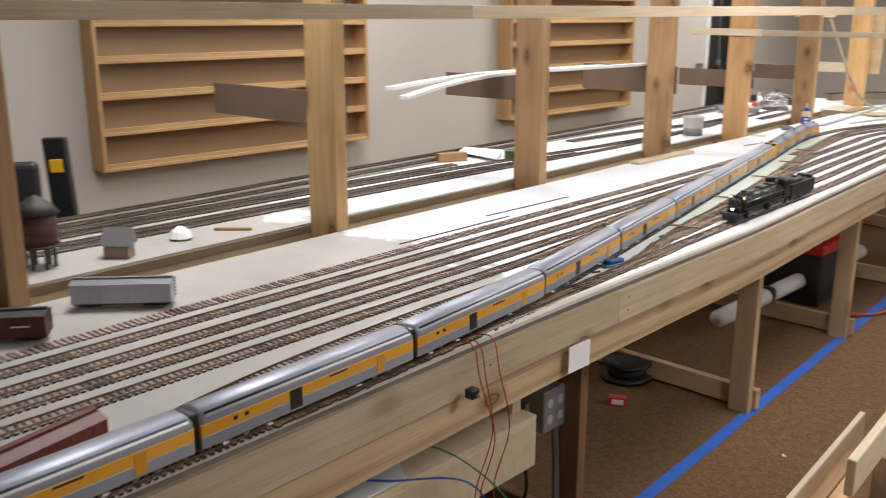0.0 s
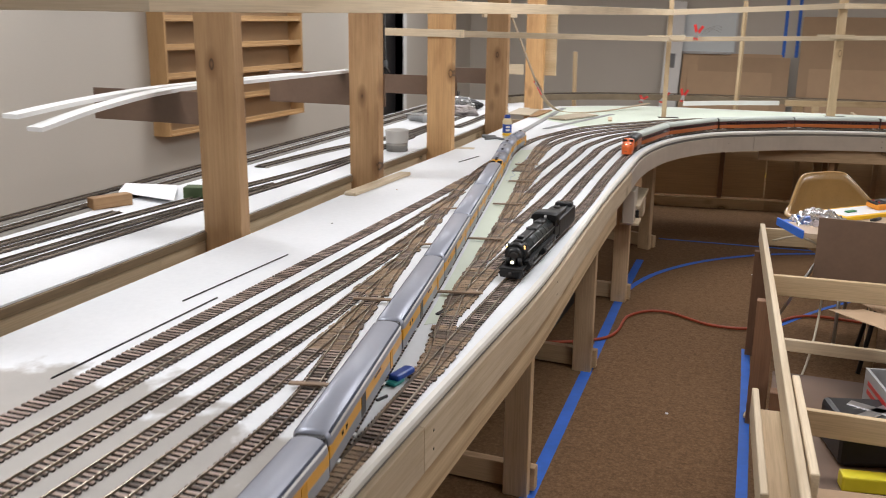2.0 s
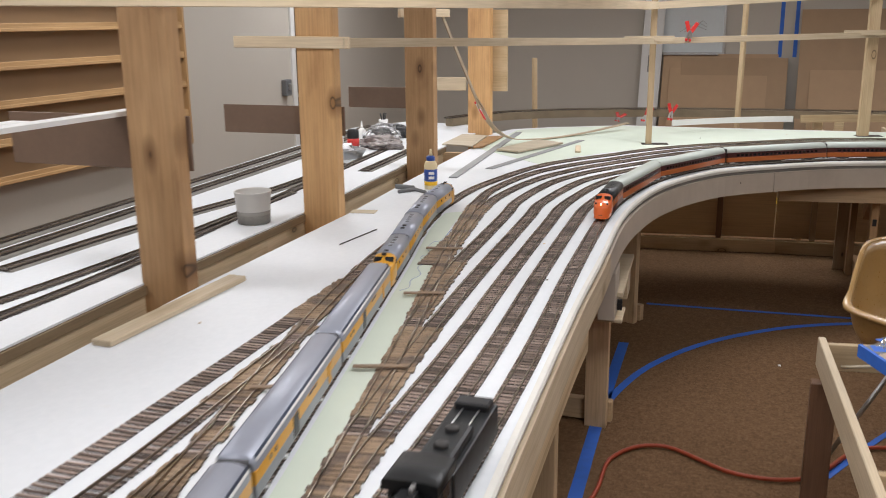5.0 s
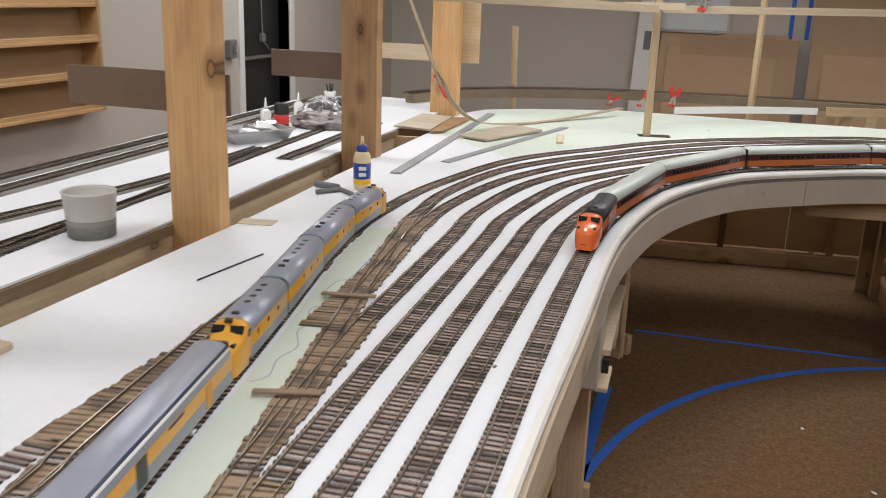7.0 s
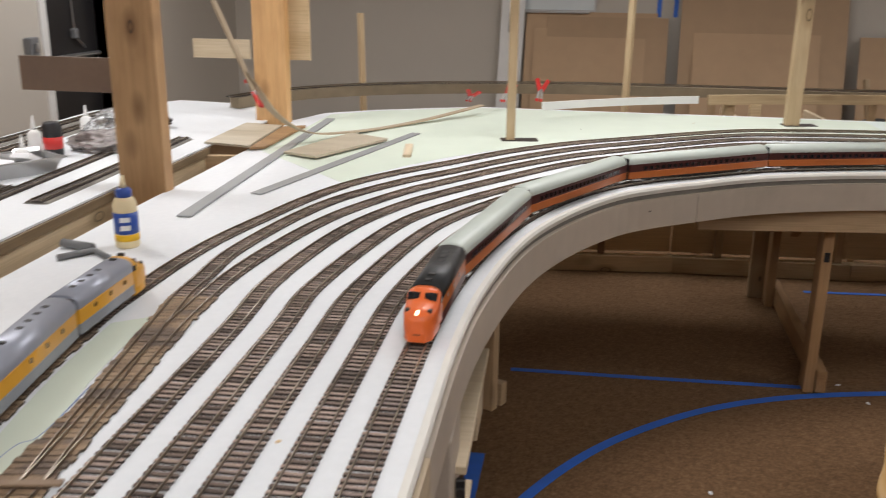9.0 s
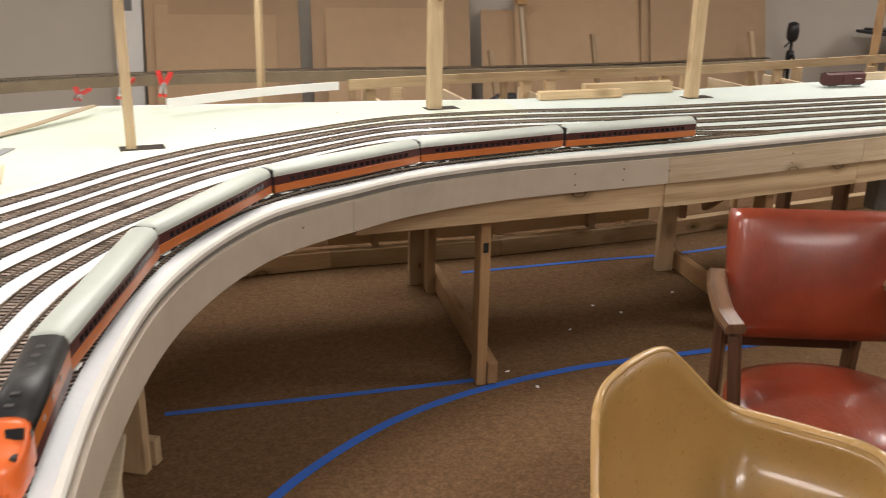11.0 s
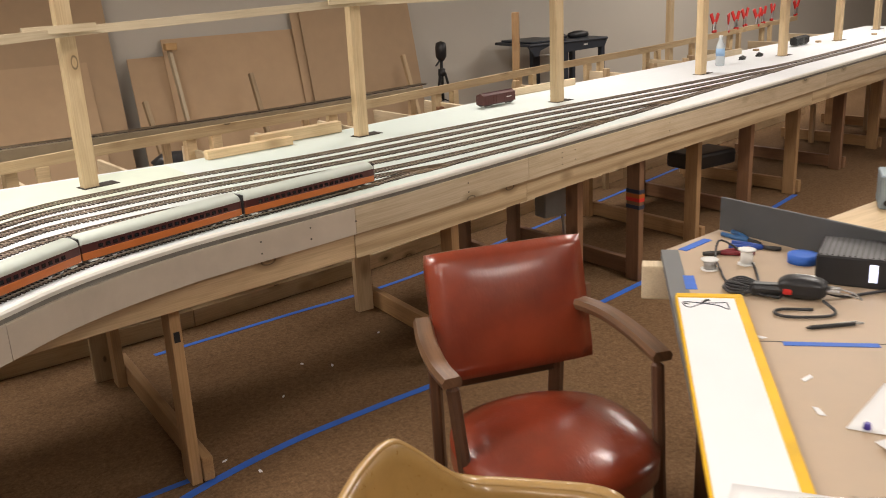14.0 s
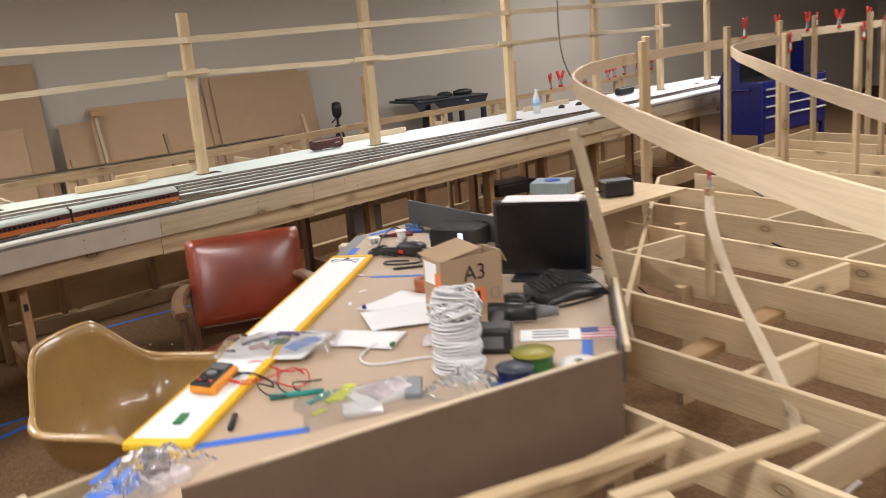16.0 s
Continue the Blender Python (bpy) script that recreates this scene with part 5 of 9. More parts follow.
for ctrl in ([(-1.585, 3.745, 1.297), (-1.578, 4.0, 1.338), (-1.572, 4.36, 1.3665), (-1.563, 5.0, 1.368), (-1.552, 5.66, 1.3665)], [(-1.645, 3.72, 1.333), (-1.640, 4.0, 1.354), (-1.636, 4.36, 1.3685), (-1.63, 5.0, 1.3685), (-1.625, 5.3, 1.367)]):
    solo("shelf_strip", sweep(spline(ctrl, 0.05), [(-0.028, -0.007), (-0.028, 0.006), (0.028, 0.006), (0.028, -0.007)], WHITE), "long white painted strip lying along the post arms", "shelf strip", None, "shelf strips")
solo("paper_sign", bx(-1.56, -1.387, -0.004, 0.004, 0, 0.50, PINE, 0.001), "pale board fixed to the far post", "board", pose(0, 9.0895, 1.163))

board("bent_strip", (-1.535, 8.232, 1.655), (-1.312, 8.240, 1.135), 0.007, 0.042, wood("rough_strip", (0.42, 0.33, 0.22), (0.28, 0.20, 0.12), knots=False, stain=0.05), None, "rough wooden strip slanting down from a cross piece", "strip", roll=90)
board("cross_piece", (-1.60, 7.80, 1.640), (-1.50, 8.27, 1.640), 0.020, 0.042, POPLAR, None, "pale wooden cross piece fixed to a post", "cross piece")

solo("hanging_cable", tube(spline([(3.40, 7.78, CEILING), (3.41, 7.78, 1.95), (3.43, 7.80, 1.58), (3.47, 7.80, 1.42), (3.52, 7.78, 1.34), (3.55, 7.76, 1.36)], 0.05), 0.003, DARK, 6), "thin dark cable hanging from the ceiling", "cable", None, "hanging cables")

# ---- red spring clamps ----
def clamp(m, label="red-handled spring clamp gripping a lath"):
    c = thing("spring_clamp", m, label, "clamp", "clamps")
    for s in (-1, 1):
        part("handle", bx(-0.011, 0.011, -0.004, 0.004, 0.0, 0.062, REDPL, 0.003, 2), c, "red grip", pose(0, 0, 0.028, 0, s * 24, 0) @ pose(s * 0.006, 0, 0))
        part("jaw", bx(-0.006, 0.006, -0.005, 0.005, -0.045, 0.0, STEEL, 0.002), c, "", pose(0, 0, 0.03, 0, -s * 9, 0) @ pose(s * 0.005, 0, 0))
        part("tip", bx(-0.007, 0.007, -0.007, 0.007, -0.012, 0.004, REDPL, 0.003), c, "", pose(s * 0.010, 0, -0.014))
    part("spring", cyl(0.007, 0.007, -0.008, 0.008, STEEL, 12, axis="y", centre=(0, 0, 0.03)), c)
    return c
clamp0 = clamp(pose(-0.42, 9.62, Z + 0.085, 0, 10, 30))
for x, y, z, rx, rz in ((-0.60, 9.72, Z + 0.06, 30, 60), (-0.78, 9.75, Z + 0.045, 55, 20), (-1.325, 8.236, 1.150, 150, 100), (-0.28, 8.90, 1.50, 0, 0)):
    copy_thing(clamp0, pose(x, y, z, rx, 10, rz))

# ---- open framing behind the table ----
# ribbon of roadbed that carries the outer track past the side table
out_path = spline(OUTER, 0.05)
out_path = out_path[out_path[:, 0] < 3.1]
out_path = out_path[out_path[:, 1] > 9.3]
solo("track_ribbon", sweep(lift(out_path, ZR - 0.004), [(-0.03, -0.05), (-0.03, 0.0), (0.03, 0.0), (0.03, -0.05)], plain("weathered_ply", (0.27, 0.215, 0.14), 0.7, vary=0.25, scale=14)), "weathered brown ribbon of roadbed carried on risers", "roadbed ribbon")
RAIL = spline([(-0.39, 9.42), (-0.02, 9.68), (0.38, 9.86), (0.95, 10.03), (1.42, 10.12), (2.36, 10.28), (2.9, 10.44), (4.2, 10.84), (5.8, 11.25), (9.0, 12.3)], 0.05)
cut = int(np.argmin(np.abs(RAIL[:, 0] - 0.38)))
solo("rail_lath", sweep(lift(RAIL[:cut], 0.955), [(-0.006, -0.018), (-0.006, 0.018), (0.006, 0.018), (0.006, -0.018)], WHITE), "white painted lath on edge behind the table", "lath", group="laths")
solo("rail_lath", sweep(lift(RAIL[cut:], 0.955), [(-0.008, -0.024), (-0.008, 0.024), (0.008, 0.024), (0.008, -0.024)], PINE_RUN), "long pine lath on edge behind the table", "lath", group="laths")
def back_y(x):
    xs, ys = zip(*sorted([p for p in BACK if p[1] > 9.5]))
    return float(np.interp(x, xs, ys))
rg = random.Random(12)
for k, x in enumerate(np.arange(0.55, 8.4, 0.42)):
    y = back_y(x)
    if k % 2 == 0 or x < 3.0:
        board("joist", (x, y + 0.01, 0.835), (x - 0.04, y + 0.46, 0.835), 0.019, 0.075, POPLAR, None, "pale timber joist of the open back framing", "joist", "back joists")
    ry = float(np.interp(x, RAIL[:, 0], RAIL[:, 1]))
    h = 0.945 - 0.87 + rg.uniform(-0.01, 0.0)
    for dx in (-0.05, 0.08) if k % 2 == 0 else ():
        solo("riser_block", bx(-0.028, 0.028, -0.019, 0.019, 0, rg.uniform(0.27, 0.285), PINE, 0.003), "short pine riser block under a lath", "riser block", pose(x + dx, ry + 0.03, 0.66, 0, 0, rg.uniform(0, 25)), "riser blocks")
    oy = float(np.interp(x, out_path[:, 0], out_path[:, 1]))
    if k % 2 == 0:
        board("riser", (x - 0.08, oy, 0.0), (x - 0.08, oy, ZR - 0.05), 0.038, 0.038, STUD, None, "pine riser post under the roadbed ribbon", "riser", "riser posts")
# framing near the floor at the back
back_frame = thing("low_stud_wall", Matrix(), "low timber frame of studs and sills behind the table", "timber frame")
SILL = [(-0.75, 9.90), (0.3, 10.04), (1.22, 10.10), (2.2, 10.26), (5.0, 10.95), (8.5, 11.8)]
for a, b in zip(SILL, SILL[1:]):
    board("sill", (*a, 0.045), (*b, 0.045), 0.060, 0.088, PINE, back_frame)
    if b[0] < 2.5:
        d = Vector((a[1] - b[1], b[0] - a[0], 0)).normalized() * 0.075
        board("back_panel", Vector((*a, 0.30)) + d, Vector((*b, 0.30)) + d, 0.012, 0.42, PLY, back_frame, "pale plywood back panel")
    else:
        board("sill", (a[0], a[1] + 0.08, 0.30), (b[0], b[1] + 0.08, 0.30), 0.038, 0.080, STUD, back_frame)
for x in np.arange(-0.7, 8.4, 0.62):
    y = float(np.interp(x, [p[0] for p in SILL], [p[1] for p in SILL]))
    board("stud", (x, y + 0.03, 0.09), (x, y + 0.035, 0.85 if x > 2.2 else 0.50), 0.038, 0.06, STUD if int(x * 10) % 2 else REDWOOD, back_frame)
board("back_stick", (-1.50, 10.36, 0.60), (-1.52, 10.38, 1.315), 0.03, 0.034, PINE, None, "short pine stick standing behind the table", "stick", "back sticks")
board("back_stick", (-0.01, 10.0, 0.50), (0.0, 10.02, 1.78), 0.028, 0.034, PINE, None, "tall thin pine stick standing behind the table", "stick", "back sticks")
board("back_stick", (4.00, 10.98, 0.75), (4.02, 11.0, 1.345), 0.05, 0.05, FIR, None, "orange pine stick standing behind the table", "stick", "back sticks")
board("back_stick", (5.95, 11.35, 0.75), (5.95, 11.35, 1.32), 0.05, 0.05, PINE, None, "pine stick standing behind the table", "stick", "back sticks")
for k in range(11):
    x = 6.56 + 0.240 * k + 0.05 * math.sin(k * 4.1)
    y = float(np.interp(x, RAIL[:, 0], RAIL[:, 1]))
    copy_thing(clamp0, pose(x, y, 1.01 + 0.015 * math.sin(k * 2.1), rg.uniform(-8, 8), rg.uniform(-8, 8), 15 + rg.uniform(-30, 30)) @ Matrix.Scale(1.6, 4))
board("lath_block", (1.55, 9.86, Z + 0.03), (2.05, 9.94, Z + 0.03), 0.045, 0.055, PINE, None, "loose pine offcut lying at the table edge", "offcut", "offcuts")
board("lath_block", (1.28, 9.74, Z + 0.022), (1.72, 9.80, Z + 0.022), 0.04, 0.04, PINE, None, "loose pine offcut lying at the table edge", "offcut", "offcuts")
board("lath_block", (3.28, 10.24, Z + 0.022), (4.0, 10.36, Z + 0.022), 0.02, 0.045, POPLAR, None, "pale wooden strip standing at the table edge", "offcut", "offcuts")
board("lath_block", (5.4, 10.55, Z + 0.02), (6.1, 10.72, Z + 0.02), 0.02, 0.05, POPLAR, None, "pale wooden strip standing at the table edge", "offcut", "offcuts")
solo("black_bag", lathe([(0.02, 0), (0.10, 0.02), (0.12, 0.06), (0.07, 0.10), (0.01, 0.11)], BLACK, 14), "crumpled black tool bag in the framing", "bag", pose(1.42, 10.7, 0.68) @ Matrix.Diagonal((1.1, 0.8, 0.9, 1)))

# ---- far wall ----
def leaning_sheet(x0, x1, top, y_top=13.96, foot=0.35, label="large sheet of brown cardboard leaning on the wall", mat=KRAFT):
    h = math.hypot(top, foot)
    solo("cardboard_sheet", bx(x0, x1, -0.004, 0.004, 0, h, mat, 0.001), label, "cardboard", pose(0, y_top - foot, 0.002) @ Matrix.Rotation(-math.atan2(foot, top), 4, "X"), "cardboard sheets")
leaning_sheet(-0.90, 0.30, 1.21)
leaning_sheet(-0.82, 0.20, 1.06, 13.90, 0.36)
leaning_sheet(-0.70, 0.40, 1.17, 13.93, 0.35)
leaning_sheet(0.50, 1.92, 1.67, 13.95, 0.42)
leaning_sheet(0.62, 1.70, 1.30, 13.88, 0.45)
leaning_sheet(2.06, 2.62, 1.04, 13.93, 0.28)
leaning_sheet(2.38, 3.66, 1.18, 13.96, 0.33)
leaning_sheet(3.62, 4.80, 1.37, 13.96, 0.33)
leaning_sheet(3.70, 4.91, 1.345, 13.92, 0.33)
board("leaning_stick", (2.44, 13.45, 0.0), (2.40, 13.80, 1.10), 0.03, 0.05, POPLAR, None, "pale wooden stick leaning by the cardboard", "stick", "wall sticks")
solo("stick_head", bx(-0.05, 0.05, -0.04, 0.04, 0, 0.06, OAK, 0.004), "small wooden block on a stick", "block", pose(2.40, 13.76, 1.10))
for x, h in ((2.10, 0.72), (3.05, 0.86), (4.62, 0.88)):
    board("leaning_stick", (x, 13.2, 0.0), (x - 0.05, 13.5, h), 0.04, 0.04, STUD, None, "pale wooden stick leaning by the cardboard", "stick", "wall sticks")
wb = thing("whiteboard", pose(-0.62, YW - 0.02, 1.23), "wall whiteboard with faint sketched lines", "whiteboard")
part("panel", bx(-0.34, 0.34, -0.006, 0.012, 0, 0.48, plain("whiteboard_face", (0.70, 0.76, 0.78), 0.2, vary=0.03), 0.002), wb)
part("frame", join_boxes("frame", [(-0.36, 0.36, -0.012, 0.015, -0.02, 0.0), (-0.36, 0.36, -0.012, 0.015, 0.48, 0.50), (-0.36, -0.34, -0.012, 0.015, 0, 0.48), (0.34, 0.36, -0.012, 0.015, 0, 0.48)], STEEL), wb)
part("pen_tray", bx(-0.3, 0.3, -0.06, -0.012, -0.03, -0.015, STEEL, 0.003), wb)
for k in range(3):
    part("drawn_line", tube([(-0.12 + 0.05 * k, -0.0065, 0.22), (0.02 + 0.05 * k, -0.0065, 0.30 + 0.02 * k), (0.16, -0.0065, 0.24 + 0.03 * k)], 0.002, GREYBOX, 5), wb)
plank = thing("leaning_plank", pose(-1.06, 13.84, 0) @ Matrix.Rotation(-0.05, 4, "X") @ Matrix.Rotation(0.03, 4, "Y"), "white painted plank with a slot leaning on the wall", "plank")
part("plank_board", bx(-0.11, 0.11, -0.012, 0.012, 0, 1.85, WHITE, 0.003), plank)
part("slot", bx(-0.035, 0.035, -0.0135, 0.0135, 1.02, 1.2, GREYBOX), plank)
solo("tape_strip", bx(-0.02, 0.02, -0.0015, 0.0, 1.18, 1.95, TAPE), "strip of blue tape on the wall", "tape", pose(0.31, YW, 0))
solo("tape_strip", bx(-0.02, 0.02, -0.0015, 0.0, 1.18, 1.95, TAPE), "strip of blue tape on the wall", "tape", pose(0.46, YW, 0))

def tripod(x, y):
    t = thing("camera_tripod", pose(x, y, 0), "black folded camera tripod with a padded head", "tripod")
    for a in (90, 210, 330):
        c, s = math.cos(radians(a)), math.sin(radians(a))
        part("leg", tube([(0.03 * c, 0.03 * s, 0.66), (0.2 * c, 0.2 * s, 0.0)], 0.013, BLACK, 8), t)
        part("brace", tube([(0.12 * c, 0.12 * s, 0.34), (0, 0, 0.40)], 0.006, BLACK, 6), t)
    part("column", cyl(0.016, 0.016, 0.38, 0.80, BLACK, 12), t)
    part("collar", cyl(0.04, 0.035, 0.63, 0.70, BLACK, 14), t)
    part("head", lathe([(0.03, 0.78), (0.055, 0.82), (0.058, 0.90), (0.05, 0.955), (0.01, 0.97)], BLACK, 16), t)
    part("pan_handle", tube([(0, 0, 0.80), (-0.10, -0.05, 0.74)], 0.009, BLACK, 8), t)
tripod(5.05, 13.55)
sb = thing("folding_workbench", pose(6.5, 13.55, 0), "black plastic folding workbench with tools on top", "workbench")
BENCH = plain("workbench_black", (0.030, 0.037, 0.050), 0.45, vary=0.2, scale=12)
part("top", bx(-0.56, 0.55, -0.3, 0.3, 0.845, 0.875, BENCH, 0.012, 2), sb)
part("jaw_plate", bx(-0.50, -0.02, -0.26, 0.26, 0.874, 0.895, BENCH, 0.008), sb)
part("apron", prism([(-0.12, 0.70), (-0.06, 0.755), (0.50, 0.775), (0.545, 0.85), (-0.28, 0.85), (-0.20, 0.77), (-0.15, 0.70)], -0.01, 0.01, BENCH, "apron"), sb, "shaped plastic apron", pose(0, -0.28, 0, 90, 0, 0))
part("end_bracket", prism([(-0.56, 0.85), (-0.50, 0.78), (-0.47, 0.74), (-0.42, 0.75), (-0.40, 0.80), (-0.25, 0.85)], -0.01, 0.01, BENCH, "bracket"), sb, "hooked plastic bracket", pose(0, -0.28, 0, 90, 0, 0))
for x, w in ((-0.05, 0.055), (0.50, 0.028)):
    for y in (-0.24, 0.24):
        part("leg", bx(x - w, x + w, y - 0.03, y + 0.03, 0, 0.80, BENCH, 0.010, 2), sb)
    part("foot_rail", bx(x - 0.03, x + 0.03, -0.24, 0.24, 0.12, 0.17, BENCH, 0.004), sb)
part("clamp_rod", tube([(-0.42, -0.27, 0.755), (-0.14, -0.27, 0.735)], 0.008, STEEL, 8), sb, "steel clamp rod")
part("rating_plate", bx(0.20, 0.25, -0.2945, -0.289, 0.81, 0.825, WHITE), sb)
for x, w, h in ((0.05, 0.18, 0.04), (0.33, 0.24, 0.05)):
    solo("power_tool", lathe([(0.06, 0), (0.075, 0.02), (0.07, h), (0.03, h + 0.02)], BLACK, 12), "black hand power tool lying on the workbench", "power tool", pose(6.5 + x, 13.5, 0.875) @ Matrix.Diagonal((w / 0.12, 0.9, 1, 1)), "bench tools")

# ---- left wall shelving ----
def wall_shelf(y0, y1, label):
    z0, z1, d = 0.765, 1.985, 0.145
    u = thing("wall_shelf", pose(XW, y0, 0), label, "shelf", "wall shelves")
    w = y1 - y0
    part("back_panel", bx(0.004, 0.012, 0.01, w - 0.01, z0, z1, plain("shelf_back_panel", (0.33, 0.215, 0.115), 0.55, vary=0.08, scale=5)), u)
    for y in (0, w - 0.022):
        part("side_panel", board_mesh(z1 - z0, 0.022, d, OAK), u, "", Matrix.Translation((d / 2, y + 0.011, z0)) @ Matrix.Rotation(-math.pi / 2, 4, "Y"))
    for k in range(7):
        z = z0 + k * (z1 - z0 - 0.02) / 6
        part("shelf_board", board_mesh(w - 0.044, d if k in (0, 6) else d - 0.01, 0.02, OAK), u, "", along((d / 2, 0.022, z + 0.01), (d / 2, w, z + 0.01)))
        if k < 6:
            part("shelf_lip", board_mesh(w - 0.044, 0.008, 0.034, OAK), u, "", along((d - 0.012, 0.022, z + 0.028), (d - 0.012, w, z + 0.028)))
wall_shelf(3.44, 5.46, "long shallow oak wall shelf unit, empty")
wall_shelf(7.07, 9.0, "shallow oak wall shelf unit, empty")
solo("wall_conduit", tube([(XW + 0.02, 8.78, 0.0), (XW + 0.02, 8.78, 0.765)], 0.012, STEEL), "thin steel conduit on the wall", "conduit")
solo("spirit_level", bx(-0.05, 0.05, -0.02, 0.02, 0, 1.13, BLACK, 0.006), "black spirit level with pale vials standing behind the table", "spirit level", pose(-2.62, 2.77, 0.0, 0, -3, 40))
solo("level_vial", bx(-0.03, 0.03, -0.023, 0.023, 0.98, 1.04, YELLOWPL, 0.004), "pale vial of a spirit level", "vial", pose(-2.62, 2.77, 0.0, 0, -3, 40))
oc = thing("office_chair", pose(-2.62, 2.40, 0, 0, 0, 60), "black office chair behind the side table", "chair")
part("backrest", bx(-0.22, 0.22, -0.03, 0.03, 0.62, 1.06, BLACK, 0.025, 3), oc)
part("seat", bx(-0.23, 0.23, -0.25, 0.2, 0.44, 0.50, BLACK, 0.025, 3), oc)
part("stem", cyl(0.025, 0.025, 0.06, 0.44, STEEL, 12), oc)
for k in range(5):
    part("foot", bx(0, 0.28, -0.02, 0.02, 0.03, 0.06, BLACK, 0.006), oc, "", pose(0, 0, 0, 0, 0, 72 * k))

# ---- things on the side table ----
tower = thing("water_tower", pose(-1.516, 2.15, ZL) @ Matrix.Scale(1.1, 4), "dark brown model water tower on a timber trestle", "model building")
part("tank", lathe([(0.052, 0.065), (0.050, 0.15)], OXIDE, 20), tower)
for z in (0.078, 0.10, 0.125, 0.145):
    part("hoop", lathe([(0.0525, z - 0.0012), (0.0525, z + 0.0012)], DARK, 20), tower)
part("roof", lathe([(0.060, 0.15), (0.04, 0.175), (0.012, 0.195), (0.001, 0.20)], DARK, 20), tower)
for a in range(0, 360, 60):
    c, s = math.cos(radians(a)), math.sin(radians(a))
    part("leg", bx(0.036 * c - 0.004, 0.036 * c + 0.004, 0.036 * s - 0.004, 0.036 * s + 0.004, 0, 0.065, DARK), tower)
part("platform", lathe([(0.056, 0.060), (0.056, 0.066)], DARK, 20), tower)
house = thing("model_house", pose(-1.46, 2.37, ZL, 0, 0, 40) @ Matrix.Scale(1.1, 4), "tiny weathered model house with a dark gable roof", "model building")
part("wall", bx(-0.035, 0.035, -0.026, 0.026, 0, 0.042, plain("aged_clapboard", (0.27, 0.2, 0.16), 0.8), 0.001), house)
bm = bmesh.new()
vs = [bm.verts.new(p) for p in ((-0.042, -0.034, 0.038), (0.042, -0.034, 0.038), (-0.042, 0.034, 0.038), (0.042, 0.034, 0.038), (-0.042, 0, 0.086), (0.042, 0, 0.086))]
for fc in ((0, 1, 5, 4), (2, 4, 5, 3), (0, 4, 2), (1, 3, 5), (0, 2, 3, 1)):
    bm.faces.new([vs[i] for i in fc])
part("roof", from_bm("roof", bm, GREYBOX), house)

def sheet(outline, z, mat, name, label, category, thick=0.0012, curl=0.0, group=""):
    return solo(name, prism(outline, z, z + thick, mat), label, category, None, group)
sheet([(-2.195, 4.82), (-2.088, 4.647), (-1.782, 4.597), (-1.966, 4.871)], ZL + 0.018, PAPER, "paper_sheet", "white sheet of paper lying across the sidings", "paper", 0.002)
solo("green_box", bx(-0.045, 0.045, -0.035, 0.035, 0, 0.045, plain("green_card", (0.08, 0.12, 0.05), 0.6), 0.002), "small dark green box on the side table", "box", pose(-1.80, 4.77, ZL, 0, 0, 20))
solo("wood_block", bx(-0.08, 0.08, -0.025, 0.025, 0, 0.045, FIR, 0.003), "orange pine offcut on the side table", "offcut", pose(-1.985, 4.48, ZL, 0, 0, 68))
solo("pencil", tube([(-1.548, 2.77, ZL + 0.005), (-1.455, 2.86, ZL + 0.005)], 0.006, FIR, 6), "stub of an orange carpenter's pencil", "pencil")
solo("crumpled_tissue", lathe([(0.02, 0), (0.04, 0.008), (0.03, 0.03), (0.01, 0.045)], PAPER, 9, smooth=False), "crumpled white tissue on the side table", "tissue", pose(-1.519, 2.62, ZL))
def tub(x, y):
    t = thing("plastic_tub", pose(x, y, ZL) @ Matrix.Scale(1.42, 4), "translucent plastic tub half full of grey grit", "tub")
    part("wall", lathe([(0.038, 0.0), (0.040, 0.004), (0.046, 0.078), (0.0475, 0.080), (0.0475, 0.083), (0.044, 0.083), (0.043, 0.078), (0.037, 0.04)], plain("milky_plastic", (0.62, 0.60, 0.56), 0.35, vary=0.06), 28), t)
    part("filling", cyl(0.041, 0.0425, 0.002, 0.036, plain("wet_grit", (0.20, 0.19, 0.17), 0.6, vary=0.2, scale=120), 28), t, "grey grit showing through", pose(0, 0, 0.0))
    part("grit_band", lathe([(0.0402, 0.003), (0.0428, 0.034)], plain("grit_shadow", (0.24, 0.225, 0.20), 0.5), 28), t)
tub(-1.585, 6.30)
tray = thing("foil_tray", pose(-1.98, 7.78, ZL, 0, 0, 60) @ Matrix.Diagonal((1.45, 1.5, 1.25, 1)), "shiny foil tray of parts and papers", "tray")
bm = bmesh.new()
bmesh.ops.create_cube(bm, size=1)
for v in bm.verts:
    f = 1.0 if v.co.z > 0 else 0.82
    v.co = (v.co.x * 0.20 * f, v.co.y * 0.13 * f, 0.02 + v.co.z * 0.04)
top = [f for f in bm.faces if f.normal.z > 0.9]
bmesh.ops.delete(bm, geom=top, context="FACES_ONLY")
me = from_bm("pan", bm, STEEL)
pan = part("pan", me, tray)
pan.modifiers.new("thick", "SOLIDIFY").thickness = 0.002
part("rim", join_boxes("rim", [(-0.105, 0.105, -0.07, -0.063, 0.038, 0.041), (-0.105, 0.105, 0.063, 0.07, 0.038, 0.041), (-0.105, -0.098, -0.063, 0.063, 0.038, 0.041), (0.098, 0.105, -0.063, 0.063, 0.038, 0.041)], STEEL), tray)
for k in range(5):
    part("packet", bx(-0.03, 0.03, -0.018, 0.018, 0, 0.016, PAPER if k % 2 else STEEL, 0.002), tray, "", pose(-0.05 + 0.028 * k, 0.02 * (-1) ** k, 0.022 + 0.003 * k, 12 * k, 5, 35 * k))
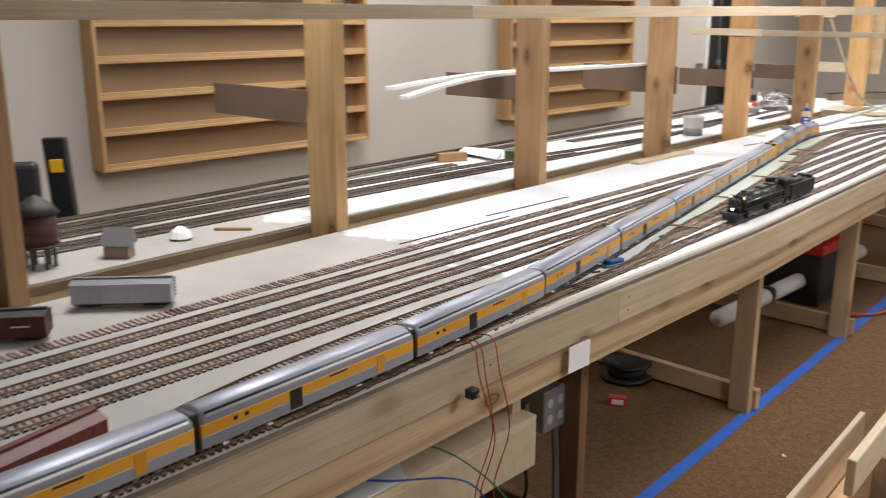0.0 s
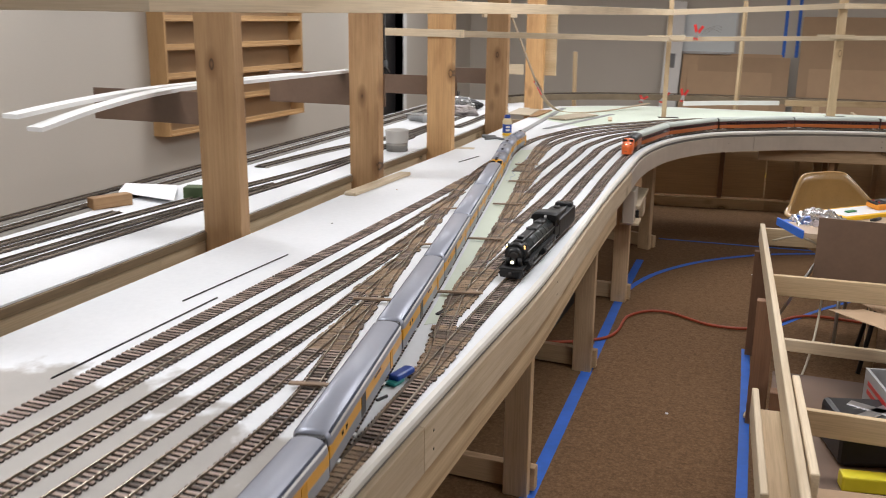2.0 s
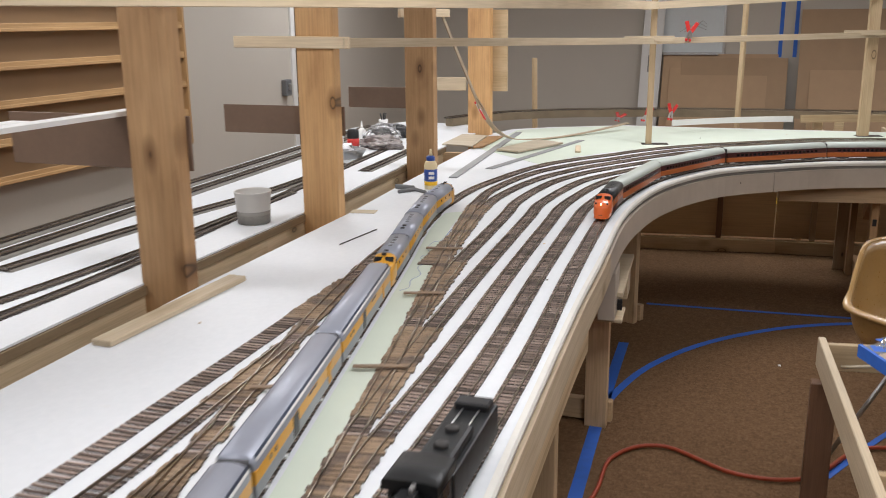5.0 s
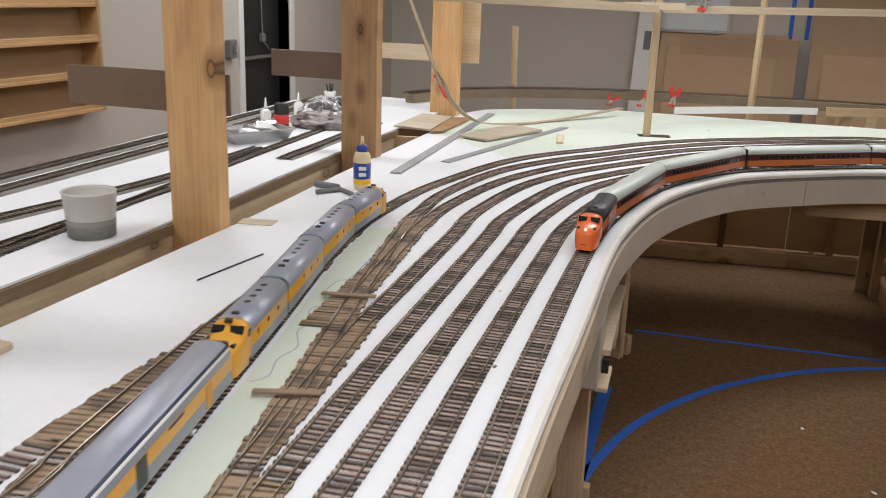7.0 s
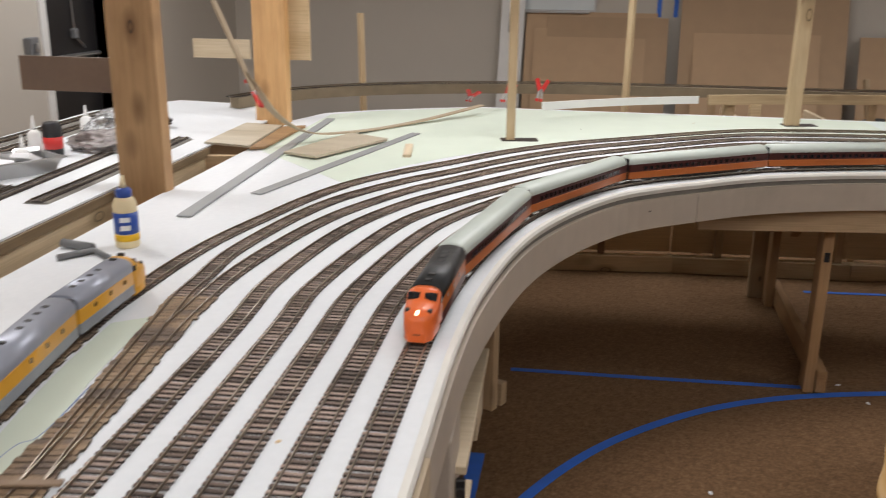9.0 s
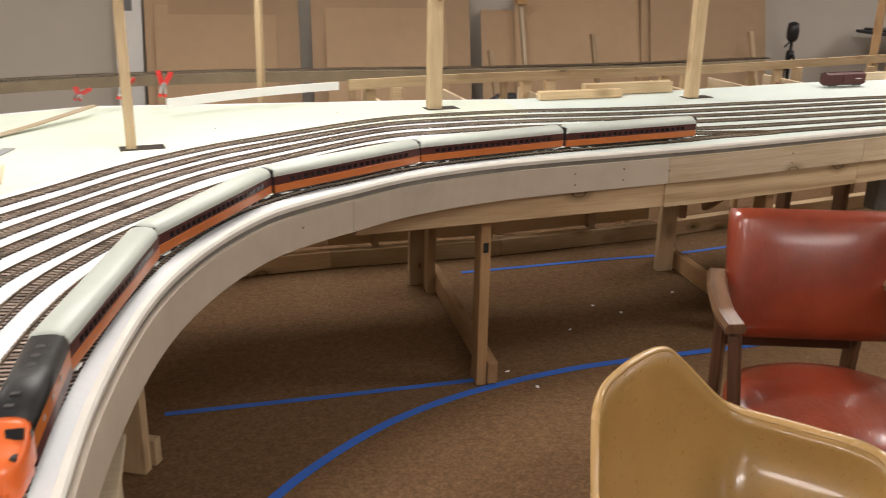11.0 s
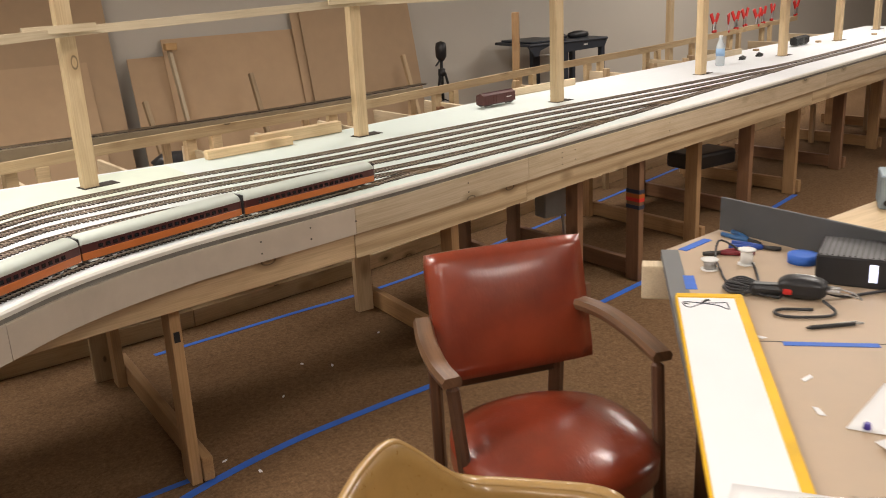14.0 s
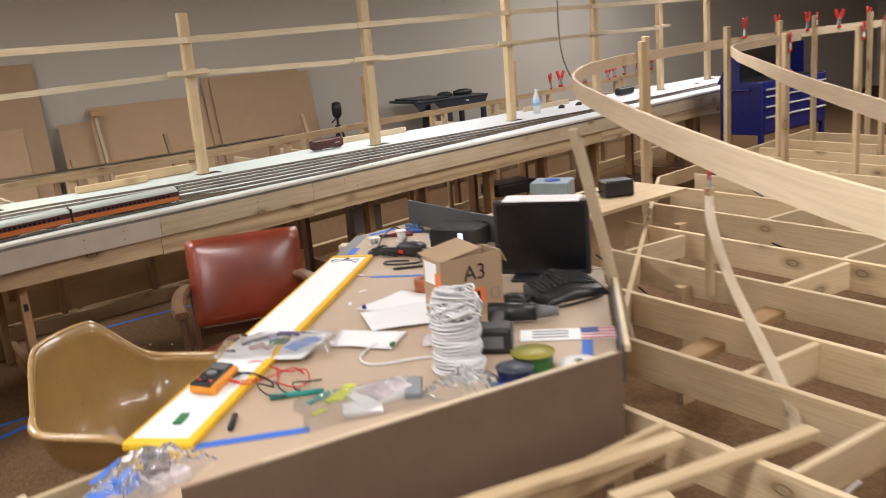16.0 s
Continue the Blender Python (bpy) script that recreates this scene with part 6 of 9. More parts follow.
can = thing("drink_can", pose(-2.0, 8.075, ZL), "black and red drink can", "can")
part("can_body", lathe([(0.026, 0), (0.033, 0.008), (0.033, 0.108), (0.027, 0.120), (0.026, 0.122)], BLACK, 24), can)
part("can_band", lathe([(0.0332, 0.03), (0.0332, 0.072)], REDPL, 24), can, "red label band")
for x, y, h in ((-2.11, 8.13, 0.115), (-1.97, 7.86, 0.10), (-2.15, 8.53, 0.10)):
    sq = thing("squeeze_bottle", pose(x, y, ZL), "white plastic squeeze bottle with a pointed nozzle", "bottle", "squeeze bottles")
    part("bottle_body", lathe([(0.022, 0), (0.024, 0.004), (0.024, h * 0.6), (0.010, h * 0.72)], WHITE, 20), sq)
    part("nozzle", lathe([(0.010, h * 0.72), (0.008, h * 0.78), (0.002, h * 1.15)], WHITE, 16), sq)
def lumpy(name, m, size, mat, label, category, seed=1, amp=0.35, detail=3):
    """A crumpled soft mass."""
    bm = bmesh.new()
    bmesh.ops.create_icosphere(bm, subdivisions=detail + 2, radius=1)
    for v in bm.verts:
        crease = abs(noise.noise(v.co * 5.3 + Vector((seed, seed * 2.0, 0)))) + 0.6 * abs(noise.noise(v.co * 11.0 + Vector((0, seed, 5))))
        d = -0.35 * crease + noise.noise(v.co * 1.7 + Vector((seed * 7.3, 0, 0))) + 0.5 * noise.noise(v.co * 4.1 + Vector((0, seed * 3.1, 0)))
        v.co *= 1 + amp * d
        v.co.z = max(v.co.z, -0.55) + 0.55
    me = from_bm(name, bm, mat, True)
    return solo(name, me, label, category, m @ Matrix.Diagonal((*size, 1)))
def clear_film(name, tint):
    """Thin crinkled plastic film: see-through with sharp glints."""
    m = plain(name, tint, 0.14, vary=0.06, scale=30, relief=0.5, coat=0.6)
    b = m.node_tree.nodes["Principled BSDF"]
    b.inputs["Transmission Weight"].default_value = 0.92
    b.inputs["IOR"].default_value = 1.12
    return m
CLEARBAG = clear_film("clear_plastic_bag", (0.92, 0.92, 0.92))
DARKBAG = plain("bag_of_parts", (0.30, 0.27, 0.26), 0.2, vary=0.5, scale=30, relief=0.6, coat=0.4)
lumpy("plastic_bag", pose(-1.90, 8.22, ZL), (0.13, 0.08, 0.05), DARKBAG, "crumpled clear bag of dark parts", "bag", 2)
lumpy("plastic_bag", pose(-1.97, 8.42, ZL), (0.11, 0.08, 0.075), CLEARBAG, "crumpled clear plastic bag", "bag", 5)
cup = thing("pen_cup", pose(-2.225, 9.05, ZL), "white cup holding black pens", "cup")
part("cup_wall", lathe([(0.026, 0), (0.032, 0.07), (0.030, 0.07), (0.024, 0.01)], WHITE, 20), cup)
for k in range(4):
    part("pen", tube([(0, 0, 0.02), (0.02 * math.cos(k * 1.7), 0.02 * math.sin(k * 1.7), 0.11)], 0.004, BLACK, 6), cup)
lumpy("dark_bag", pose(-2.02, 8.72, ZL), (0.13, 0.07, 0.05), BLACK, "black crumpled cloth on the side table", "cloth", 9)

# ---- things on the main table ----
gb = thing("glue_bottle", pose(-1.215, 7.165, Z), "cream wood-glue bottle with a blue cap and label", "bottle")
part("bottle_body", lathe([(0.026, 0), (0.0285, 0.004), (0.0285, 0.105), (0.024, 0.118), (0.017, 0.126)], CREAM, 28), gb)
part("label_band", lathe([(0.0288, 0.018), (0.0288, 0.034)], YELLOWPL, 28), gb, "yellow label stripe")
part("label_band", lathe([(0.0289, 0.036), (0.0289, 0.088)], BLUEPL, 28), gb, "dark blue label")
for k in range(2):
    part("label_bar", bx(-0.012, 0.012, -0.0295, -0.0287, 0.066 - 0.02 * k, 0.078 - 0.02 * k, WHITE), gb, "", pose(0, 0, 0, 0, 0, 25))
part("cap", lathe([(0.019, 0.124), (0.019, 0.140), (0.012, 0.146)], BLUEPL, 24), gb, "blue screw cap")
part("spout", lathe([(0.009, 0.146), (0.006, 0.158), (0.004, 0.174)], CREAM, 16), gb)
solo("hand_tool", tube([(-1.36, 7.12, Z + 0.011), (-1.27, 7.10, Z + 0.011)], 0.011, GREYBOX, 10), "grey-handled hand tool lying by the glue", "hand tool")
solo("hand_tool", tube([(-1.31, 7.02, Z + 0.008), (-1.26, 7.09, Z + 0.008), (-1.20, 7.05, Z + 0.006)], 0.008, GREYBOX, 8), "grey-handled pliers lying by the glue", "pliers")
SCRAP = wood("scrap_ply", (0.57, 0.50, 0.38), (0.46, 0.39, 0.28), grain=0.5, knots=False, stain=0.1)
GREYSTRIP = plain("grey_strip", (0.30, 0.31, 0.31), 0.5, vary=0.1)
board("grey_strip", (-1.205, 7.44, Z + 0.004), (-1.335, 9.19, Z + 0.004), 0.042, 0.006, GREYSTRIP, None, "long grey fibre strip lying on the table", "strip", "grey strips")
board("grey_strip", (-1.115, 7.735, Z + 0.003), (-0.875, 8.91, Z + 0.003), 0.042, 0.004, GREYSTRIP, None, "long grey fibre strip lying on the table", "strip", "grey strips")
sheet([(-1.245, 8.332), (-1.104, 8.272), (-0.942, 8.686), (-1.12, 8.788)], Z + 0.007, SCRAP, "plywood_piece", "square scrap of thin plywood lying on the table", "plywood", 0.009)
sheet([(-1.60, 8.43), (-1.405, 8.389), (-1.456, 8.879), (-1.625, 8.90)], ZL + 0.001, SCRAP, "plywood_piece", "scrap of thin plywood bridging the two tables", "plywood", 0.008)
sheet([(-1.40, 8.389), (-1.354, 8.419), (-1.367, 8.935), (-1.452, 8.879)], ZL - 0.006, FIR, "plywood_piece", "reddish plywood strip beside the square scrap", "plywood", 0.009)
board("wood_stick", (-0.84, 8.62, Z + 0.006), (-0.80, 8.40, Z + 0.006), 0.03, 0.012, POPLAR, None, "short flat wood stick on the table", "stick")
bend = spline([(-1.340, 8.245, 1.20), (-1.318, 8.27, 1.145), (-1.300, 8.36, 1.055), (-1.265, 8.48, 0.975), (-1.215, 8.62, 0.925), (-1.13, 8.81, Z + 0.014), (-1.03, 9.0, Z + 0.006), (-0.90, 9.2, Z + 0.014), (-0.78, 9.38, Z + 0.03), (-0.685, 9.52, Z + 0.045)], 0.03)
solo("bent_lath", sweep(bend, [(-0.017, -0.0025), (-0.017, 0.0025), (0.017, 0.0025), (0.017, -0.0025)], POPLAR_RUN), "thin lath bent down from a clamp onto the table", "lath")
board("wood_plank", (-1.272, 5.09, Z + 0.008), (-1.262, 5.66, Z + 0.008), 0.055, 0.015, POPLAR, None, "short pale plank lying at the table edge", "plank")
solo("tape_patch", bx(-0.05, 0.05, -0.03, 0.03, 0, 0.0012, plain("masking_tape", (0.55, 0.47, 0.33), 0.7)), "square of masking tape on the table", "tape", pose(-1.30, 6.63, Z + 0.0005, 0, 0, 10))
for a, b in (((-1.16, 6.12), (-1.13, 6.36)), ((-1.03, 3.63), (-1.02, 4.15)), ((-0.96, 3.1), (-0.965, 3.69))):
    solo("wire_rod", tube([(*a, Z + 0.002), (*b, Z + 0.002)], 0.002, DARK, 6), "thin dark rail rod lying on the table", "rod", None, "rods")
# wooden spacers across the ladders
SPACER = wood("spacer_wood", (0.30, 0.21, 0.135), (0.19, 0.125, 0.075), knots=False, stain=0.15)
for (xa, ya), (xb, yb) in (((-0.56, 4.545), (-0.45, 4.575)), ((-0.66, 5.13), (-0.55, 5.165)), ((-0.75, 5.65), (-0.645, 5.685)), ((-0.44, 3.94), (-0.32, 3.975)), ((-0.86, 6.13), (-0.745, 6.155)), ((-0.81, 4.965), (-0.73, 4.995)), ((-0.62, 3.80), (-0.52, 3.825)), ((-0.49, 3.245), (-0.40, 3.268)), ((-0.68, 4.405), (-0.61, 4.43))):
    board("spacer_strip", (xa, ya, Z + 0.011), (xb, yb, Z + 0.011), 0.014, 0.005, SPACER, None, "small brown wooden spacer strip across the ties", "spacer", "spacers", bev=0.001)
toy = thing("toy_shovel_car", pose(-0.295, 3.37, Z, 0, 0, 80), "small blue and green plastic toy", "toy")
part("toy_top", bx(-0.035, 0.03, -0.013, 0.013, 0.008, 0.022, BLUEPL, 0.005, 2), toy)
part("toy_base", bx(-0.05, -0.01, -0.014, 0.014, 0.002, 0.010, plain("teal_plastic", (0.02, 0.22, 0.2), 0.4), 0.003), toy)
clip = thing("alligator_clip", pose(-0.37, 3.81, Z, 0, 0, 75), "tiny black spring clip lying on the table", "clip")
for s in (-1, 1):
    part("clip_leg", bx(-0.03, 0.03, -0.003, 0.003, 0.001, 0.006, BLACK, 0.001), clip, "", pose(0, s * 0.006, 0, 0, 0, s * 9))
solo("black_peg", bx(-0.015, 0.015, -0.003, 0.003, 0, 0.005, BLACK, 0.001), "small black peg lying on the table", "peg", pose(-0.293, 3.264, Z, 0, 0, 70))
# pale green underlay between the diagonal tracks and at the curve
def ribbon(path, half, z, mat, name, label):
    l, r = offset(path, half), offset(path, -half)
    return solo(name, prism([tuple(p) for p in l[::3]] + [tuple(p) for p in r[::-3]], z, z + 0.0008, mat), label, "underlay")
ribbon(clip_path(offset(MAIN, -0.068), 1, 3.7, 6.74), 0.034, Z + 0.0003, FOAM, "underlay_strip", "pale green painted underlay strip between tracks")
ribbon(clip_path(offset(MAIN, 0.052), 1, 2.75, 5.3), 0.020, Z + 0.0003, FOAM, "underlay_strip", "pale green painted underlay strip beside the ladder ties")
curve_zone = [tuple(p) for p in offset(R1, 0.69)[::6] if p[1] > 7.9 and p[0] < 1.2]
sheet(curve_zone + [(1.1, 9.76), (0.6, 9.77), (-0.2, 9.75), (-0.75, 9.75), (-1.18, 9.52), (-1.38, 9.34), (-1.36, 8.4)], Z + 0.0002, FOAM, "underlay_sheet", "pale green painted underlay at the table corner", "underlay", 0.0006)
wbtl = thing("water_bottle", pose(5.35, 10.30, Z), "clear plastic water bottle with a pale blue label", "bottle")
part("bottle_body", lathe([(0.028, 0), (0.032, 0.006), (0.032, 0.14), (0.013, 0.185), (0.013, 0.20)], plain("clear_pet", (0.55, 0.60, 0.63), 0.1, vary=0.1, coat=0.5), 20), wbtl)
part("bottle_label", lathe([(0.0324, 0.07), (0.0324, 0.125)], plain("pale_blue_label", (0.30, 0.48, 0.72), 0.4), 20), wbtl)
part("bottle_cap", lathe([(0.0145, 0.20), (0.0145, 0.215)], WHITE, 16), wbtl)
for x, y in ((5.75, 10.42), (6.0, 10.46)):
    lumpy("small_part", pose(x, y, Z), (0.035, 0.02, 0.02), BLACK, "small dark model part on the tabletop", "model part", x)

yc = [(0.30 + 0.10 * math.cos(a) + 0.02 * math.cos(3 * a), 11.9 + 0.14 * math.sin(a), 0.012 + 0.004 * (k % 3)) for k, a in enumerate(np.linspace(0, 18.8, 90))]
solo("extension_cord", tube([(-0.35, 11.7, 0.012), (-0.1, 11.85, 0.012)] + yc, 0.007, plain("yellow_cord", (0.75, 0.60, 0.03), 0.5), 6), "coiled bright yellow extension cord on the carpet", "extension cord")

# pencilled line and small marks on the table
pen = spline([(-0.782, 5.698), (-0.766, 5.732), (-0.787, 5.801), (-0.78, 5.863), (-0.818, 5.938), (-0.81, 5.988), (-0.85, 6.05), (-0.835, 6.10), (-0.868, 6.16), (-0.876, 6.244), (-0.859, 6.278), (-0.879, 6.442)], 0.02)
solo("pencil_line", tube(lift(pen, Z + 0.0006), 0.0011, plain("blue_pencil", (0.22, 0.30, 0.50), 0.7), 5), "wavy blue pencil line on the tabletop", "pencil line")
for k, (x, y) in enumerate(((-0.61, 5.86), (-0.52, 6.33), (-0.42, 5.92), (-0.7, 4.9), (-0.93, 3.9), (-0.62, 3.6), (-1.1, 4.6), (-1.15, 5.3), (-1.0, 7.4), (-0.2, 9.2), (0.3, 9.5))):
    solo("table_crumb", lathe([(0.0035, 0), (0.003, 0.002), (0.0005, 0.0032)], plain("amber_glue", (0.55, 0.30, 0.03), 0.4) if k == 0 else (DARK, PINE, EDGEG)[k % 3], 7), "tiny crumb of debris on the tabletop", "crumb", pose(x, y, Z, 0, 0, 40 * k) @ Matrix.Diagonal((1.0 + 0.3 * (k % 3), 1, 1, 1)), "table crumbs")

# ---- hung on and under the table ----
bk = thing("fascia_bracket", pose(-0.318, 6.80, 0, 0, 0, 3.4), "pale wood blocks and ledge screwed under the fascia", "bracket")
part("ledge", bx(-0.085, 0.0, 0.0, 0.60, 0.582, 0.60, POPLAR, 0.002), bk)
part("lower_board", bx(-0.10, 0.004, -0.06, 0.10, 0.500, 0.514, POPLAR, 0.002), bk)
part("block", bx(-0.085, -0.022, -0.085, 0.085, 0.514, 0.70, PRIMED, 0.003), bk, "pale painted block")
part("block", bx(-0.05, -0.006, 0.34, 0.50, 0.47, 0.582, POPLAR, 0.002), bk)
part("bolt", cyl(0.009, 0.009, -0.022, 0.006, BLACK, 10, axis="y", centre=(-0.010, 0.0, 0.555)), bk)
part("bolt_plate", bx(-0.020, -0.001, -0.012, 0.0, 0.535, 0.578, BLACK, 0.002), bk)
for x, y, w in ((-0.31, 3.02, 0.10),):
    solo("paper_card", bx(0, 0.002, -w / 2, w / 2, 0, 0.076, PAPER), "square white card pinned below the fascia", "card", pose(-0.178, y, 0.688))
eb = thing("outlet_box", pose(-0.44, 3.10, 0.36), "grey steel outlet box with a socket and a cable", "outlet box")
part("box_body", bx(-0.05, 0.02, -0.10, 0.05, 0, 0.13, GREYBOX, 0.006), eb)
for z in (0.035, 0.085):
    part("socket", cyl(0.022, 0.022, 0.018, 0.026, plain("socket_grey", (0.33, 0.33, 0.33), 0.4), 18, axis="x", centre=(0, -0.06, z)), eb)
part("cover_plate", bx(0.018, 0.026, -0.005, 0.04, 0.01, 0.12, STEEL, 0.003), eb)
part("cable", tube(spline([(0, 0.0, 0.0), (0.02, 0.02, -0.16), (-0.03, 0.03, -0.3), (-0.1, 0.05, -0.35)], 0.02), 0.006, BLACK, 8), eb)
sb2 = thing("under_shelf", pose(-0.38, 2.45, 0), "pale wooden under-table shelf with wires hanging over it", "shelf")
part("shelf_board", bx(-0.5, 0.08, -0.5, 0.55, 0.50, 0.52, POPLAR, 0.002), sb2)
part("front_apron", bx(0.06, 0.08, -0.5, 0.55, 0.36, 0.50, POPLAR, 0.002), sb2)
part("end_apron", bx(-0.5, 0.06, 0.53, 0.55, 0.36, 0.50, POPLAR, 0.002), sb2)
for y in (-0.48, 0.52):
    part("hanger", bx(0.0, 0.03, y - 0.02, y + 0.02, 0.52, 0.80, POPLAR, 0.002), sb2)
sheet([(-0.62, 2.05), (-0.31, 2.02), (-0.31, 2.48), (-0.42, 2.55), (-0.64, 2.5)], 0.521, PAPER, "paper_sheet", "white sheets of paper on the under-table shelf", "paper", 0.004)
wires = thing("fascia_wires", pose(-0.155, 2.55, 0), "red and coloured wires hanging over the table edge", "wires")
for k, (dy, mat) in enumerate(((0.0, CABLE_R), (0.05, CABLE_R), (-0.02, CABLE_R))):
    part("wire", tube(spline([(-0.05, dy, Z + 0.004), (0.016, dy, Z + 0.012), (0.03, dy + 0.01, 0.82), (0.02 + 0.012 * k, dy + 0.05, 0.66), (0.01, dy + 0.02 * k, 0.50), (0.02, dy + 0.06, 0.36)], 0.02), 0.0016, mat, 6), wires)
part("wire", tube(spline([(-0.22, -0.1, 0.62), (-0.1, 0.02, 0.58), (0.0, 0.12, 0.46), (-0.02, 0.2, 0.3)], 0.02), 0.0025, GREENPL, 6), wires)
part("wire", tube(spline([(-0.3, -0.35, 0.58), (-0.15, -0.15, 0.55), (-0.05, 0.05, 0.50), (0.0, 0.15, 0.3)], 0.02), 0.0028, BLUEPL, 6), wires)
kn = thing("switch_knob", pose(-0.143, 2.53, 0.785), "small black toggle switch dangling on wires", "switch")
part("switch_body", bx(-0.01, 0.015, -0.014, 0.014, -0.012, 0.012, BLACK, 0.003), kn)
part("toggle", cyl(0.004, 0.003, 0.015, 0.03, STEEL, 10, axis="x"), kn)
reel = thing("cable_reel", pose(-0.90, 4.50, 0.0) @ Matrix.Scale(0.68, 4), "black plastic cable reel on the floor under the table", "cable reel")
part("reel_disc", lathe([(0.15, 0), (0.17, 0.02), (0.17, 0.035), (0.10, 0.04)], BLACK, 28), reel)
part("winding", lathe([(0.12, 0.038), (0.135, 0.07), (0.12, 0.11)], BLACK, 28), reel)
part("reel_disc", lathe([(0.10, 0.11), (0.165, 0.115), (0.165, 0.13), (0.05, 0.14), (0.01, 0.14)], BLACK, 28), reel)
pk = thing("small_packet", pose(-0.77, 4.22, 0, 0, 0, 30) @ Matrix.Scale(0.8, 4), "small red and white packet on the floor", "packet")
part("packet_body", bx(-0.045, 0.045, -0.025, 0.025, 0, 0.05, REDPL, 0.004), pk)
part("white_label", bx(-0.03, 0.03, -0.0262, -0.0255, 0.012, 0.04, WHITE), pk)
ob_ = thing("outlet_box", pose(-0.315, 3.13, 0.44), "grey metal outlet box with two sockets on the table leg", "outlet box")
part("box_body", bx(-0.045, 0.012, -0.09, 0.02, 0, 0.13, plain("galvanised_grey", (0.30, 0.30, 0.30), 0.45, 0.5, vary=0.1), 0.004), ob_)
for dy in (-0.062, -0.012):
    for dz in (0.04, 0.09):
        part("socket", cyl(0.014, 0.014, 0.012, 0.0145, plain("socket_grey", (0.42, 0.42, 0.40), 0.5), 14, axis="x", centre=(0, dy, dz)), ob_)
part("conduit", tube(spline([(-0.015, 0.0, 0.0), (-0.01, 0.01, -0.15), (0.0, 0.0, -0.30), (-0.02, 0.02, -0.44)], 0.02), 0.011, plain("flex_steel", (0.26, 0.26, 0.25), 0.4, 0.6), 10), ob_)
solo("power_cable", tube(spline([(-0.33, 2.95, 0.50), (-0.40, 2.85, 0.30), (-0.36, 2.95, 0.12), (-0.30, 3.05, 0.02)], 0.02), 0.005, BLACK, 6), "black power cord hanging by the table leg", "cord")
solo("drain_pipe", tube([(-0.8, 5.2, 0.14), (-0.75, 7.1, 0.14)], 0.045, WHITE, 16), "white plastic pipe lying under the table", "pipe")
solo("pipe_clamp", cyl(0.05, 0.05, -0.03, 0.03, BLACK, 16, axis="y", centre=(-0.79, 5.75, 0.14)), "black band round the white pipe", "pipe clamp")
rc = thing("red_crate", pose(-0.85, 6.45, 0), "red plastic crate under the table", "crate")
part("crate_body", bx(-0.2, 0.2, -0.3, 0.3, 0.3, 0.36, REDPL, 0.01), rc)
part("crate_rim", bx(-0.22, 0.22, -0.32, 0.32, 0.40, 0.43, REDPL, 0.01), rc)
part("crate_base", bx(-0.2, 0.2, -0.3, 0.3, 0.0, 0.30, BLACK, 0.01), rc)
for x, y, z in ((3.02, 9.42, 0.38),):
    jb = thing("electric_box", pose(x, y, z), "grey electrical junction box on a table leg with conduit", "electric box")
    part("box_body", bx(-0.10, 0.12, -0.05, 0.04, 0, 0.17, plain("galvanised_grey", (0.22, 0.225, 0.225), 0.45, 0.3), 0.005), jb)
    part("conduit", tube([(-0.05, 0, 0.17), (-0.05, 0, 0.42)], 0.02, GREYBOX, 10), jb)
    part("conduit", tube([(0.04, 0, 0.17), (0.04, 0, 0.42)], 0.02, GREYBOX, 10), jb)
    part("flex_conduit", tube(spline([(0.05, -0.01, 0.0), (0.06, -0.02, -0.15), (0.03, -0.03, -0.26), (-0.04, -0.02, -0.30)], 0.02), 0.01, STEEL, 8), jb)
for z, mat in ((0.44, REDPL), (0.485, NAVY), (0.40, NAVY), (0.46, ORANGE)):
    solo("tape_band", bx(-0.0205, 0.0205, -0.046, 0.046, z, z + 0.02, mat), "coloured tape band round a table leg", "tape band", pose(3.36, 9.16, 0, 0, 0, 0) @ Matrix.Rotation(math.atan2(0.98, -0.06) - math.pi / 2, 4, "Z"), "tape bands")

# ---- floor markings ----
def floor_tape(ctrl, width=0.025, z=0.0015):
    solo("floor_tape", sweep(lift(spline(ctrl, 0.05), z), [(-width, 0.0), (-width, 0.0012), (width, 0.0012), (width, 0.0)], TAPE), "blue masking tape line on the carpet", "floor tape", None, "floor tape", "structure")
floor_tape([(-0.20, 0.6), (-0.28, 3.6), (-0.315, 4.5), (-0.355, 5.5), (-0.385, 6.2), (-0.42, 7.0), (-0.445, 7.9)])
floor_tape([(-0.43, 6.95), (-0.39, 7.25), (-0.298, 7.58), (-0.14, 7.885), (0.06, 8.14), (0.35, 8.39), (0.68, 8.56), (1.1, 8.68), (1.5, 8.73), (1.95, 8.77), (2.4, 8.86), (2.9, 8.99), (3.75, 9.19), (5.5, 9.7)], 0.018)
floor_tape([(-0.41, 8.59), (0.15, 8.62), (0.76, 8.66)], 0.014)
floor_tape([(0.95, 9.84), (1.66, 9.91), (2.36, 9.98), (3.6, 10.3), (6.0, 11.0)], 0.014)
floor_tape([(0.40, 4.2), (0.382, 4.80), (0.354, 5.64), (0.325, 6.34)], 0.02)
floor_tape([(0.44, 6.72), (0.69, 7.17), (1.0, 7.6)], 0.012)
hose = spline([(-0.9, 5.9, 0.012), (-0.38, 6.19, 0.012), (-0.31, 6.62, 0.012), (-0.14, 6.77, 0.012), (0.13, 6.63, 0.012), (0.38, 6.68, 0.012), (0.62, 7.0, 0.012), (1.1, 7.0, 0.012), (1.6, 7.25, 0.012), (1.95, 7.85, 0.012), (2.1, 8.0, 0.012)], 0.03)
solo("air_hose", tube(hose, 0.008, CABLE_R, 8), "thin red-orange air hose snaking over the carpet", "hose")
rg = random.Random(5)
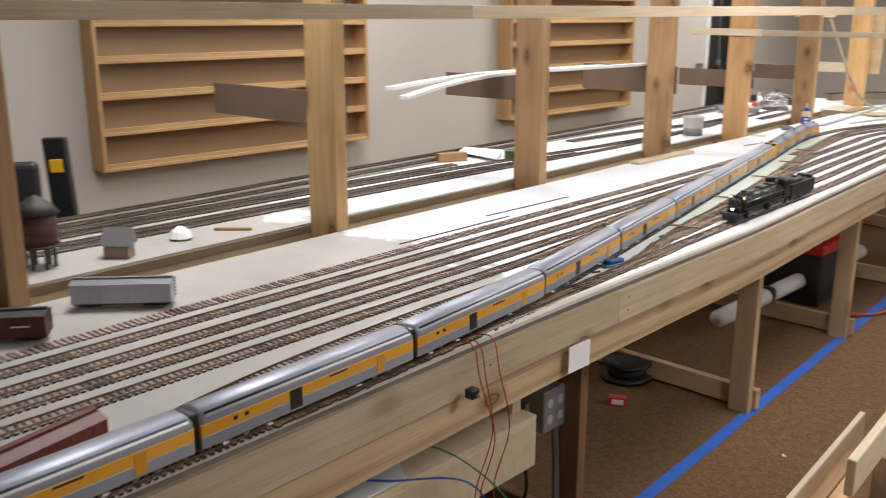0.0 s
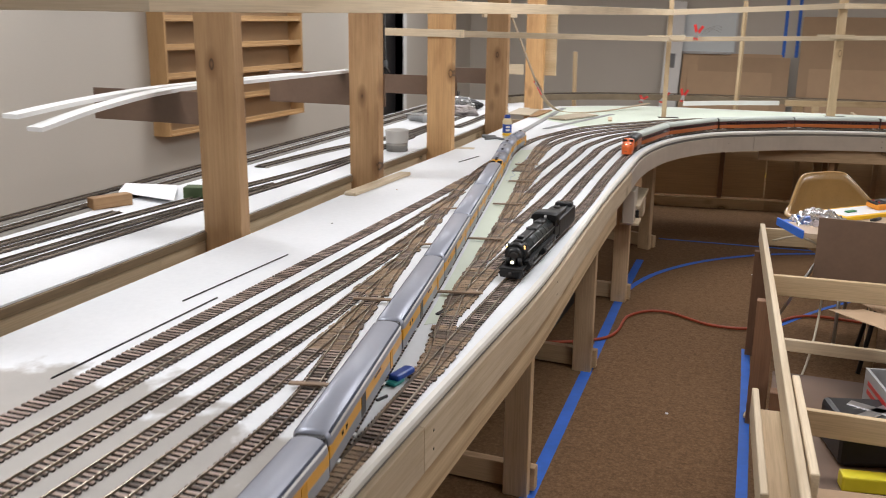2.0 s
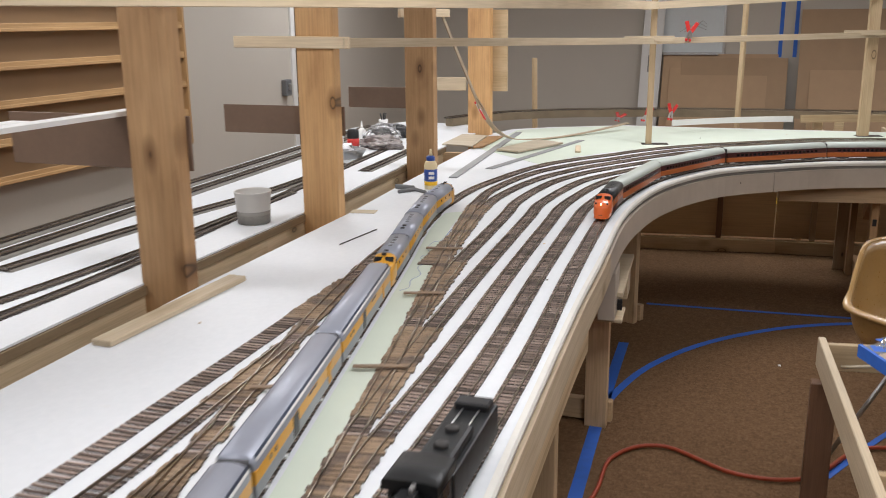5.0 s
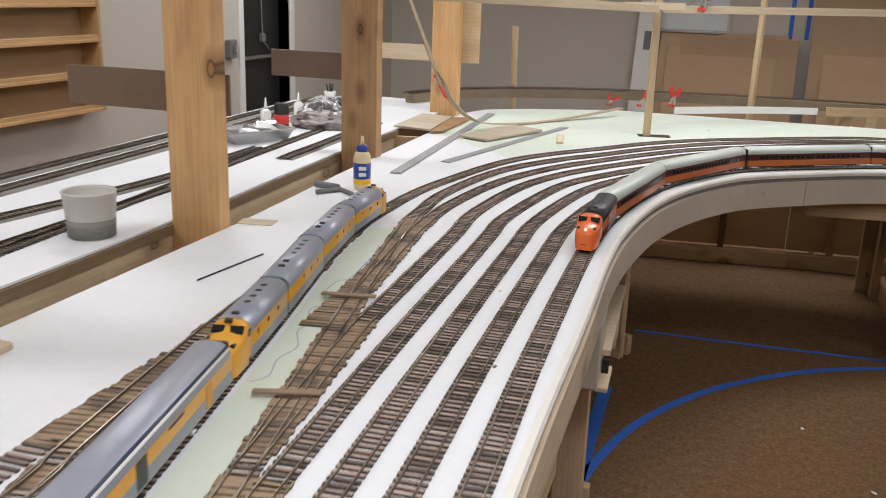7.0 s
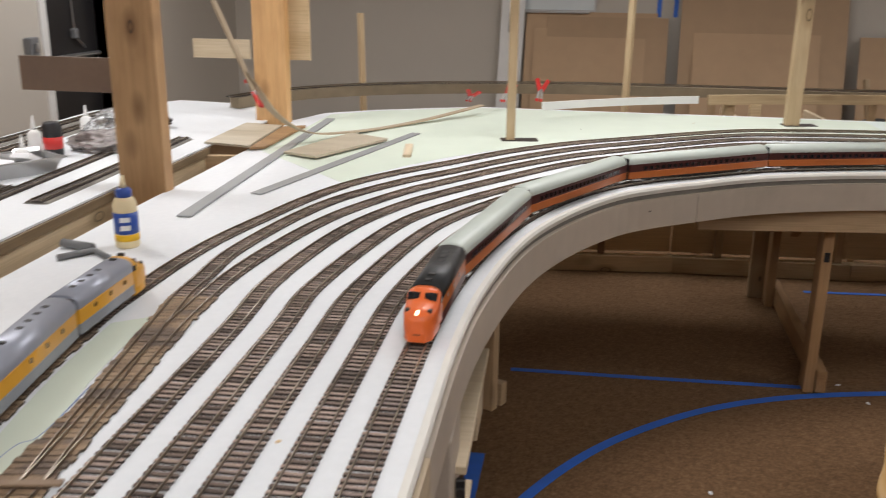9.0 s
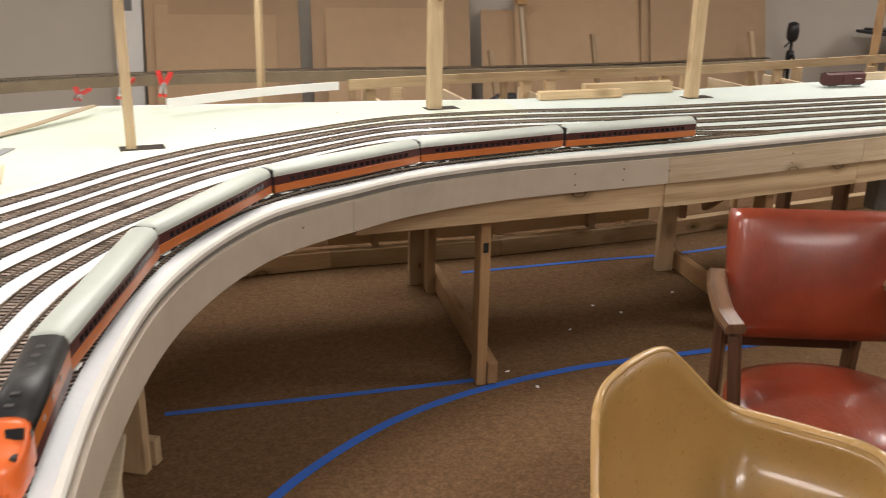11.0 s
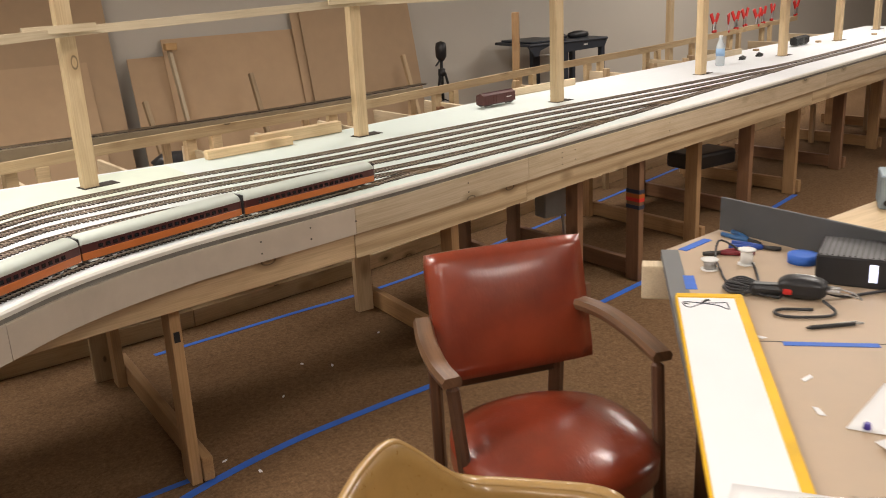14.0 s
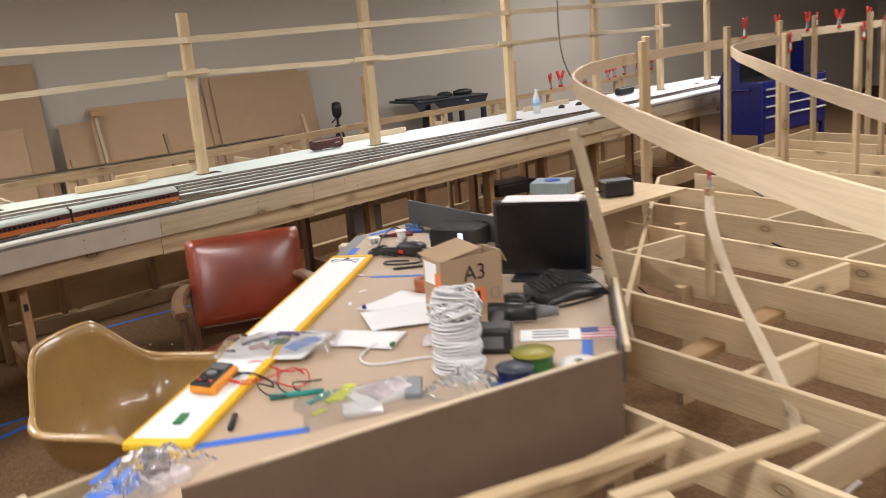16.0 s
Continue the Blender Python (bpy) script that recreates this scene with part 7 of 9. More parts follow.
for x, y in ((0.946, 8.558), (0.871, 8.706), (1.45, 9.3), (1.25, 9.05), (1.55, 9.2), (0.2, 4.6), (0.05, 5.4), (1.9, 9.4), (0.3, 7.8), (0.5, 7.4), (-0.05, 4.25), (1.1, 8.2)):
    solo("litter_scrap", prism([(0.016 * math.cos(a) * rg.uniform(0.5, 1), 0.008 * math.sin(a) * rg.uniform(0.5, 1)) for a in np.arange(0, 6.28, 1.05)], 0, 0.002, PAPER), "scrap of white litter on the carpet", "litter", pose(x, y, 0.003, 0, 0, rg.uniform(0, 180)), "litter")

# ---- chairs ----
def cushion(sx, sy, sz, puff, mat, name, n=10, power=4.0, share=0.25):
    """A padded slab, swelling towards its middle."""
    bm = bmesh.new()
    bmesh.ops.create_cube(bm, size=2)
    bmesh.ops.subdivide_edges(bm, edges=bm.edges[:], cuts=n, use_grid_fill=True)
    for v in bm.verts:
        x, y, z = v.co
        r = (abs(x) ** power + abs(y) ** power) ** (1 / power)
        m = max(abs(x), abs(y))
        k = m / r if r > 1e-6 else 1.0
        edge = max(0.0, 1 - max(abs(x), abs(y)) ** 6)
        v.co = (x * (share * k + 1 - share) * sx, y * (share * k + 1 - share) * sy, z * (sz * (0.55 + 0.45 * edge) + puff * (1 - x * x) * (1 - y * y)))
    return from_bm(name, bm, mat, True)
ang = math.degrees(math.atan2(7.897 - 8.031, 1.834 - 1.336))
ch = thing("red_armchair", pose(1.50, 7.72, 0, 0, 0, ang), "worn red leather armchair with dark wooden arms", "armchair")
part("seat", cushion(0.285, 0.275, 0.05, 0.04, LEATHER, "seat", 14, 2.3, 0.95), ch, "domed red leather seat", pose(0, -0.135, 0.345, 3, 0, 0))
part("backrest", cushion(0.258, 0.198, 0.028, 0.012, LEATHER, "backrest", 10, 9.0), ch, "upright red leather back panel", pose(0.03, 0.235, 0.642, 75, 0, 0))
for s in (-1, 1):
    part("rear_leg", board_mesh(0.63, 0.035, 0.045, WALNUT, 0.006), ch, "", along((s * 0.20, 0.30, 0.0), (s * 0.215, 0.275, 0.63)))
    part("front_leg", board_mesh(0.60, 0.033, 0.038, WALNUT, 0.010), ch, "", along((s * 0.25, -0.26 - 0.05 * s, 0.0), (s * 0.288, -0.165 - 0.04 * s, 0.60)))
    armc = spline([(s * 0.245, 0.27, 0.625), (s * 0.285, 0.10, 0.632), (s * 0.30, -0.05, 0.622), (s * 0.292, -0.185 - 0.04 * s, 0.612)], 0.02)
    part("armrest", sweep(armc, [(-0.026, -0.016), (-0.030, 0.0), (-0.022, 0.014), (0.022, 0.014), (0.030, 0.0), (0.026, -0.016)], wood("arm_wood", (0.24, 0.13, 0.07), (0.08, 0.04, 0.022), rough=0.3, knots=False, run=True), "armrest"), ch, "curved dark wooden arm")
part("seat_rail", bx(-0.19, 0.19, -0.31, 0.05, 0.265, 0.315, WALNUT, 0.006), ch)
part("back_rail", bx(-0.20, 0.20, 0.27, 0.30, 0.38, 0.42, WALNUT, 0.005), ch)

def shell_chair(m):
    """A moulded armshell: flat-topped back, flanks falling to level arms, rolled flange all round."""
    c = thing("shell_chair", m, "tan moulded fibreglass shell armchair beside the desk", "shell chair")
    half = [(0.0, 0.018, 0.808), (0.085, 0.012, 0.807), (0.135, 0.0, 0.800), (0.165, -0.012, 0.778), (0.205, -0.036, 0.732), (0.245, -0.062, 0.682), (0.280, -0.088, 0.642), (0.302, -0.118, 0.624), (0.312, -0.16, 0.621), (0.317, -0.25, 0.623), (0.317, -0.34, 0.625), (0.308, -0.395, 0.615), (0.285, -0.43, 0.57), (0.255, -0.455, 0.50), (0.215, -0.475, 0.45), (0.15, -0.487, 0.432), (0.0, -0.492, 0.428)]
    loop = half + [(-x, y, z) for x, y, z in half[-2:0:-1]]
    rim = resample(np.array(spline(loop + loop[:1], 0.01)), 0.014)[:-1]
    hub = np.array([0.0, -0.24, 0.405])
    out = rim - hub
    out[:, 2] = 0
    out /= np.linalg.norm(out, axis=1)[:, None]
    arm_w = np.clip((0.66 - rim[:, 2]) / 0.03, 0, 1) * np.clip((rim[:, 2] - 0.54) / 0.05, 0, 1)
    flange = 0.017 + 0.016 * arm_w - 0.008 * (rim[:, 2] < 0.5)
    up = np.array([0, 0, 1.0])
    rings = []
    for s in np.linspace(0.06, 1.0, 17):
        a = math.sin(s * math.pi / 2) ** 0.85
        b = (1 - math.cos(s * math.pi / 2)) ** 1.15
        ring = hub + (rim - hub) * np.array([a, a, b])
        rings.append(ring)
    inner = len(rings)
    for f, dz in ((0.10, 0.005), (0.35, 0.009), (0.75, 0.008), (1.0, 0.001), (1.02, -0.008)):
        rings.append(rim + out * (flange * f)[:, None] + up * dz)
    n = len(rim)
    verts = [tuple(p) for r in rings for p in r] + [tuple(hub)]
    face = lambda j: [(j * n + i, j * n + (i + 1) % n, (j + 1) * n + (i + 1) % n, (j + 1) * n + i) for i in range(n)]
    bowl = [q for j in range(inner - 1) for q in face(j)] + [(len(verts) - 1, (i + 1) % n, i) for i in range(n)]
    roll = [q for j in range(inner - 1, len(rings) - 1) for q in face(j)]
    sh = part("shell", mesh_of("shell", verts, bowl, TAN, True), c, "one-piece tan shell")
    sh.modifiers.new("thick", "SOLIDIFY").thickness = 0.005
    ri = part("rim", mesh_of("rim", verts, roll, TANEDGE, True), c, "rolled glossy rim")
    ri.modifiers.new("thick", "SOLIDIFY").thickness = 0.004
    for sx in (-1, 1):
        for sy in (-1, 1):
            part("leg", tube([(sx * 0.10, -0.24 + sy * 0.08, 0.40), (sx * 0.24, -0.24 + sy * 0.22, 0.0)], 0.009, STEEL, 10), c)
shell_chair(pose(0.632, 7.092, 0, 0, 0, 40))

# ---- workbench desk on the unfinished peninsula ----
DZ = 0.755
desk = thing("work_desk", Matrix(), "tan hardboard work desk strewn with tools and papers", "desk")
DESK = [(0.42, 5.98), (0.52, 5.76), (1.70, 5.68), (2.42, 6.48), (2.42, 7.82), (2.10, 7.78)]
part("desk_top", prism(DESK, DZ - 0.02, DZ, DESKTOP), desk)
part("grey_edge", sweep([(0.415, 5.985, DZ - 0.012), (2.095, 7.785, DZ - 0.012)], [(-0.05, -0.014), (-0.05, 0.0135), (0.004, 0.0135), (0.004, -0.014)][::-1], GREYBOX), desk, "grey painted desk edge")
part("front_panel", bx(0, 1.13, -0.004, 0.004, -0.20, 0.075, MASONITE, 0.001), desk, "brown hardboard front panel", along((0.57, 5.750, DZ), (1.70, 5.668, DZ)))
part("panel_cap", board_mesh(0.95, 0.020, 0.020, POPLAR), desk, "", along((0.74, 5.752, DZ + 0.063), (1.69, 5.683, DZ + 0.063)))
part("side_panel", bx(0, 1.06, -0.004, 0.004, -0.02, 0.085, SLATEGREY, 0.001), desk, "grey side board", along((1.712, 5.678, DZ), (2.43, 6.47, DZ)))
part("side_cap", board_mesh(1.07, 0.016, 0.022, POPLAR), desk, "", along((1.722, 5.673, DZ + 0.075), (2.44, 6.465, DZ + 0.075)))
part("rear_panel", bx(0, 0.70, -0.006, 0.006, -0.02, 0.115, SLATEGREY, 0.002), desk, "upright grey board at the desk's end", along((2.425, 7.12, DZ), (2.415, 7.82, DZ)))
part("desk_leg", bx(1.86, 1.92, 7.36, 7.42, 0, DZ - 0.02, WALNUT, 0.004), desk)
part("desk_leg", bx(0.86, 0.91, 6.3, 6.35, 0, DZ - 0.02, STUD, 0.004), desk)
part("desk_block", bx(-0.03, 0.03, -0.05, 0.05, DZ - 0.13, DZ - 0.02, POPLAR, 0.003), desk, "", pose(2.03, 7.74, 0, 0, 0, 45))

# white foam board with yellow tape edges
part("sheet_seam", sweep([(1.69, 7.162, DZ + 0.0006), (2.42, 6.46, DZ + 0.0006)], [(-0.0015, -0.0004), (-0.0015, 0.0004), (0.0015, 0.0004), (0.0015, -0.0004)], DARK), desk, "thin dark seam between two desk sheets")
fb = thing("foam_board", along((0.60, 6.15, DZ + 0.003), (1.82, 7.41, DZ + 0.003)), "long white board bound with yellow tape", "foam board")
part("board_face", bx(0.0, 1.755, -0.105, 0.045, 0, 0.014, plain("foam_board_white", (0.88, 0.89, 0.91), 0.6, vary=0.02, scale=8), 0.002), fb)
part("yellow_tape", bx(-0.004, 1.76, -0.127, -0.103, -0.001, 0.016, YELLOWPL, 0.002), fb)
part("yellow_tape", bx(1.735, 1.765, -0.125, 0.047, -0.001, 0.0165, YELLOWPL, 0.002), fb)
part("yellow_tape", bx(-0.008, 0.03, -0.125, 0.047, -0.001, 0.0165, YELLOWPL, 0.002), fb)
part("yellow_tape", bx(0, 1.75, 0.044, 0.050, -0.001, 0.016, YELLOWPL, 0.001), fb)
part("ink_doodle", tube(spline([(1.70, -0.08, 0.0145), (1.69, -0.02, 0.0145), (1.66, 0.02, 0.0145), (1.70, 0.03, 0.0145), (1.68, -0.05, 0.0145), (1.65, -0.08, 0.0145), (1.70, -0.08, 0.0145)], 0.01), 0.0015, NAVY, 5), fb)

def strip_tape(a, b, w=0.022, z=DZ):
    board("tape_strip", (*a, z + 0.0012), (*b, z + 0.0012), w, 0.0012, TAPE, None, "strip of blue tape on the desk", "tape", "desk tape", bev=0.0)
strip_tape((1.759, 7.079), (1.918, 6.93))
strip_tape((2.138, 7.74), (2.29, 7.765), 0.03)
strip_tape((1.885, 7.475), (1.965, 7.56), 0.032)
strip_tape((0.44, 5.99), (0.62, 6.02), 0.045)
strip_tape((0.47, 6.05), (0.56, 6.13), 0.045)
strip_tape((0.70, 6.08), (0.95, 5.97), 0.03)
board("tape_strip", (0.410, 5.988, DZ - 0.006), (0.513, 5.752, DZ - 0.006), 0.010, 0.034, TAPE, None, "blue tape wrapped over the desk edge", "tape", "desk tape", bev=0.0)
strip_tape((1.745, 5.85), (1.835, 5.945), 0.03)

bx3 = thing("cardboard_box", pose(1.745, 6.425, DZ, 0, 0, -4), "open brown cardboard box marked in black pen", "box")
BW, BD, BH = 0.115, 0.056, 0.205
for x0, x1, y0, y1, z in ((-BW, BW, -BD, -BD + 0.004, BH), (-BW, BW, BD - 0.004, BD, BH), (-BW, -BW + 0.004, -BD + 0.004, BD - 0.004, BH), (BW - 0.004, BW, -BD + 0.004, BD - 0.004, BH), (-BW + 0.004, BW - 0.004, -BD + 0.004, BD - 0.004, 0.004)):
    part("carton_panel", bx(x0, x1, y0, y1, 0, z, KRAFT), bx3)
part("flap", bx(0, 0.155, -BD + 0.002, BD + 0.03, -0.0015, 0.0015, KRAFT), bx3, "raised lid flap", pose(-BW + 0.001, 0, BH, 4, -9, 0))
part("flap", bx(0, 0.05, -BD + 0.004, BD - 0.004, -0.0015, 0.0015, KRAFT), bx3, "flap hanging out", pose(BW - 0.001, 0, BH, 0, 62, 0))
STICKER = plain("orange_sticker", (0.85, 0.22, 0.08), 0.5)
part("white_sticker", bx(-BW - 0.0012, -BW + 0.0005, -0.03, 0.045, 0.125, 0.195, PAPER), bx3, "white printed sticker")
part("orange_sticker", bx(-BW - 0.0016, -BW + 0.0005, -0.052, -0.02, 0.115, 0.165, STICKER), bx3, "orange sticker")
part("orange_sticker", bx(-0.04, 0.045, -BD - 0.0014, -BD + 0.0005, 0.045, 0.095, STICKER), bx3, "orange printed label")
for x in (-0.022, 0.0, 0.022):
    part("label_mark", bx(x - 0.007, x + 0.004, -BD - 0.002, -BD - 0.001, 0.055, 0.085, BLACK), bx3)
part("hand_hole", bx(-0.095, -0.07, -BD - 0.0012, -BD + 0.0005, 0.075, 0.085, DARK), bx3)
part("printed_mark", join_boxes("mark", [(0.068, 0.070, -BD - 0.0012, -BD, 0.05, 0.085), (0.098, 0.10, -BD - 0.0012, -BD, 0.05, 0.085), (0.070, 0.098, -BD - 0.0012, -BD, 0.083, 0.085), (0.070, 0.098, -BD - 0.0012, -BD, 0.05, 0.052)], GREYBOX), bx3)
txt = bpy.data.curves.new("pen_mark", "FONT")
txt.body, txt.size, txt.extrude = "A3", 0.072, 0.0004
txt.align_x = "CENTER"
txt.materials.append(BLACK)
tob = new("pen_mark", txt)
tob.parent = bx3
tob.matrix_basis = pose(0.01, -BD - 0.0012, 0.125, 90, 0, 0)

def wire_spool(x, y):
    """Grey cable: tidy turns below, a slack tangle slumped over the top."""
    w = thing("wire_spool", pose(x, y, DZ), "tall coil of tangled grey cable standing on the desk", "cable spool")
    rg = random.Random(4)
    part("core", lathe([(0.050, 0.0), (0.052, 0.004), (0.050, 0.12), (0.046, 0.20), (0.02, 0.215)], plain("cable_core", (0.33, 0.33, 0.34), 0.6), 22), w, "shaded inner turns")
    turns, pts = 18, []
    for k in range(turns * 20):
        a = k / 20 * 2 * math.pi
        r = 0.064 + 0.0035 * math.sin(k * 0.37) + rg.uniform(-0.001, 0.001) + (0.006 if k < 40 else 0.0)
        pts.append((r * math.cos(a), r * math.sin(a), 0.005 + 0.150 * k / (turns * 20) + 0.003 * math.sin(a + k * 0.05)))
    part("coil", tube(pts, 0.0042, WIREG, 6), w, "evenly wound lower turns")
    for j in range(26):
        f = j / 25
        tilt = Matrix.Rotation(rg.uniform(-0.55, 0.55), 3, "X") @ Matrix.Rotation(rg.uniform(-0.55, 0.55), 3, "Y")
        r = 0.066 - 0.022 * max(0.0, f - 0.35) + rg.uniform(-0.006, 0.006)
        p1, p2 = rg.uniform(0, 6.28), rg.uniform(0, 6.28)
        a0 = rg.uniform(0, 6.28)
        ring = [tuple(tilt @ Vector((r * (1 + 0.09 * math.sin(2 * a + p1)) * math.cos(a), r * (1 + 0.09 * math.sin(3 * a + p2)) * math.sin(a), 0.010 * math.sin(2 * a + p2))) + Vector((0, 0, 0.155 + 0.065 * f))) for a in np.linspace(a0, a0 + 6.1, 26)]
        part("loose_loop", tube(ring, 0.0036, WIREG, 6), w)
wire_spool(1.435, 6.03)
solo("loose_cable", tube(spline([(1.50, 6.10, DZ + 0.006), (1.40, 6.17, DZ + 0.006), (1.28, 6.22, DZ + 0.006), (1.27, 6.29, DZ + 0.006), (1.33, 6.35, DZ + 0.006), (1.37, 6.36, DZ + 0.010)], 0.015), 0.0036, WIREG, 6), "pale cable end curving over the desk", "cable")
solo("copper_reel", lathe([(0.033, 0), (0.036, 0.003), (0.036, 0.05), (0.033, 0.053), (0.015, 0.053), (0.014, 0.045)], COPPER, 26), "reel of copper wire", "wire reel", pose(1.79, 6.74, DZ))
def rumpled(outline, z, mat, label, seed=0, name="paper_sheet"):
    """A loose sheet lying not quite flat."""
    c = np.mean(outline, axis=0)
    bm = bmesh.new()
    n = 9
    o = np.array(outline)
    grid = [[None] * (n + 1) for _ in range(n + 1)]
    for i in range(n + 1):
        for j in range(n + 1):
            s, t = i / n, j / n
            p = (1 - s) * (1 - t) * o[0] + s * (1 - t) * o[1] + s * t * o[2] + (1 - s) * t * o[3]
            h = 0.004 + 0.006 * noise.noise(Vector((p[0] * 9 + seed, p[1] * 9, seed)))
            grid[i][j] = bm.verts.new((p[0], p[1], z + max(0.0005, h)))
    for i in range(n):
        for j in range(n):
            bm.faces.new((grid[i][j], grid[i + 1][j], grid[i + 1][j + 1], grid[i][j + 1]))
    ob = solo(name, from_bm("sheet", bm, mat, True), label, "paper", None, "loose papers")
    ob.modifiers.new("thick", "SOLIDIFY").thickness = 0.0006
    return ob
rumpled([(1.505, 6.746), (1.62, 6.52), (1.83, 6.60), (1.732, 6.805)], DZ + 0.002, PAPER, "loose white sheet of paper on the desk", 1)
rumpled([(1.486, 6.675), (1.421, 6.481), (1.632, 6.387), (1.735, 6.60)], DZ + 0.006, PAPER, "loose white sheet lying across another", 2)
rumpled([(1.257, 6.467), (1.38, 6.298), (1.50, 6.40), (1.358, 6.563)], DZ + 0.004, PAPER, "loose white sheet of paper beside a leaflet", 3)
solo("blue_cap", cyl(0.008, 0.006, 0, 0.012, plain("indigo_plastic", (0.05, 0.03, 0.30), 0.35), 12), "small indigo bottle cap on a sheet of paper", "cap", pose(1.525, 6.715, DZ + 0.008))
solo("green_clip", bx(-0.012, 0.012, -0.006, 0.006, 0, 0.012, GREENPL, 0.003), "small green clip on a sheet of paper", "clip", pose(1.395, 6.315, DZ + 0.008, 0, 0, 40))
rumpled([(1.46, 6.25), (1.62, 6.15), (1.68, 6.24), (1.52, 6.34)], DZ + 0.003, plain("printed_leaflet", (0.62, 0.55, 0.58), 0.4, vary=0.4, scale=60), "glossy printed leaflet on the desk", 4, "leaflet")
rumpled([(0.945, 6.599), (1.131, 6.389), (1.311, 6.525), (1.155, 6.736)], DZ + 0.014, PAPER, "white sheet of paper under a bag of parts", 5)
SKYCARD, PURPLE, LILAC = plain("sky_blue_card", (0.22, 0.34, 0.72), 0.35), plain("purple_plastic", (0.05, 0.035, 0.14), 0.4), plain("lilac_slip", (0.46, 0.42, 0.62), 0.4)
SLATE, PINKISH = plain("slate_plastic", (0.12, 0.13, 0.16), 0.3), plain("pale_pink_part", (0.55, 0.38, 0.36), 0.4)
pouch = thing("parts_bag", pose(1.13, 6.56, DZ + 0.022, 0, 0, -36), "clear plastic bag filled with small electrical parts", "bag")
for mat, w, d, h, x, y, a in ((GREENPL, 0.030, 0.020, 0.006, 0.01, 0.0, 12), (SLATE, 0.034, 0.008, 0.009, -0.075, 0.012, 40), (SLATE, 0.028, 0.006, 0.008, -0.055, 0.03, 35), (SKYCARD, 0.050, 0.026, 0.005, 0.085, -0.030, 52), (SKYCARD, 0.045, 0.014, 0.008, 0.10, -0.020, 52), (PURPLE, 0.026, 0.012, 0.016, 0.02, 0.055, -14), (PURPLE, 0.014, 0.010, 0.013, 0.05, 0.048, 25), (PINKISH, 0.024, 0.012, 0.006, -0.05, -0.035, 20), (PINKISH, 0.016, 0.01, 0.008, -0.01, -0.045, 50), (PAPER, 0.03, 0.02, 0.004, -0.10, 0.05, 15), (BLACK, 0.012, 0.006, 0.010, -0.13, 0.04, 45), (BLACK, 0.010, 0.005, 0.010, -0.115, 0.075, 10), (BLACK, 0.02, 0.004, 0.006, -0.13, -0.055, -4), (GREYBOX, 0.03, 0.004, 0.006, 0.09, 0.06, -25), (SLATE, 0.012, 0.010, 0.010, 0.03, -0.01, 70), (LILAC, 0.03, 0.022, 0.003, -0.03, 0.045, 8)):
    part("bag_content", bx(-w, w, -d, d, 0, h, mat, 0.0015), pouch, "", pose(x, y, 0.002, 0, 0, a))
for k in range(5):
    part("circuit_chip", bx(-0.004, 0.004, -0.0025, 0.0025, 0.006, 0.0095, BLACK), pouch, "", pose(-0.008 + 0.010 * k, 0.004 * math.sin(k * 2.0), 0.002, 0, 0, 12))
film = bmesh.new()
bmesh.ops.create_grid(film, x_segments=34, y_segments=24, size=1.0)
for v in film.verts:
    e = max(abs(v.co.x), abs(v.co.y))
    h = 0.016 * (1 - e ** 4) + 0.008 * noise.noise(v.co * 4.0) + 0.005 * abs(noise.noise(v.co * 11.0))
    v.co = Vector((v.co.x * 0.175, v.co.y * 0.10, max(0.001, h)))
part("bag_film", from_bm("bag_film", film, CLEARBAG, True), pouch, "crinkled clear film")
dm = thing("multimeter", pose(0.872, 6.392, DZ + 0.020, 8, 0, 46), "black and yellow digital multimeter with red sockets", "multimeter")
part("meter_case", bx(-0.082, 0.082, -0.038, 0.038, 0, 0.026, plain("meter_amber", (0.80, 0.30, 0.02), 0.45), 0.008, 2), dm, "amber rubber case")
part("meter_face", bx(-0.080, 0.080, -0.022, 0.0365, 0.020, 0.030, BLACK, 0.003), dm, "black front")
part("meter_screen", bx(0.028, 0.066, -0.016, 0.026, 0.0295, 0.0312, plain("lcd_grey", (0.16, 0.18, 0.17), 0.15)), dm)
part("dial", cyl(0.015, 0.013, 0.030, 0.037, GREYBOX, 20, centre=(-0.008, 0.006, 0)), dm)
for k, y in enumerate((-0.012, 0.004, 0.020)):
    part("probe_socket", cyl(0.005, 0.005, 0.030, 0.034, (REDPL, BLACK, REDPL)[k], 10, centre=(-0.056, y, 0)), dm)
rg = random.Random(21)
def loose_wire(x, y, mat, seed, spread=0.14, r=0.0028, n=9, name="test_lead", label="loose test lead curling over the desk"):
    rr = random.Random(seed)
    p, pts = np.array([x, y]), []
    a = rr.uniform(0, 6.28)
    for k in range(n):
        a += rr.uniform(-1.3, 1.3)
        p = p + np.array([math.cos(a), math.sin(a)]) * spread / n * 2.2
        pts.append((p[0], p[1], DZ + 0.006 + rr.uniform(0, 0.014)))
    solo(name, tube(spline(pts, 0.012), r, mat, 6), label, "wire", None, "loose wires")
def lead(plan, mat, label, r=0.0024):
    pts = [(x, y, DZ + 0.006 + 0.006 * (k % 3) + (0.016 if x + y < 7.36 and x < 0.98 else 0.0)) for k, (x, y) in enumerate(plan)]
    solo("test_lead", tube(spline(pts, 0.012), r, mat, 6), label, "wire", None, "test leads")
lead([(0.90, 6.44), (0.97, 6.47), (1.03, 6.478), (1.06, 6.40), (1.075, 6.34), (1.105, 6.305), (1.085, 6.25), (1.034, 6.22), (1.005, 6.27), (1.03, 6.33), (1.06, 6.40)], REDPL, "red test lead looping over the desk")
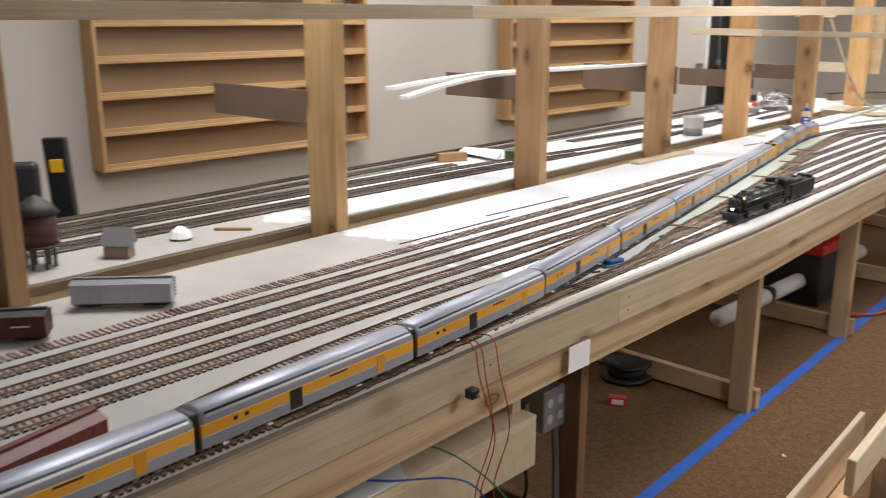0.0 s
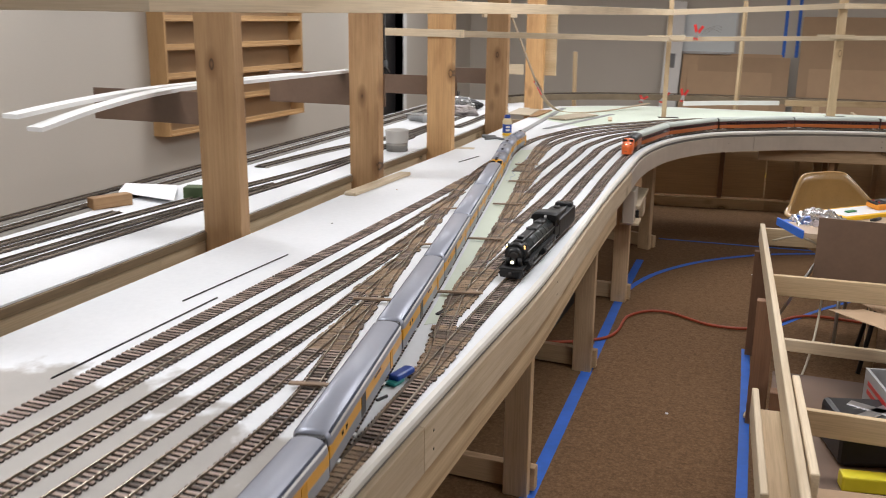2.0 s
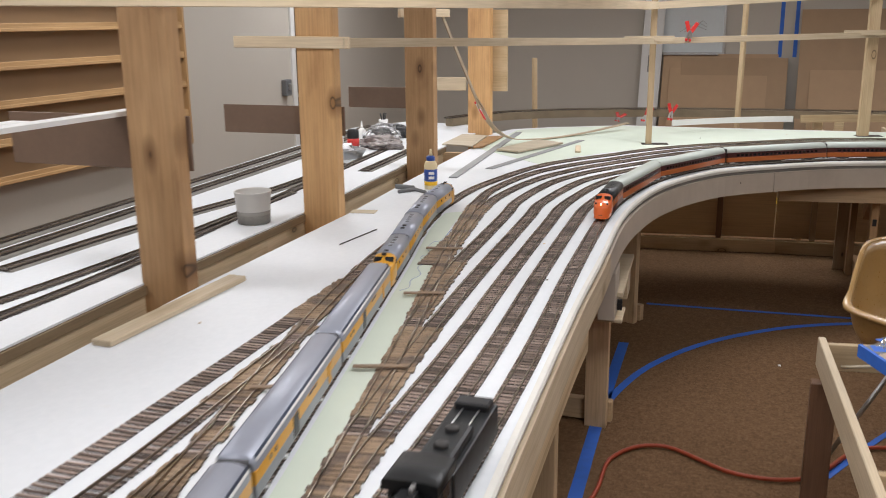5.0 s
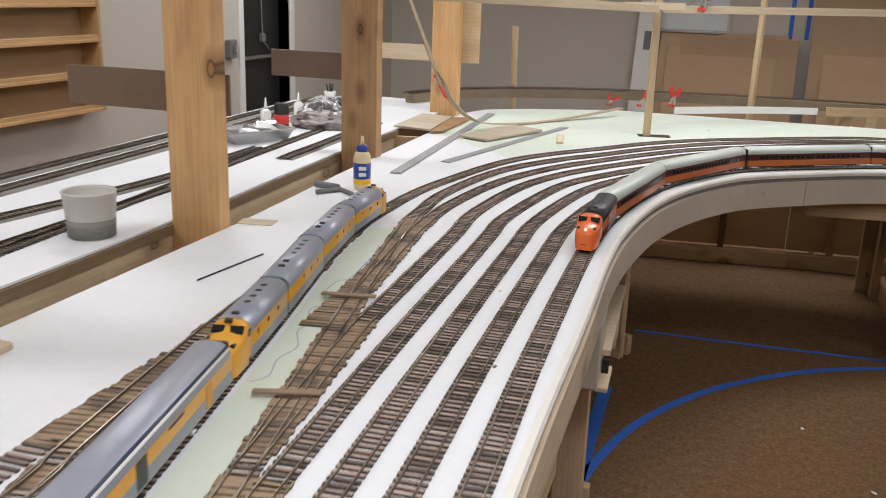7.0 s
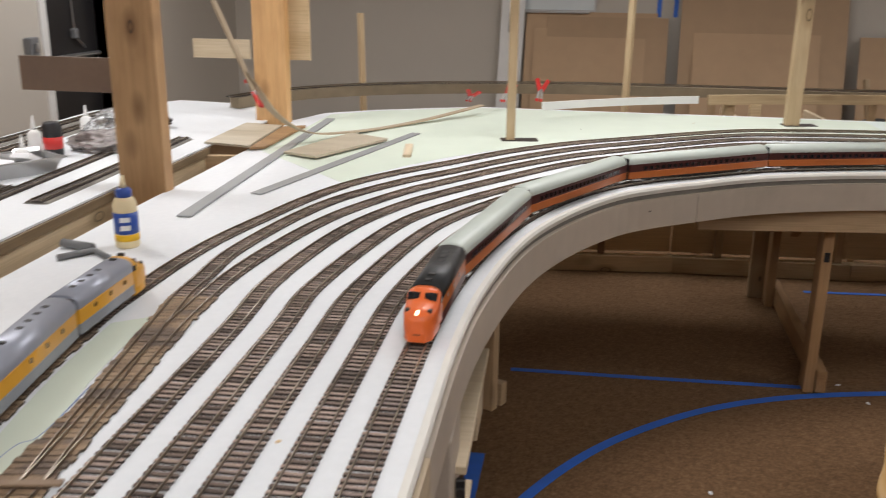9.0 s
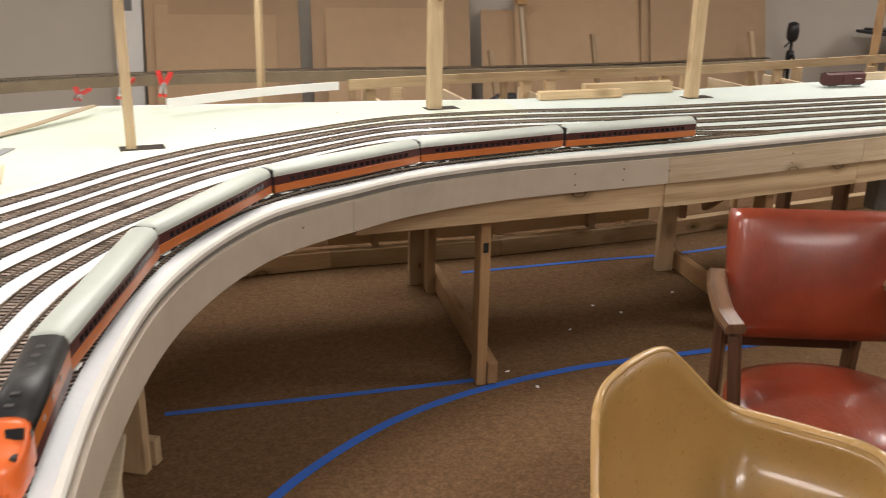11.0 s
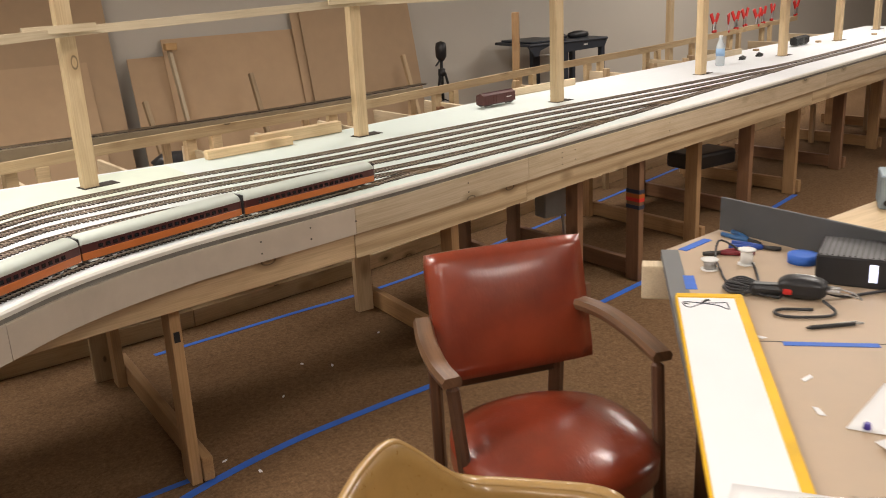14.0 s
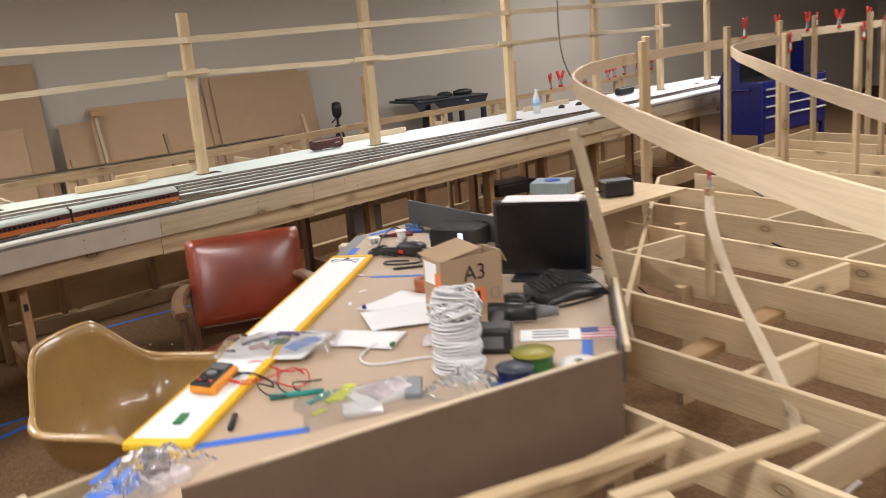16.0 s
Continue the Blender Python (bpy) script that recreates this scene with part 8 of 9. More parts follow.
lead([(0.88, 6.41), (0.93, 6.33), (0.96, 6.295), (0.935, 6.315), (0.90, 6.36)], REDPL, "short red test lead on the yellow tape")
lead([(0.969, 6.318), (1.02, 6.345), (1.085, 6.345), (1.10, 6.31)], REDPL, "red test lead end on the desk")
lead([(0.885, 6.40), (0.93, 6.41), (0.975, 6.392), (1.006, 6.33), (1.006, 6.283), (0.99, 6.22), (1.009, 6.186), (1.03, 6.19)], BLACK, "black test lead winding over the desk")
lead([(1.116, 6.233), (1.075, 6.232), (1.036, 6.241), (1.03, 6.215), (1.04, 6.20)], BLACK, "black test lead end curling on the desk")
lead([(0.90, 6.385), (0.96, 6.385), (0.995, 6.32), (0.995, 6.281), (0.955, 6.275), (0.937, 6.245), (0.945, 6.196), (0.99, 6.182)], BLACK, "black test lead winding over the desk")
lead([(0.90, 6.43), (0.94, 6.45), (0.955, 6.43), (0.945, 6.40), (0.91, 6.39)], BLACK, "black lead looped by the multimeter")
for k, (x, y) in enumerate(((1.95, 7.33), (1.97, 7.35))):
    loose_wire(x, y, BLACK, 61 + k, 0.10, 0.0040, 9, "test_lead", "black lead tangled on the desk")
pen_thing = thing("ballpoint_pen", along((1.871, 7.097, DZ + 0.006), (2.007, 7.027, DZ + 0.006)), "slim black ballpoint pen lying on the desk", "pen")
part("barrel", cyl(0.0052, 0.0052, 0.012, 0.128, BLACK, 12, axis="x"), pen_thing)
part("pen_tip", cyl(0.0012, 0.0050, 0.0, 0.012, BLACK, 12, axis="x"), pen_thing)
part("clip", bx(0.085, 0.135, -0.0015, 0.0015, 0.0048, 0.0068, STEEL), pen_thing, "pale metal clip")
part("push_button", cyl(0.003, 0.003, 0.128, 0.150, STEEL, 10, axis="x"), pen_thing)
loose_wire(1.50, 5.95, BLUEPL, 52, 0.12)
solo("teal_probe", tube([(0.955, 6.215, DZ + 0.008), (1.081, 6.150, DZ + 0.008)], 0.008, plain("teal_grip", (0.02, 0.28, 0.25), 0.4), 8), "teal probe handle on the desk", "probe")
solo("black_marker", tube([(0.80, 6.10, DZ + 0.008), (0.84, 6.17, DZ + 0.008)], 0.008, BLACK, 10), "black marker pen on the desk", "marker")
solo("green_leaf_clip", bx(-0.03, 0.03, -0.012, 0.012, 0, 0.006, GREENPL, 0.002), "green plastic clip on the foam board", "clip", pose(0.72, 6.22, DZ + 0.018, 0, 0, 50))
solo("yellow_tag", bx(-0.05, 0.05, -0.016, 0.016, 0, 0.004, plain("lime_tag", (0.68, 0.75, 0.05), 0.5), 0.001), "lime-yellow tag on the desk", "tag", pose(1.10, 6.07, DZ + 0.02, 0, 0, 40))
def film_bag(m, sx, sy, top, label, bits, seed):
    """A loose clear bag lying over what it holds; bits: material, half width, half depth, height, x, y, turn."""
    bag = thing("plastic_bag", m, label, "bag")
    for mat, w, d, h, x, y, a in bits:
        part("bag_content", bx(-w, w, -d, d, 0, h, mat, 0.002), bag, "", pose(x, y, 0.001, 0, 0, a))
    bm = bmesh.new()
    bmesh.ops.create_grid(bm, x_segments=36, y_segments=30, size=1.0)
    o = Vector((seed * 3.7, seed * 1.9, 0))
    for v in bm.verts:
        e = max(abs(v.co.x), abs(v.co.y))
        edge = 1 + 0.16 * noise.noise(v.co * 1.6 + o)
        h = top * (1 - e ** 3) * (0.8 + 0.5 * noise.noise(v.co * 2.2 + o)) + top * 0.30 * abs(noise.noise(v.co * 6 + o)) + top * 0.16 * abs(noise.noise(v.co * 14 + o))
        v.co = Vector((v.co.x * sx * edge, v.co.y * sy * edge, max(0.001, h)))
    part("bag_film", from_bm("bag_film", bm, CLEARBAG, True), bag, "crinkled clear film")
LIME, TEALP = plain("lime_card", (0.68, 0.75, 0.05), 0.5), plain("teal_card", (0.03, 0.32, 0.30), 0.4)
PRINT = plain("printed_slip", (0.66, 0.58, 0.60), 0.35, vary=0.45, scale=45)
film_bag(pose(1.13, 6.02, DZ, 0, 0, -14), 0.17, 0.10, 0.030, "clear plastic bag of printed papers and parts",
         [(PAPER, 0.085, 0.06, 0.014, 0.05, 0.02, 8), (PRINT, 0.06, 0.045, 0.020, 0.06, 0.02, 24), (LIME, 0.035, 0.012, 0.010, -0.06, 0.045, 30), (LIME, 0.02, 0.012, 0.008, -0.12, -0.02, 10), (TEALP, 0.05, 0.010, 0.012, -0.09, 0.07, 25), (SLATE, 0.022, 0.06, 0.018, 0.135, 0.0, -20), (PAPER, 0.05, 0.03, 0.012, -0.02, -0.055, -12)], 1)
film_bag(pose(1.36, 5.90, DZ, 0, 0, 20), 0.095, 0.08, 0.050, "crumpled empty clear plastic bag", [], 2)
film_bag(pose(0.58, 5.99, DZ, 0, 0, 30), 0.11, 0.09, 0.060, "clear plastic bag of brown and blue wire offcuts",
         [(plain("brown_offcut", (0.16, 0.10, 0.09), 0.5, vary=0.4, scale=60), 0.05, 0.025, 0.034, 0.02, 0.0, 40), (TAPE, 0.035, 0.014, 0.03, -0.05, 0.03, 15), (PRINT, 0.045, 0.03, 0.026, -0.01, -0.045, -20), (SLATE, 0.03, 0.012, 0.038, 0.05, 0.04, 80)], 3)
mon = thing("computer_monitor", pose(2.20, 6.56, DZ, 0, 0, -50), "black flat computer monitor seen on the desk", "monitor")
part("screen_panel", bx(-0.174, 0.174, -0.02, 0.02, 0.014, 0.290, BLACK, 0.006, 2), mon)
part("screen", bx(-0.16, 0.16, -0.0215, -0.0195, 0.035, 0.275, plain("dark_screen", (0.006, 0.006, 0.007), 0.25)), mon)
part("stand_neck", bx(-0.04, 0.04, 0.0, 0.03, 0.0, 0.06, BLACK, 0.004), mon)
part("stand_base", bx(-0.11, 0.11, -0.08, 0.08, 0.0, 0.012, BLACK, 0.005), mon)
solo("paper_on_monitor", bx(-0.12, 0.16, -0.04, 0.05, 0, 0.004, PAPER), "white papers lying on top of the monitor", "paper", pose(2.19, 6.57, DZ + 0.291, 3, 0, -52))
kb = thing("keyboard", pose(2.10, 6.345, DZ, 0, 0, -9) @ Matrix.Diagonal((0.78, 0.9, 1.15, 1.0)), "black humped computer keyboard in front of the monitor", "keyboard")
bm = bmesh.new()
bmesh.ops.create_grid(bm, x_segments=24, y_segments=14, size=1.0)
for v in bm.verts:
    x, y = v.co.x, v.co.y
    h = 0.016 + 0.030 * (y + 1) / 2 + 0.022 * math.exp(-(x / 0.45) ** 2) * (0.4 + 0.6 * (y + 1) / 2)
    v.co = (x * 0.155 * (1 + 0.08 * math.cos(y * 2)), y * 0.095 - 0.018 * x * x, h if max(abs(x), abs(y)) < 0.99 else h - 0.010)
low = bmesh.ops.extrude_face_region(bm, geom=bm.faces[:])
for v in [g for g in low["geom"] if isinstance(g, bmesh.types.BMVert)]:
    v.co.z = 0.0
part("case", from_bm("case", bm, BLACK, True), kb)
for i in range(12):
    for j in range(4):
        x, y = -0.128 + 0.0232 * i, -0.022 + 0.026 * j
        h = 0.016 + 0.030 * (y / 0.095 + 1) / 2 + 0.022 * math.exp(-(x / 0.155 / 0.45) ** 2) * (0.4 + 0.6 * (y / 0.095 + 1) / 2)
        part("key", bx(-0.0095, 0.0095, -0.0105, 0.0105, 0, 0.007, SATIN, 0.002), kb, "", pose(x, y - 0.018 * (x / 0.155) ** 2, h - 0.001, 9, 0, 0))
part("cable", tube(spline([(-0.15, -0.02, 0.008), (-0.21, -0.06, 0.006), (-0.20, -0.12, 0.006), (-0.08, -0.15, 0.006), (0.10, -0.13, 0.006)], 0.02), 0.004, BLACK, 6), kb)
solo("computer_mouse", cushion(0.03, 0.05, 0.015, 0.01, BLACK, "mouse"), "small black computer mouse on the desk", "mouse", pose(1.915, 6.375, DZ + 0.016, 0, 0, 30))
pb = thing("power_supply", pose(2.32, 7.24, DZ, 0, 0, -62), "black power supply box with a lit display", "power supply")
part("case", bx(-0.11, 0.11, -0.10, 0.10, 0, 0.085, BLACK, 0.005), pb)
for k in range(14):
    part("vent_rib", bx(-0.10 + 0.0148 * k, -0.096 + 0.0148 * k, -0.09, 0.09, 0.0845, 0.0875, DARK), pb)
part("display", bx(0.03, 0.05, -0.102, -0.0995, 0.02, 0.07, SCREENLED), pb, "lit blue-white display")
dr = thing("cordless_drill", pose(1.765, 6.215, DZ, 0, 0, -43), "black cordless drill lying on the desk", "drill")
part("motor_body", cyl(0.032, 0.028, -0.07, 0.08, BLACK, 18, axis="x", centre=(0, 0.03, 0.035)), dr)
part("chuck", cyl(0.022, 0.014, 0.08, 0.15, GREYBOX, 16, axis="x", centre=(0, 0.03, 0.035)), dr, "grey drill chuck")
part("grip", bx(-0.055, -0.01, -0.18, 0.03, 0.015, 0.05, BLACK, 0.012, 2), dr)
part("battery", bx(-0.085, 0.025, -0.255, -0.175, 0.0, 0.078, BLACK, 0.010, 2), dr)
part("battery_label", bx(-0.06, 0.0, -0.2565, -0.2545, 0.02, 0.055, GREYBOX), dr)
fl = thing("flag_card", pose(1.83, 6.02, DZ + 0.002, 0, 0, -40) @ Matrix.Diagonal((0.9, 1.4, 1, 1)), "printed card with a striped flag end", "card")
part("card", bx(-0.16, 0.16, -0.035, 0.035, 0, 0.002, PAPER), fl)
for k in range(4):
    part("red_stripe", bx(0.04, 0.16, -0.033 + 0.018 * k, -0.024 + 0.018 * k, 0.0015, 0.0028, plain("flag_red", (0.55, 0.08, 0.1), 0.6)), fl)
part("blue_field", bx(0.04, 0.10, 0.002, 0.035, 0.0018, 0.0032, plain("flag_blue", (0.04, 0.06, 0.25), 0.6)), fl)
for k in range(3):
    part("text_bar", bx(-0.12, 0.0, -0.02 + 0.018 * k, -0.012 + 0.018 * k, 0.0018, 0.0026, GREYBOX), fl)
tr2 = thing("tape_reel", pose(1.67, 5.80, DZ), "white tape reel with a small hub", "tape reel")
part("reel", lathe([(0.055, 0.0), (0.055, 0.02), (0.012, 0.022), (0.012, 0.018)], WHITE, 30), tr2)
part("hub", cyl(0.010, 0.010, 0.0, 0.025, DARK, 14), tr2)
def wire_reel(m, flange, winding, r, h, label):
    w = thing("wire_reel", m, label, "wire reel", "wire reels")
    for z in (0, h - 0.004):
        part("flange", lathe([(0.010, z), (r, z), (r, z + 0.004), (0.010, z + 0.004)], flange, 28), w)
    prof = [(r * 0.86 + (0.0022 if k % 2 else 0), 0.004 + (h - 0.008) * k / 16) for k in range(17)]
    part("winding", lathe(prof, winding, 28), w, "wound wire")
wire_reel(pose(1.58, 5.885, DZ), plain("olive_flange", (0.30, 0.27, 0.03), 0.4), plain("green_wire", (0.04, 0.15, 0.04), 0.4), 0.060, 0.052, "reel of green wire with yellow flanges")
wire_reel(pose(1.485, 5.845, DZ), NAVY, plain("dark_blue_wire", (0.01, 0.02, 0.10), 0.4), 0.050, 0.046, "reel of dark blue wire")
# hand tools at the far end of the desk
def small_spool(x, y, mat, h=0.03):
    s = thing("solder_spool", pose(x, y, DZ), "small white spool of solder wire", "spool", "small spools")
    part("flange", lathe([(0.026, 0), (0.026, 0.003)], WHITE, 20), s)
    part("winding", lathe([(0.018, 0.003), (0.018, h)], mat, 20), s)
    part("flange", lathe([(0.026, h), (0.026, h + 0.003), (0.008, h + 0.003)], WHITE, 20), s)
small_spool(2.058, 7.56, STEEL)
small_spool(2.177, 7.521, WHITE, 0.045)
def pliers(x, y, rz, mat, label):
    p = thing("pliers", pose(x, y, DZ + 0.008, 0, 0, rz), label, "pliers", "pliers")
    for s in (-1, 1):
        part("handle", tube([(-0.10, s * 0.022, 0), (-0.05, s * 0.018, 0), (0.0, 0.0, 0)], 0.008, mat, 8), p)
        part("jaw", tube([(0.0, 0, 0), (0.03, s * 0.006, 0), (0.055, s * 0.001, 0)], 0.006, DARK, 6), p)
pliers(2.19, 7.63, 150, plain("dark_red_grip", (0.2, 0.02, 0.03), 0.4), "pliers with dark red grips")
pliers(2.33, 7.58, -62, BLUEPL, "crimping tool with blue grips")
pliers(2.36, 7.66, -100, plain("blue_grip", (0.03, 0.12, 0.3), 0.4), "pliers with blue grips")
solo("tape_roll", lathe([(0.028, 0), (0.045, 0.0), (0.045, 0.025), (0.028, 0.025)], TAPE, 28), "roll of blue masking tape", "tape roll", pose(2.318, 7.425, DZ))
gun = thing("soldering_gun", pose(2.055, 7.24, DZ, 0, 0, -62), "black soldering gun with bright tips and a bundled cable", "soldering gun")
part("gun_body", cushion(0.062, 0.034, 0.024, 0.008, BLACK, "gun_body", 8, 4.0, 0.6), gun, "", pose(0.0, 0.0, 0.032))
part("gun_grip", bx(-0.135, -0.03, -0.020, 0.016, 0.004, 0.038, BLACK, 0.012, 2), gun, "", pose(0, 0, 0, 0, 0, 12))
part("grip_inset", bx(-0.125, -0.06, -0.012, 0.008, 0.0375, 0.0392, GREYBOX, 0.0005), gun, "grey grip panel", pose(0, 0, 0, 0, 0, 12))
part("gun_trigger", bx(-0.045, -0.022, -0.038, -0.028, 0.016, 0.032, REDPL, 0.003), gun, "red trigger")
part("nameplate", bx(-0.02, 0.03, 0.004, 0.018, 0.0600, 0.0622, WHITE, 0.0005), gun, "pale nameplate")
for y in (-0.016, 0.014):
    part("tip_post", cyl(0.006, 0.006, 0.055, 0.095, STEEL, 12, axis="x", centre=(0, y, 0.032)), gun, "bright metal post")
part("soldering_tip", tube(spline([(0.09, -0.016, 0.032), (0.125, -0.014, 0.026), (0.150, 0.0, 0.014), (0.125, 0.012, 0.026), (0.09, 0.014, 0.032)], 0.008), 0.0022, STEEL, 6), gun, "bent wire tip")
for k in range(4):
    part("gun_cable", tube(spline([(-0.12, -0.03 + 0.008 * k, 0.012), (-0.175, -0.05 + 0.012 * k, 0.010 + 0.005 * k), (-0.205, -0.01 + 0.01 * k, 0.012), (-0.165, 0.025 + 0.006 * k, 0.014 + 0.004 * k), (-0.10, 0.02, 0.012)], 0.012), 0.0045, BLACK, 6), gun, "bundled cable")
solo("power_cable", tube(spline([(2.03, 7.16, DZ + 0.02), (2.02, 7.115, DZ + 0.006), (1.975, 7.11, DZ + 0.006), (1.905, 7.165, DZ + 0.006), (1.895, 7.205, DZ + 0.006), (1.93, 7.215, DZ + 0.006), (1.99, 7.16, DZ + 0.006)], 0.012), 0.0042, BLACK, 8), "black cable loop beside the soldering gun", "cable", None, "desk cables")
solo("power_cable", tube(spline([(2.09, 7.20, DZ + 0.02), (2.13, 7.17, DZ + 0.006), (2.20, 7.14, DZ + 0.006), (2.27, 7.12, DZ + 0.006), (2.34, 7.13, DZ + 0.006)], 0.012), 0.0042, BLACK, 8), "black cable running to the power supply", "cable", None, "desk cables")
solo("power_cable", tube(spline([(1.95, 7.36, DZ + 0.006), (2.00, 7.45, DZ + 0.006), (2.06, 7.52, DZ + 0.006), (2.13, 7.60, DZ + 0.02), (2.24, 7.67, DZ + 0.03), (2.22, 7.55, DZ + 0.006), (2.10, 7.42, DZ + 0.006), (2.02, 7.36, DZ + 0.006)], 0.015), 0.0036, BLACK, 8), "thin dark cable arching past the spools", "cable", None, "desk cables")
for k, (x, y) in enumerate(((1.62, 6.92), (1.52, 6.80), (1.76, 7.124), (1.60, 6.70))):
    solo("paper_scrap", prism([(0, 0), (0.035, 0.004), (0.04, 0.016), (0.006, 0.014)], 0, 0.001, PAPER), "white paper scrap on the desk", "scrap", pose(x, y, DZ + 0.001, 0, 0, 50 * k), "paper scraps")
# second panel with boxes, beyond the desk
solo("plywood_sheet", prism([(2.80, 7.17), (3.84, 7.30), (3.82, 7.74), (2.74, 7.66)], 0.735, 0.753, PLY), "bare plywood panel laid on the framing", "plywood panel")
gbx = thing("metal_box", pose(3.14, 7.58, 0.754, 0, 0, -55) @ Matrix.Scale(0.82, 4), "pale blue metal box with knobs", "metal box")
part("case", bx(-0.12, 0.12, -0.10, 0.10, 0, 0.15, LTBLUE, 0.006), gbx)
part("vent", cyl(0.05, 0.05, 0.15, 0.154, BLUEPL, 24), gbx)
for x in (-0.09, -0.03, 0.03, 0.09):
    part("knob", cyl(0.012, 0.012, -0.115, -0.10, BLACK, 12, axis="y", centre=(x, 0, 0.03)), gbx)
rt = thing("power_brick", pose(3.47, 7.47, 0.754, 0, 0, -20), "black transformer box with cables", "transformer")
part("case", bx(-0.07, 0.09, -0.055, 0.055, 0, 0.085, BLACK, 0.008), rt)
part("cable", tube(spline([(-0.07, 0, 0.03), (-0.16, 0.05, 0.02), (-0.22, -0.02, 0.01), (-0.3, 0.06, 0.008)], 0.02), 0.005, BLACK, 6), rt)

# ---- open joist framing of the peninsula ----
PZ = 0.615
JOIST = wood("joist_pine", (0.74, 0.59, 0.38), (0.60, 0.44, 0.25), stain=0.2)
pen = thing("joist_grid", Matrix(), "large open frame of pine joists for an unfinished peninsula", "joist frame")
for k, x in enumerate((1.80, 2.21, 2.60, 3.03, 3.50, 3.94, 4.39, 4.82, 5.25, 5.62, 5.97, 6.4, 6.85)):
    y1 = float(np.interp(x, [1.8, 2.3, 3.0, 4.0, 5.5, 7.0], [5.85, 6.45, 7.1, 7.75, 8.35, 8.6]))
    board("joist", (x, 2.2, PZ - 0.065), (x, y1, PZ - 0.065), 0.024, 0.130, JOIST, pen)
board("rim_joist", (0.345, 6.33, PZ), (0.545, 3.05, PZ), 0.022, 0.092, POPLAR, pen)
board("rim_joist", (0.345, 6.34, PZ - 0.02), (1.75, 6.55, PZ - 0.02), 0.022, 0.085, PINE, pen)
board("cross_joist", (0.39, 5.55, PZ - 0.04), (1.80, 5.62, PZ - 0.04), 0.022, 0.085, PINE, pen)
board("cross_joist", (0.46, 4.62, 0.40), (1.80, 4.62, 0.40), 0.022, 0.085, PINE, pen)
board("rim_joist", (1.85, 5.9, PZ - 0.045), (4.6, 8.2, PZ - 0.045), 0.022, 0.092, PINE, pen)
board("rim_joist", (4.6, 8.2, PZ - 0.045), (7.0, 8.7, PZ - 0.045), 0.022, 0.092, PINE, pen)
for (x0, x1, y) in ((1.82, 2.2, 5.25), (2.22, 2.59, 5.70), (2.65, 3.03, 5.5), (3.05, 3.48, 6.15), (3.52, 3.92, 6.2), (3.94, 4.38, 6.9), (2.24, 2.61, 4.6), (4.42, 4.88, 6.4), (3.07, 3.46, 7.0), (4.92, 5.38, 7.4)):
    board("blocking", (x0, y, PZ - 0.06), (x1, y, PZ - 0.06), 0.024, 0.11, JOIST, pen)
for x, y in ((0.36, 6.28), (0.40, 5.45), (0.47, 4.5), (0.54, 3.4), (1.75, 5.75), (2.55, 5.4), (3.0, 6.6), (3.9, 7.4), (3.9, 5.2), (5.3, 7.0), (2.2, 4.2)):
    board("leg", (x, y, 0), (x, y, PZ - 0.08), 0.045, 0.075, STUD if x > 0.5 else REDWOOD, pen)
# stepped rails at the near end of the rim
board("rim_step", (0.492, 4.31, PZ + 0.004), (0.530, 3.72, PZ + 0.004), 0.020, 0.092, POPLAR, pen)
board("rim_ledge", (0.433, 4.33, PZ - 0.085), (0.470, 3.74, PZ - 0.085), 0.06, 0.022, PINE, pen)
board("rim_outer", (0.398, 3.60, 0.505), (0.452, 2.75, 0.505), 0.016, 0.085, POPLAR, pen)
board("rim_ledge", (0.432, 3.45, 0.482), (0.475, 2.75, 0.482), 0.036, 0.024, FIR_PALE, pen)
board("rim_ledge", (0.470, 3.46, 0.482), (0.513, 2.75, 0.482), 0.036, 0.024, FIR_PALE, pen)
board("rim_outer", (0.390, 4.34, PZ - 0.06), (0.432, 3.72, PZ - 0.06), 0.018, 0.085, POPLAR, pen)
board("shelf_edge", (0.365, 5.45, 0.36), (0.98, 5.45, 0.36), 0.020, 0.05, POPLAR, pen)
# loose timbers lying over the joists
for a, b in (((1.10, 5.62, PZ + 0.012), (1.74, 5.52, PZ + 0.012)), ((1.40, 5.41, PZ + 0.012), (2.0, 5.32, PZ + 0.012)), ((1.05, 5.45, PZ + 0.01), (1.45, 5.28, PZ + 0.05))):
    board("loose_timber", a, b, 0.045, 0.025, PINE, None, "loose pine stick lying across the joists", "loose timber", "loose timbers")
board("loose_timber", (2.24, 6.05, PZ - 0.11), (3.25, 6.2, PZ - 0.11), 0.09, 0.03, FIR, None, "orange pine offcut under the joists", "loose timber", "loose timbers")
# curved ribbons of lath above the joists
def lath_ribbon(ctrl, h, label):
    solo("lath_ribbon", sweep(spline(ctrl, 0.04), [(-0.005, -h / 2), (-0.005, h / 2), (0.005, h / 2), (0.005, -h / 2)], wood("ribbon_wood", (0.74, 0.60, 0.42), (0.67, 0.525, 0.345), knots=False, run=True, stain=0.05)), label, "lath ribbon", None, "lath ribbons")
lath_ribbon([(0.98, 4.15, 1.375), (1.32, 4.88, 1.385), (1.62, 5.40, 1.395), (2.07, 6.08, 1.405), (2.54, 6.72, 1.41), (3.0, 7.2, 1.415), (3.6, 7.68, 1.415), (4.3, 8.05, 1.415), (5.2, 8.32, 1.42), (6.5, 8.5, 1.43), (8.5, 8.6, 1.44)], 0.062, "long thin lath bent in a sweeping curve above the joists")
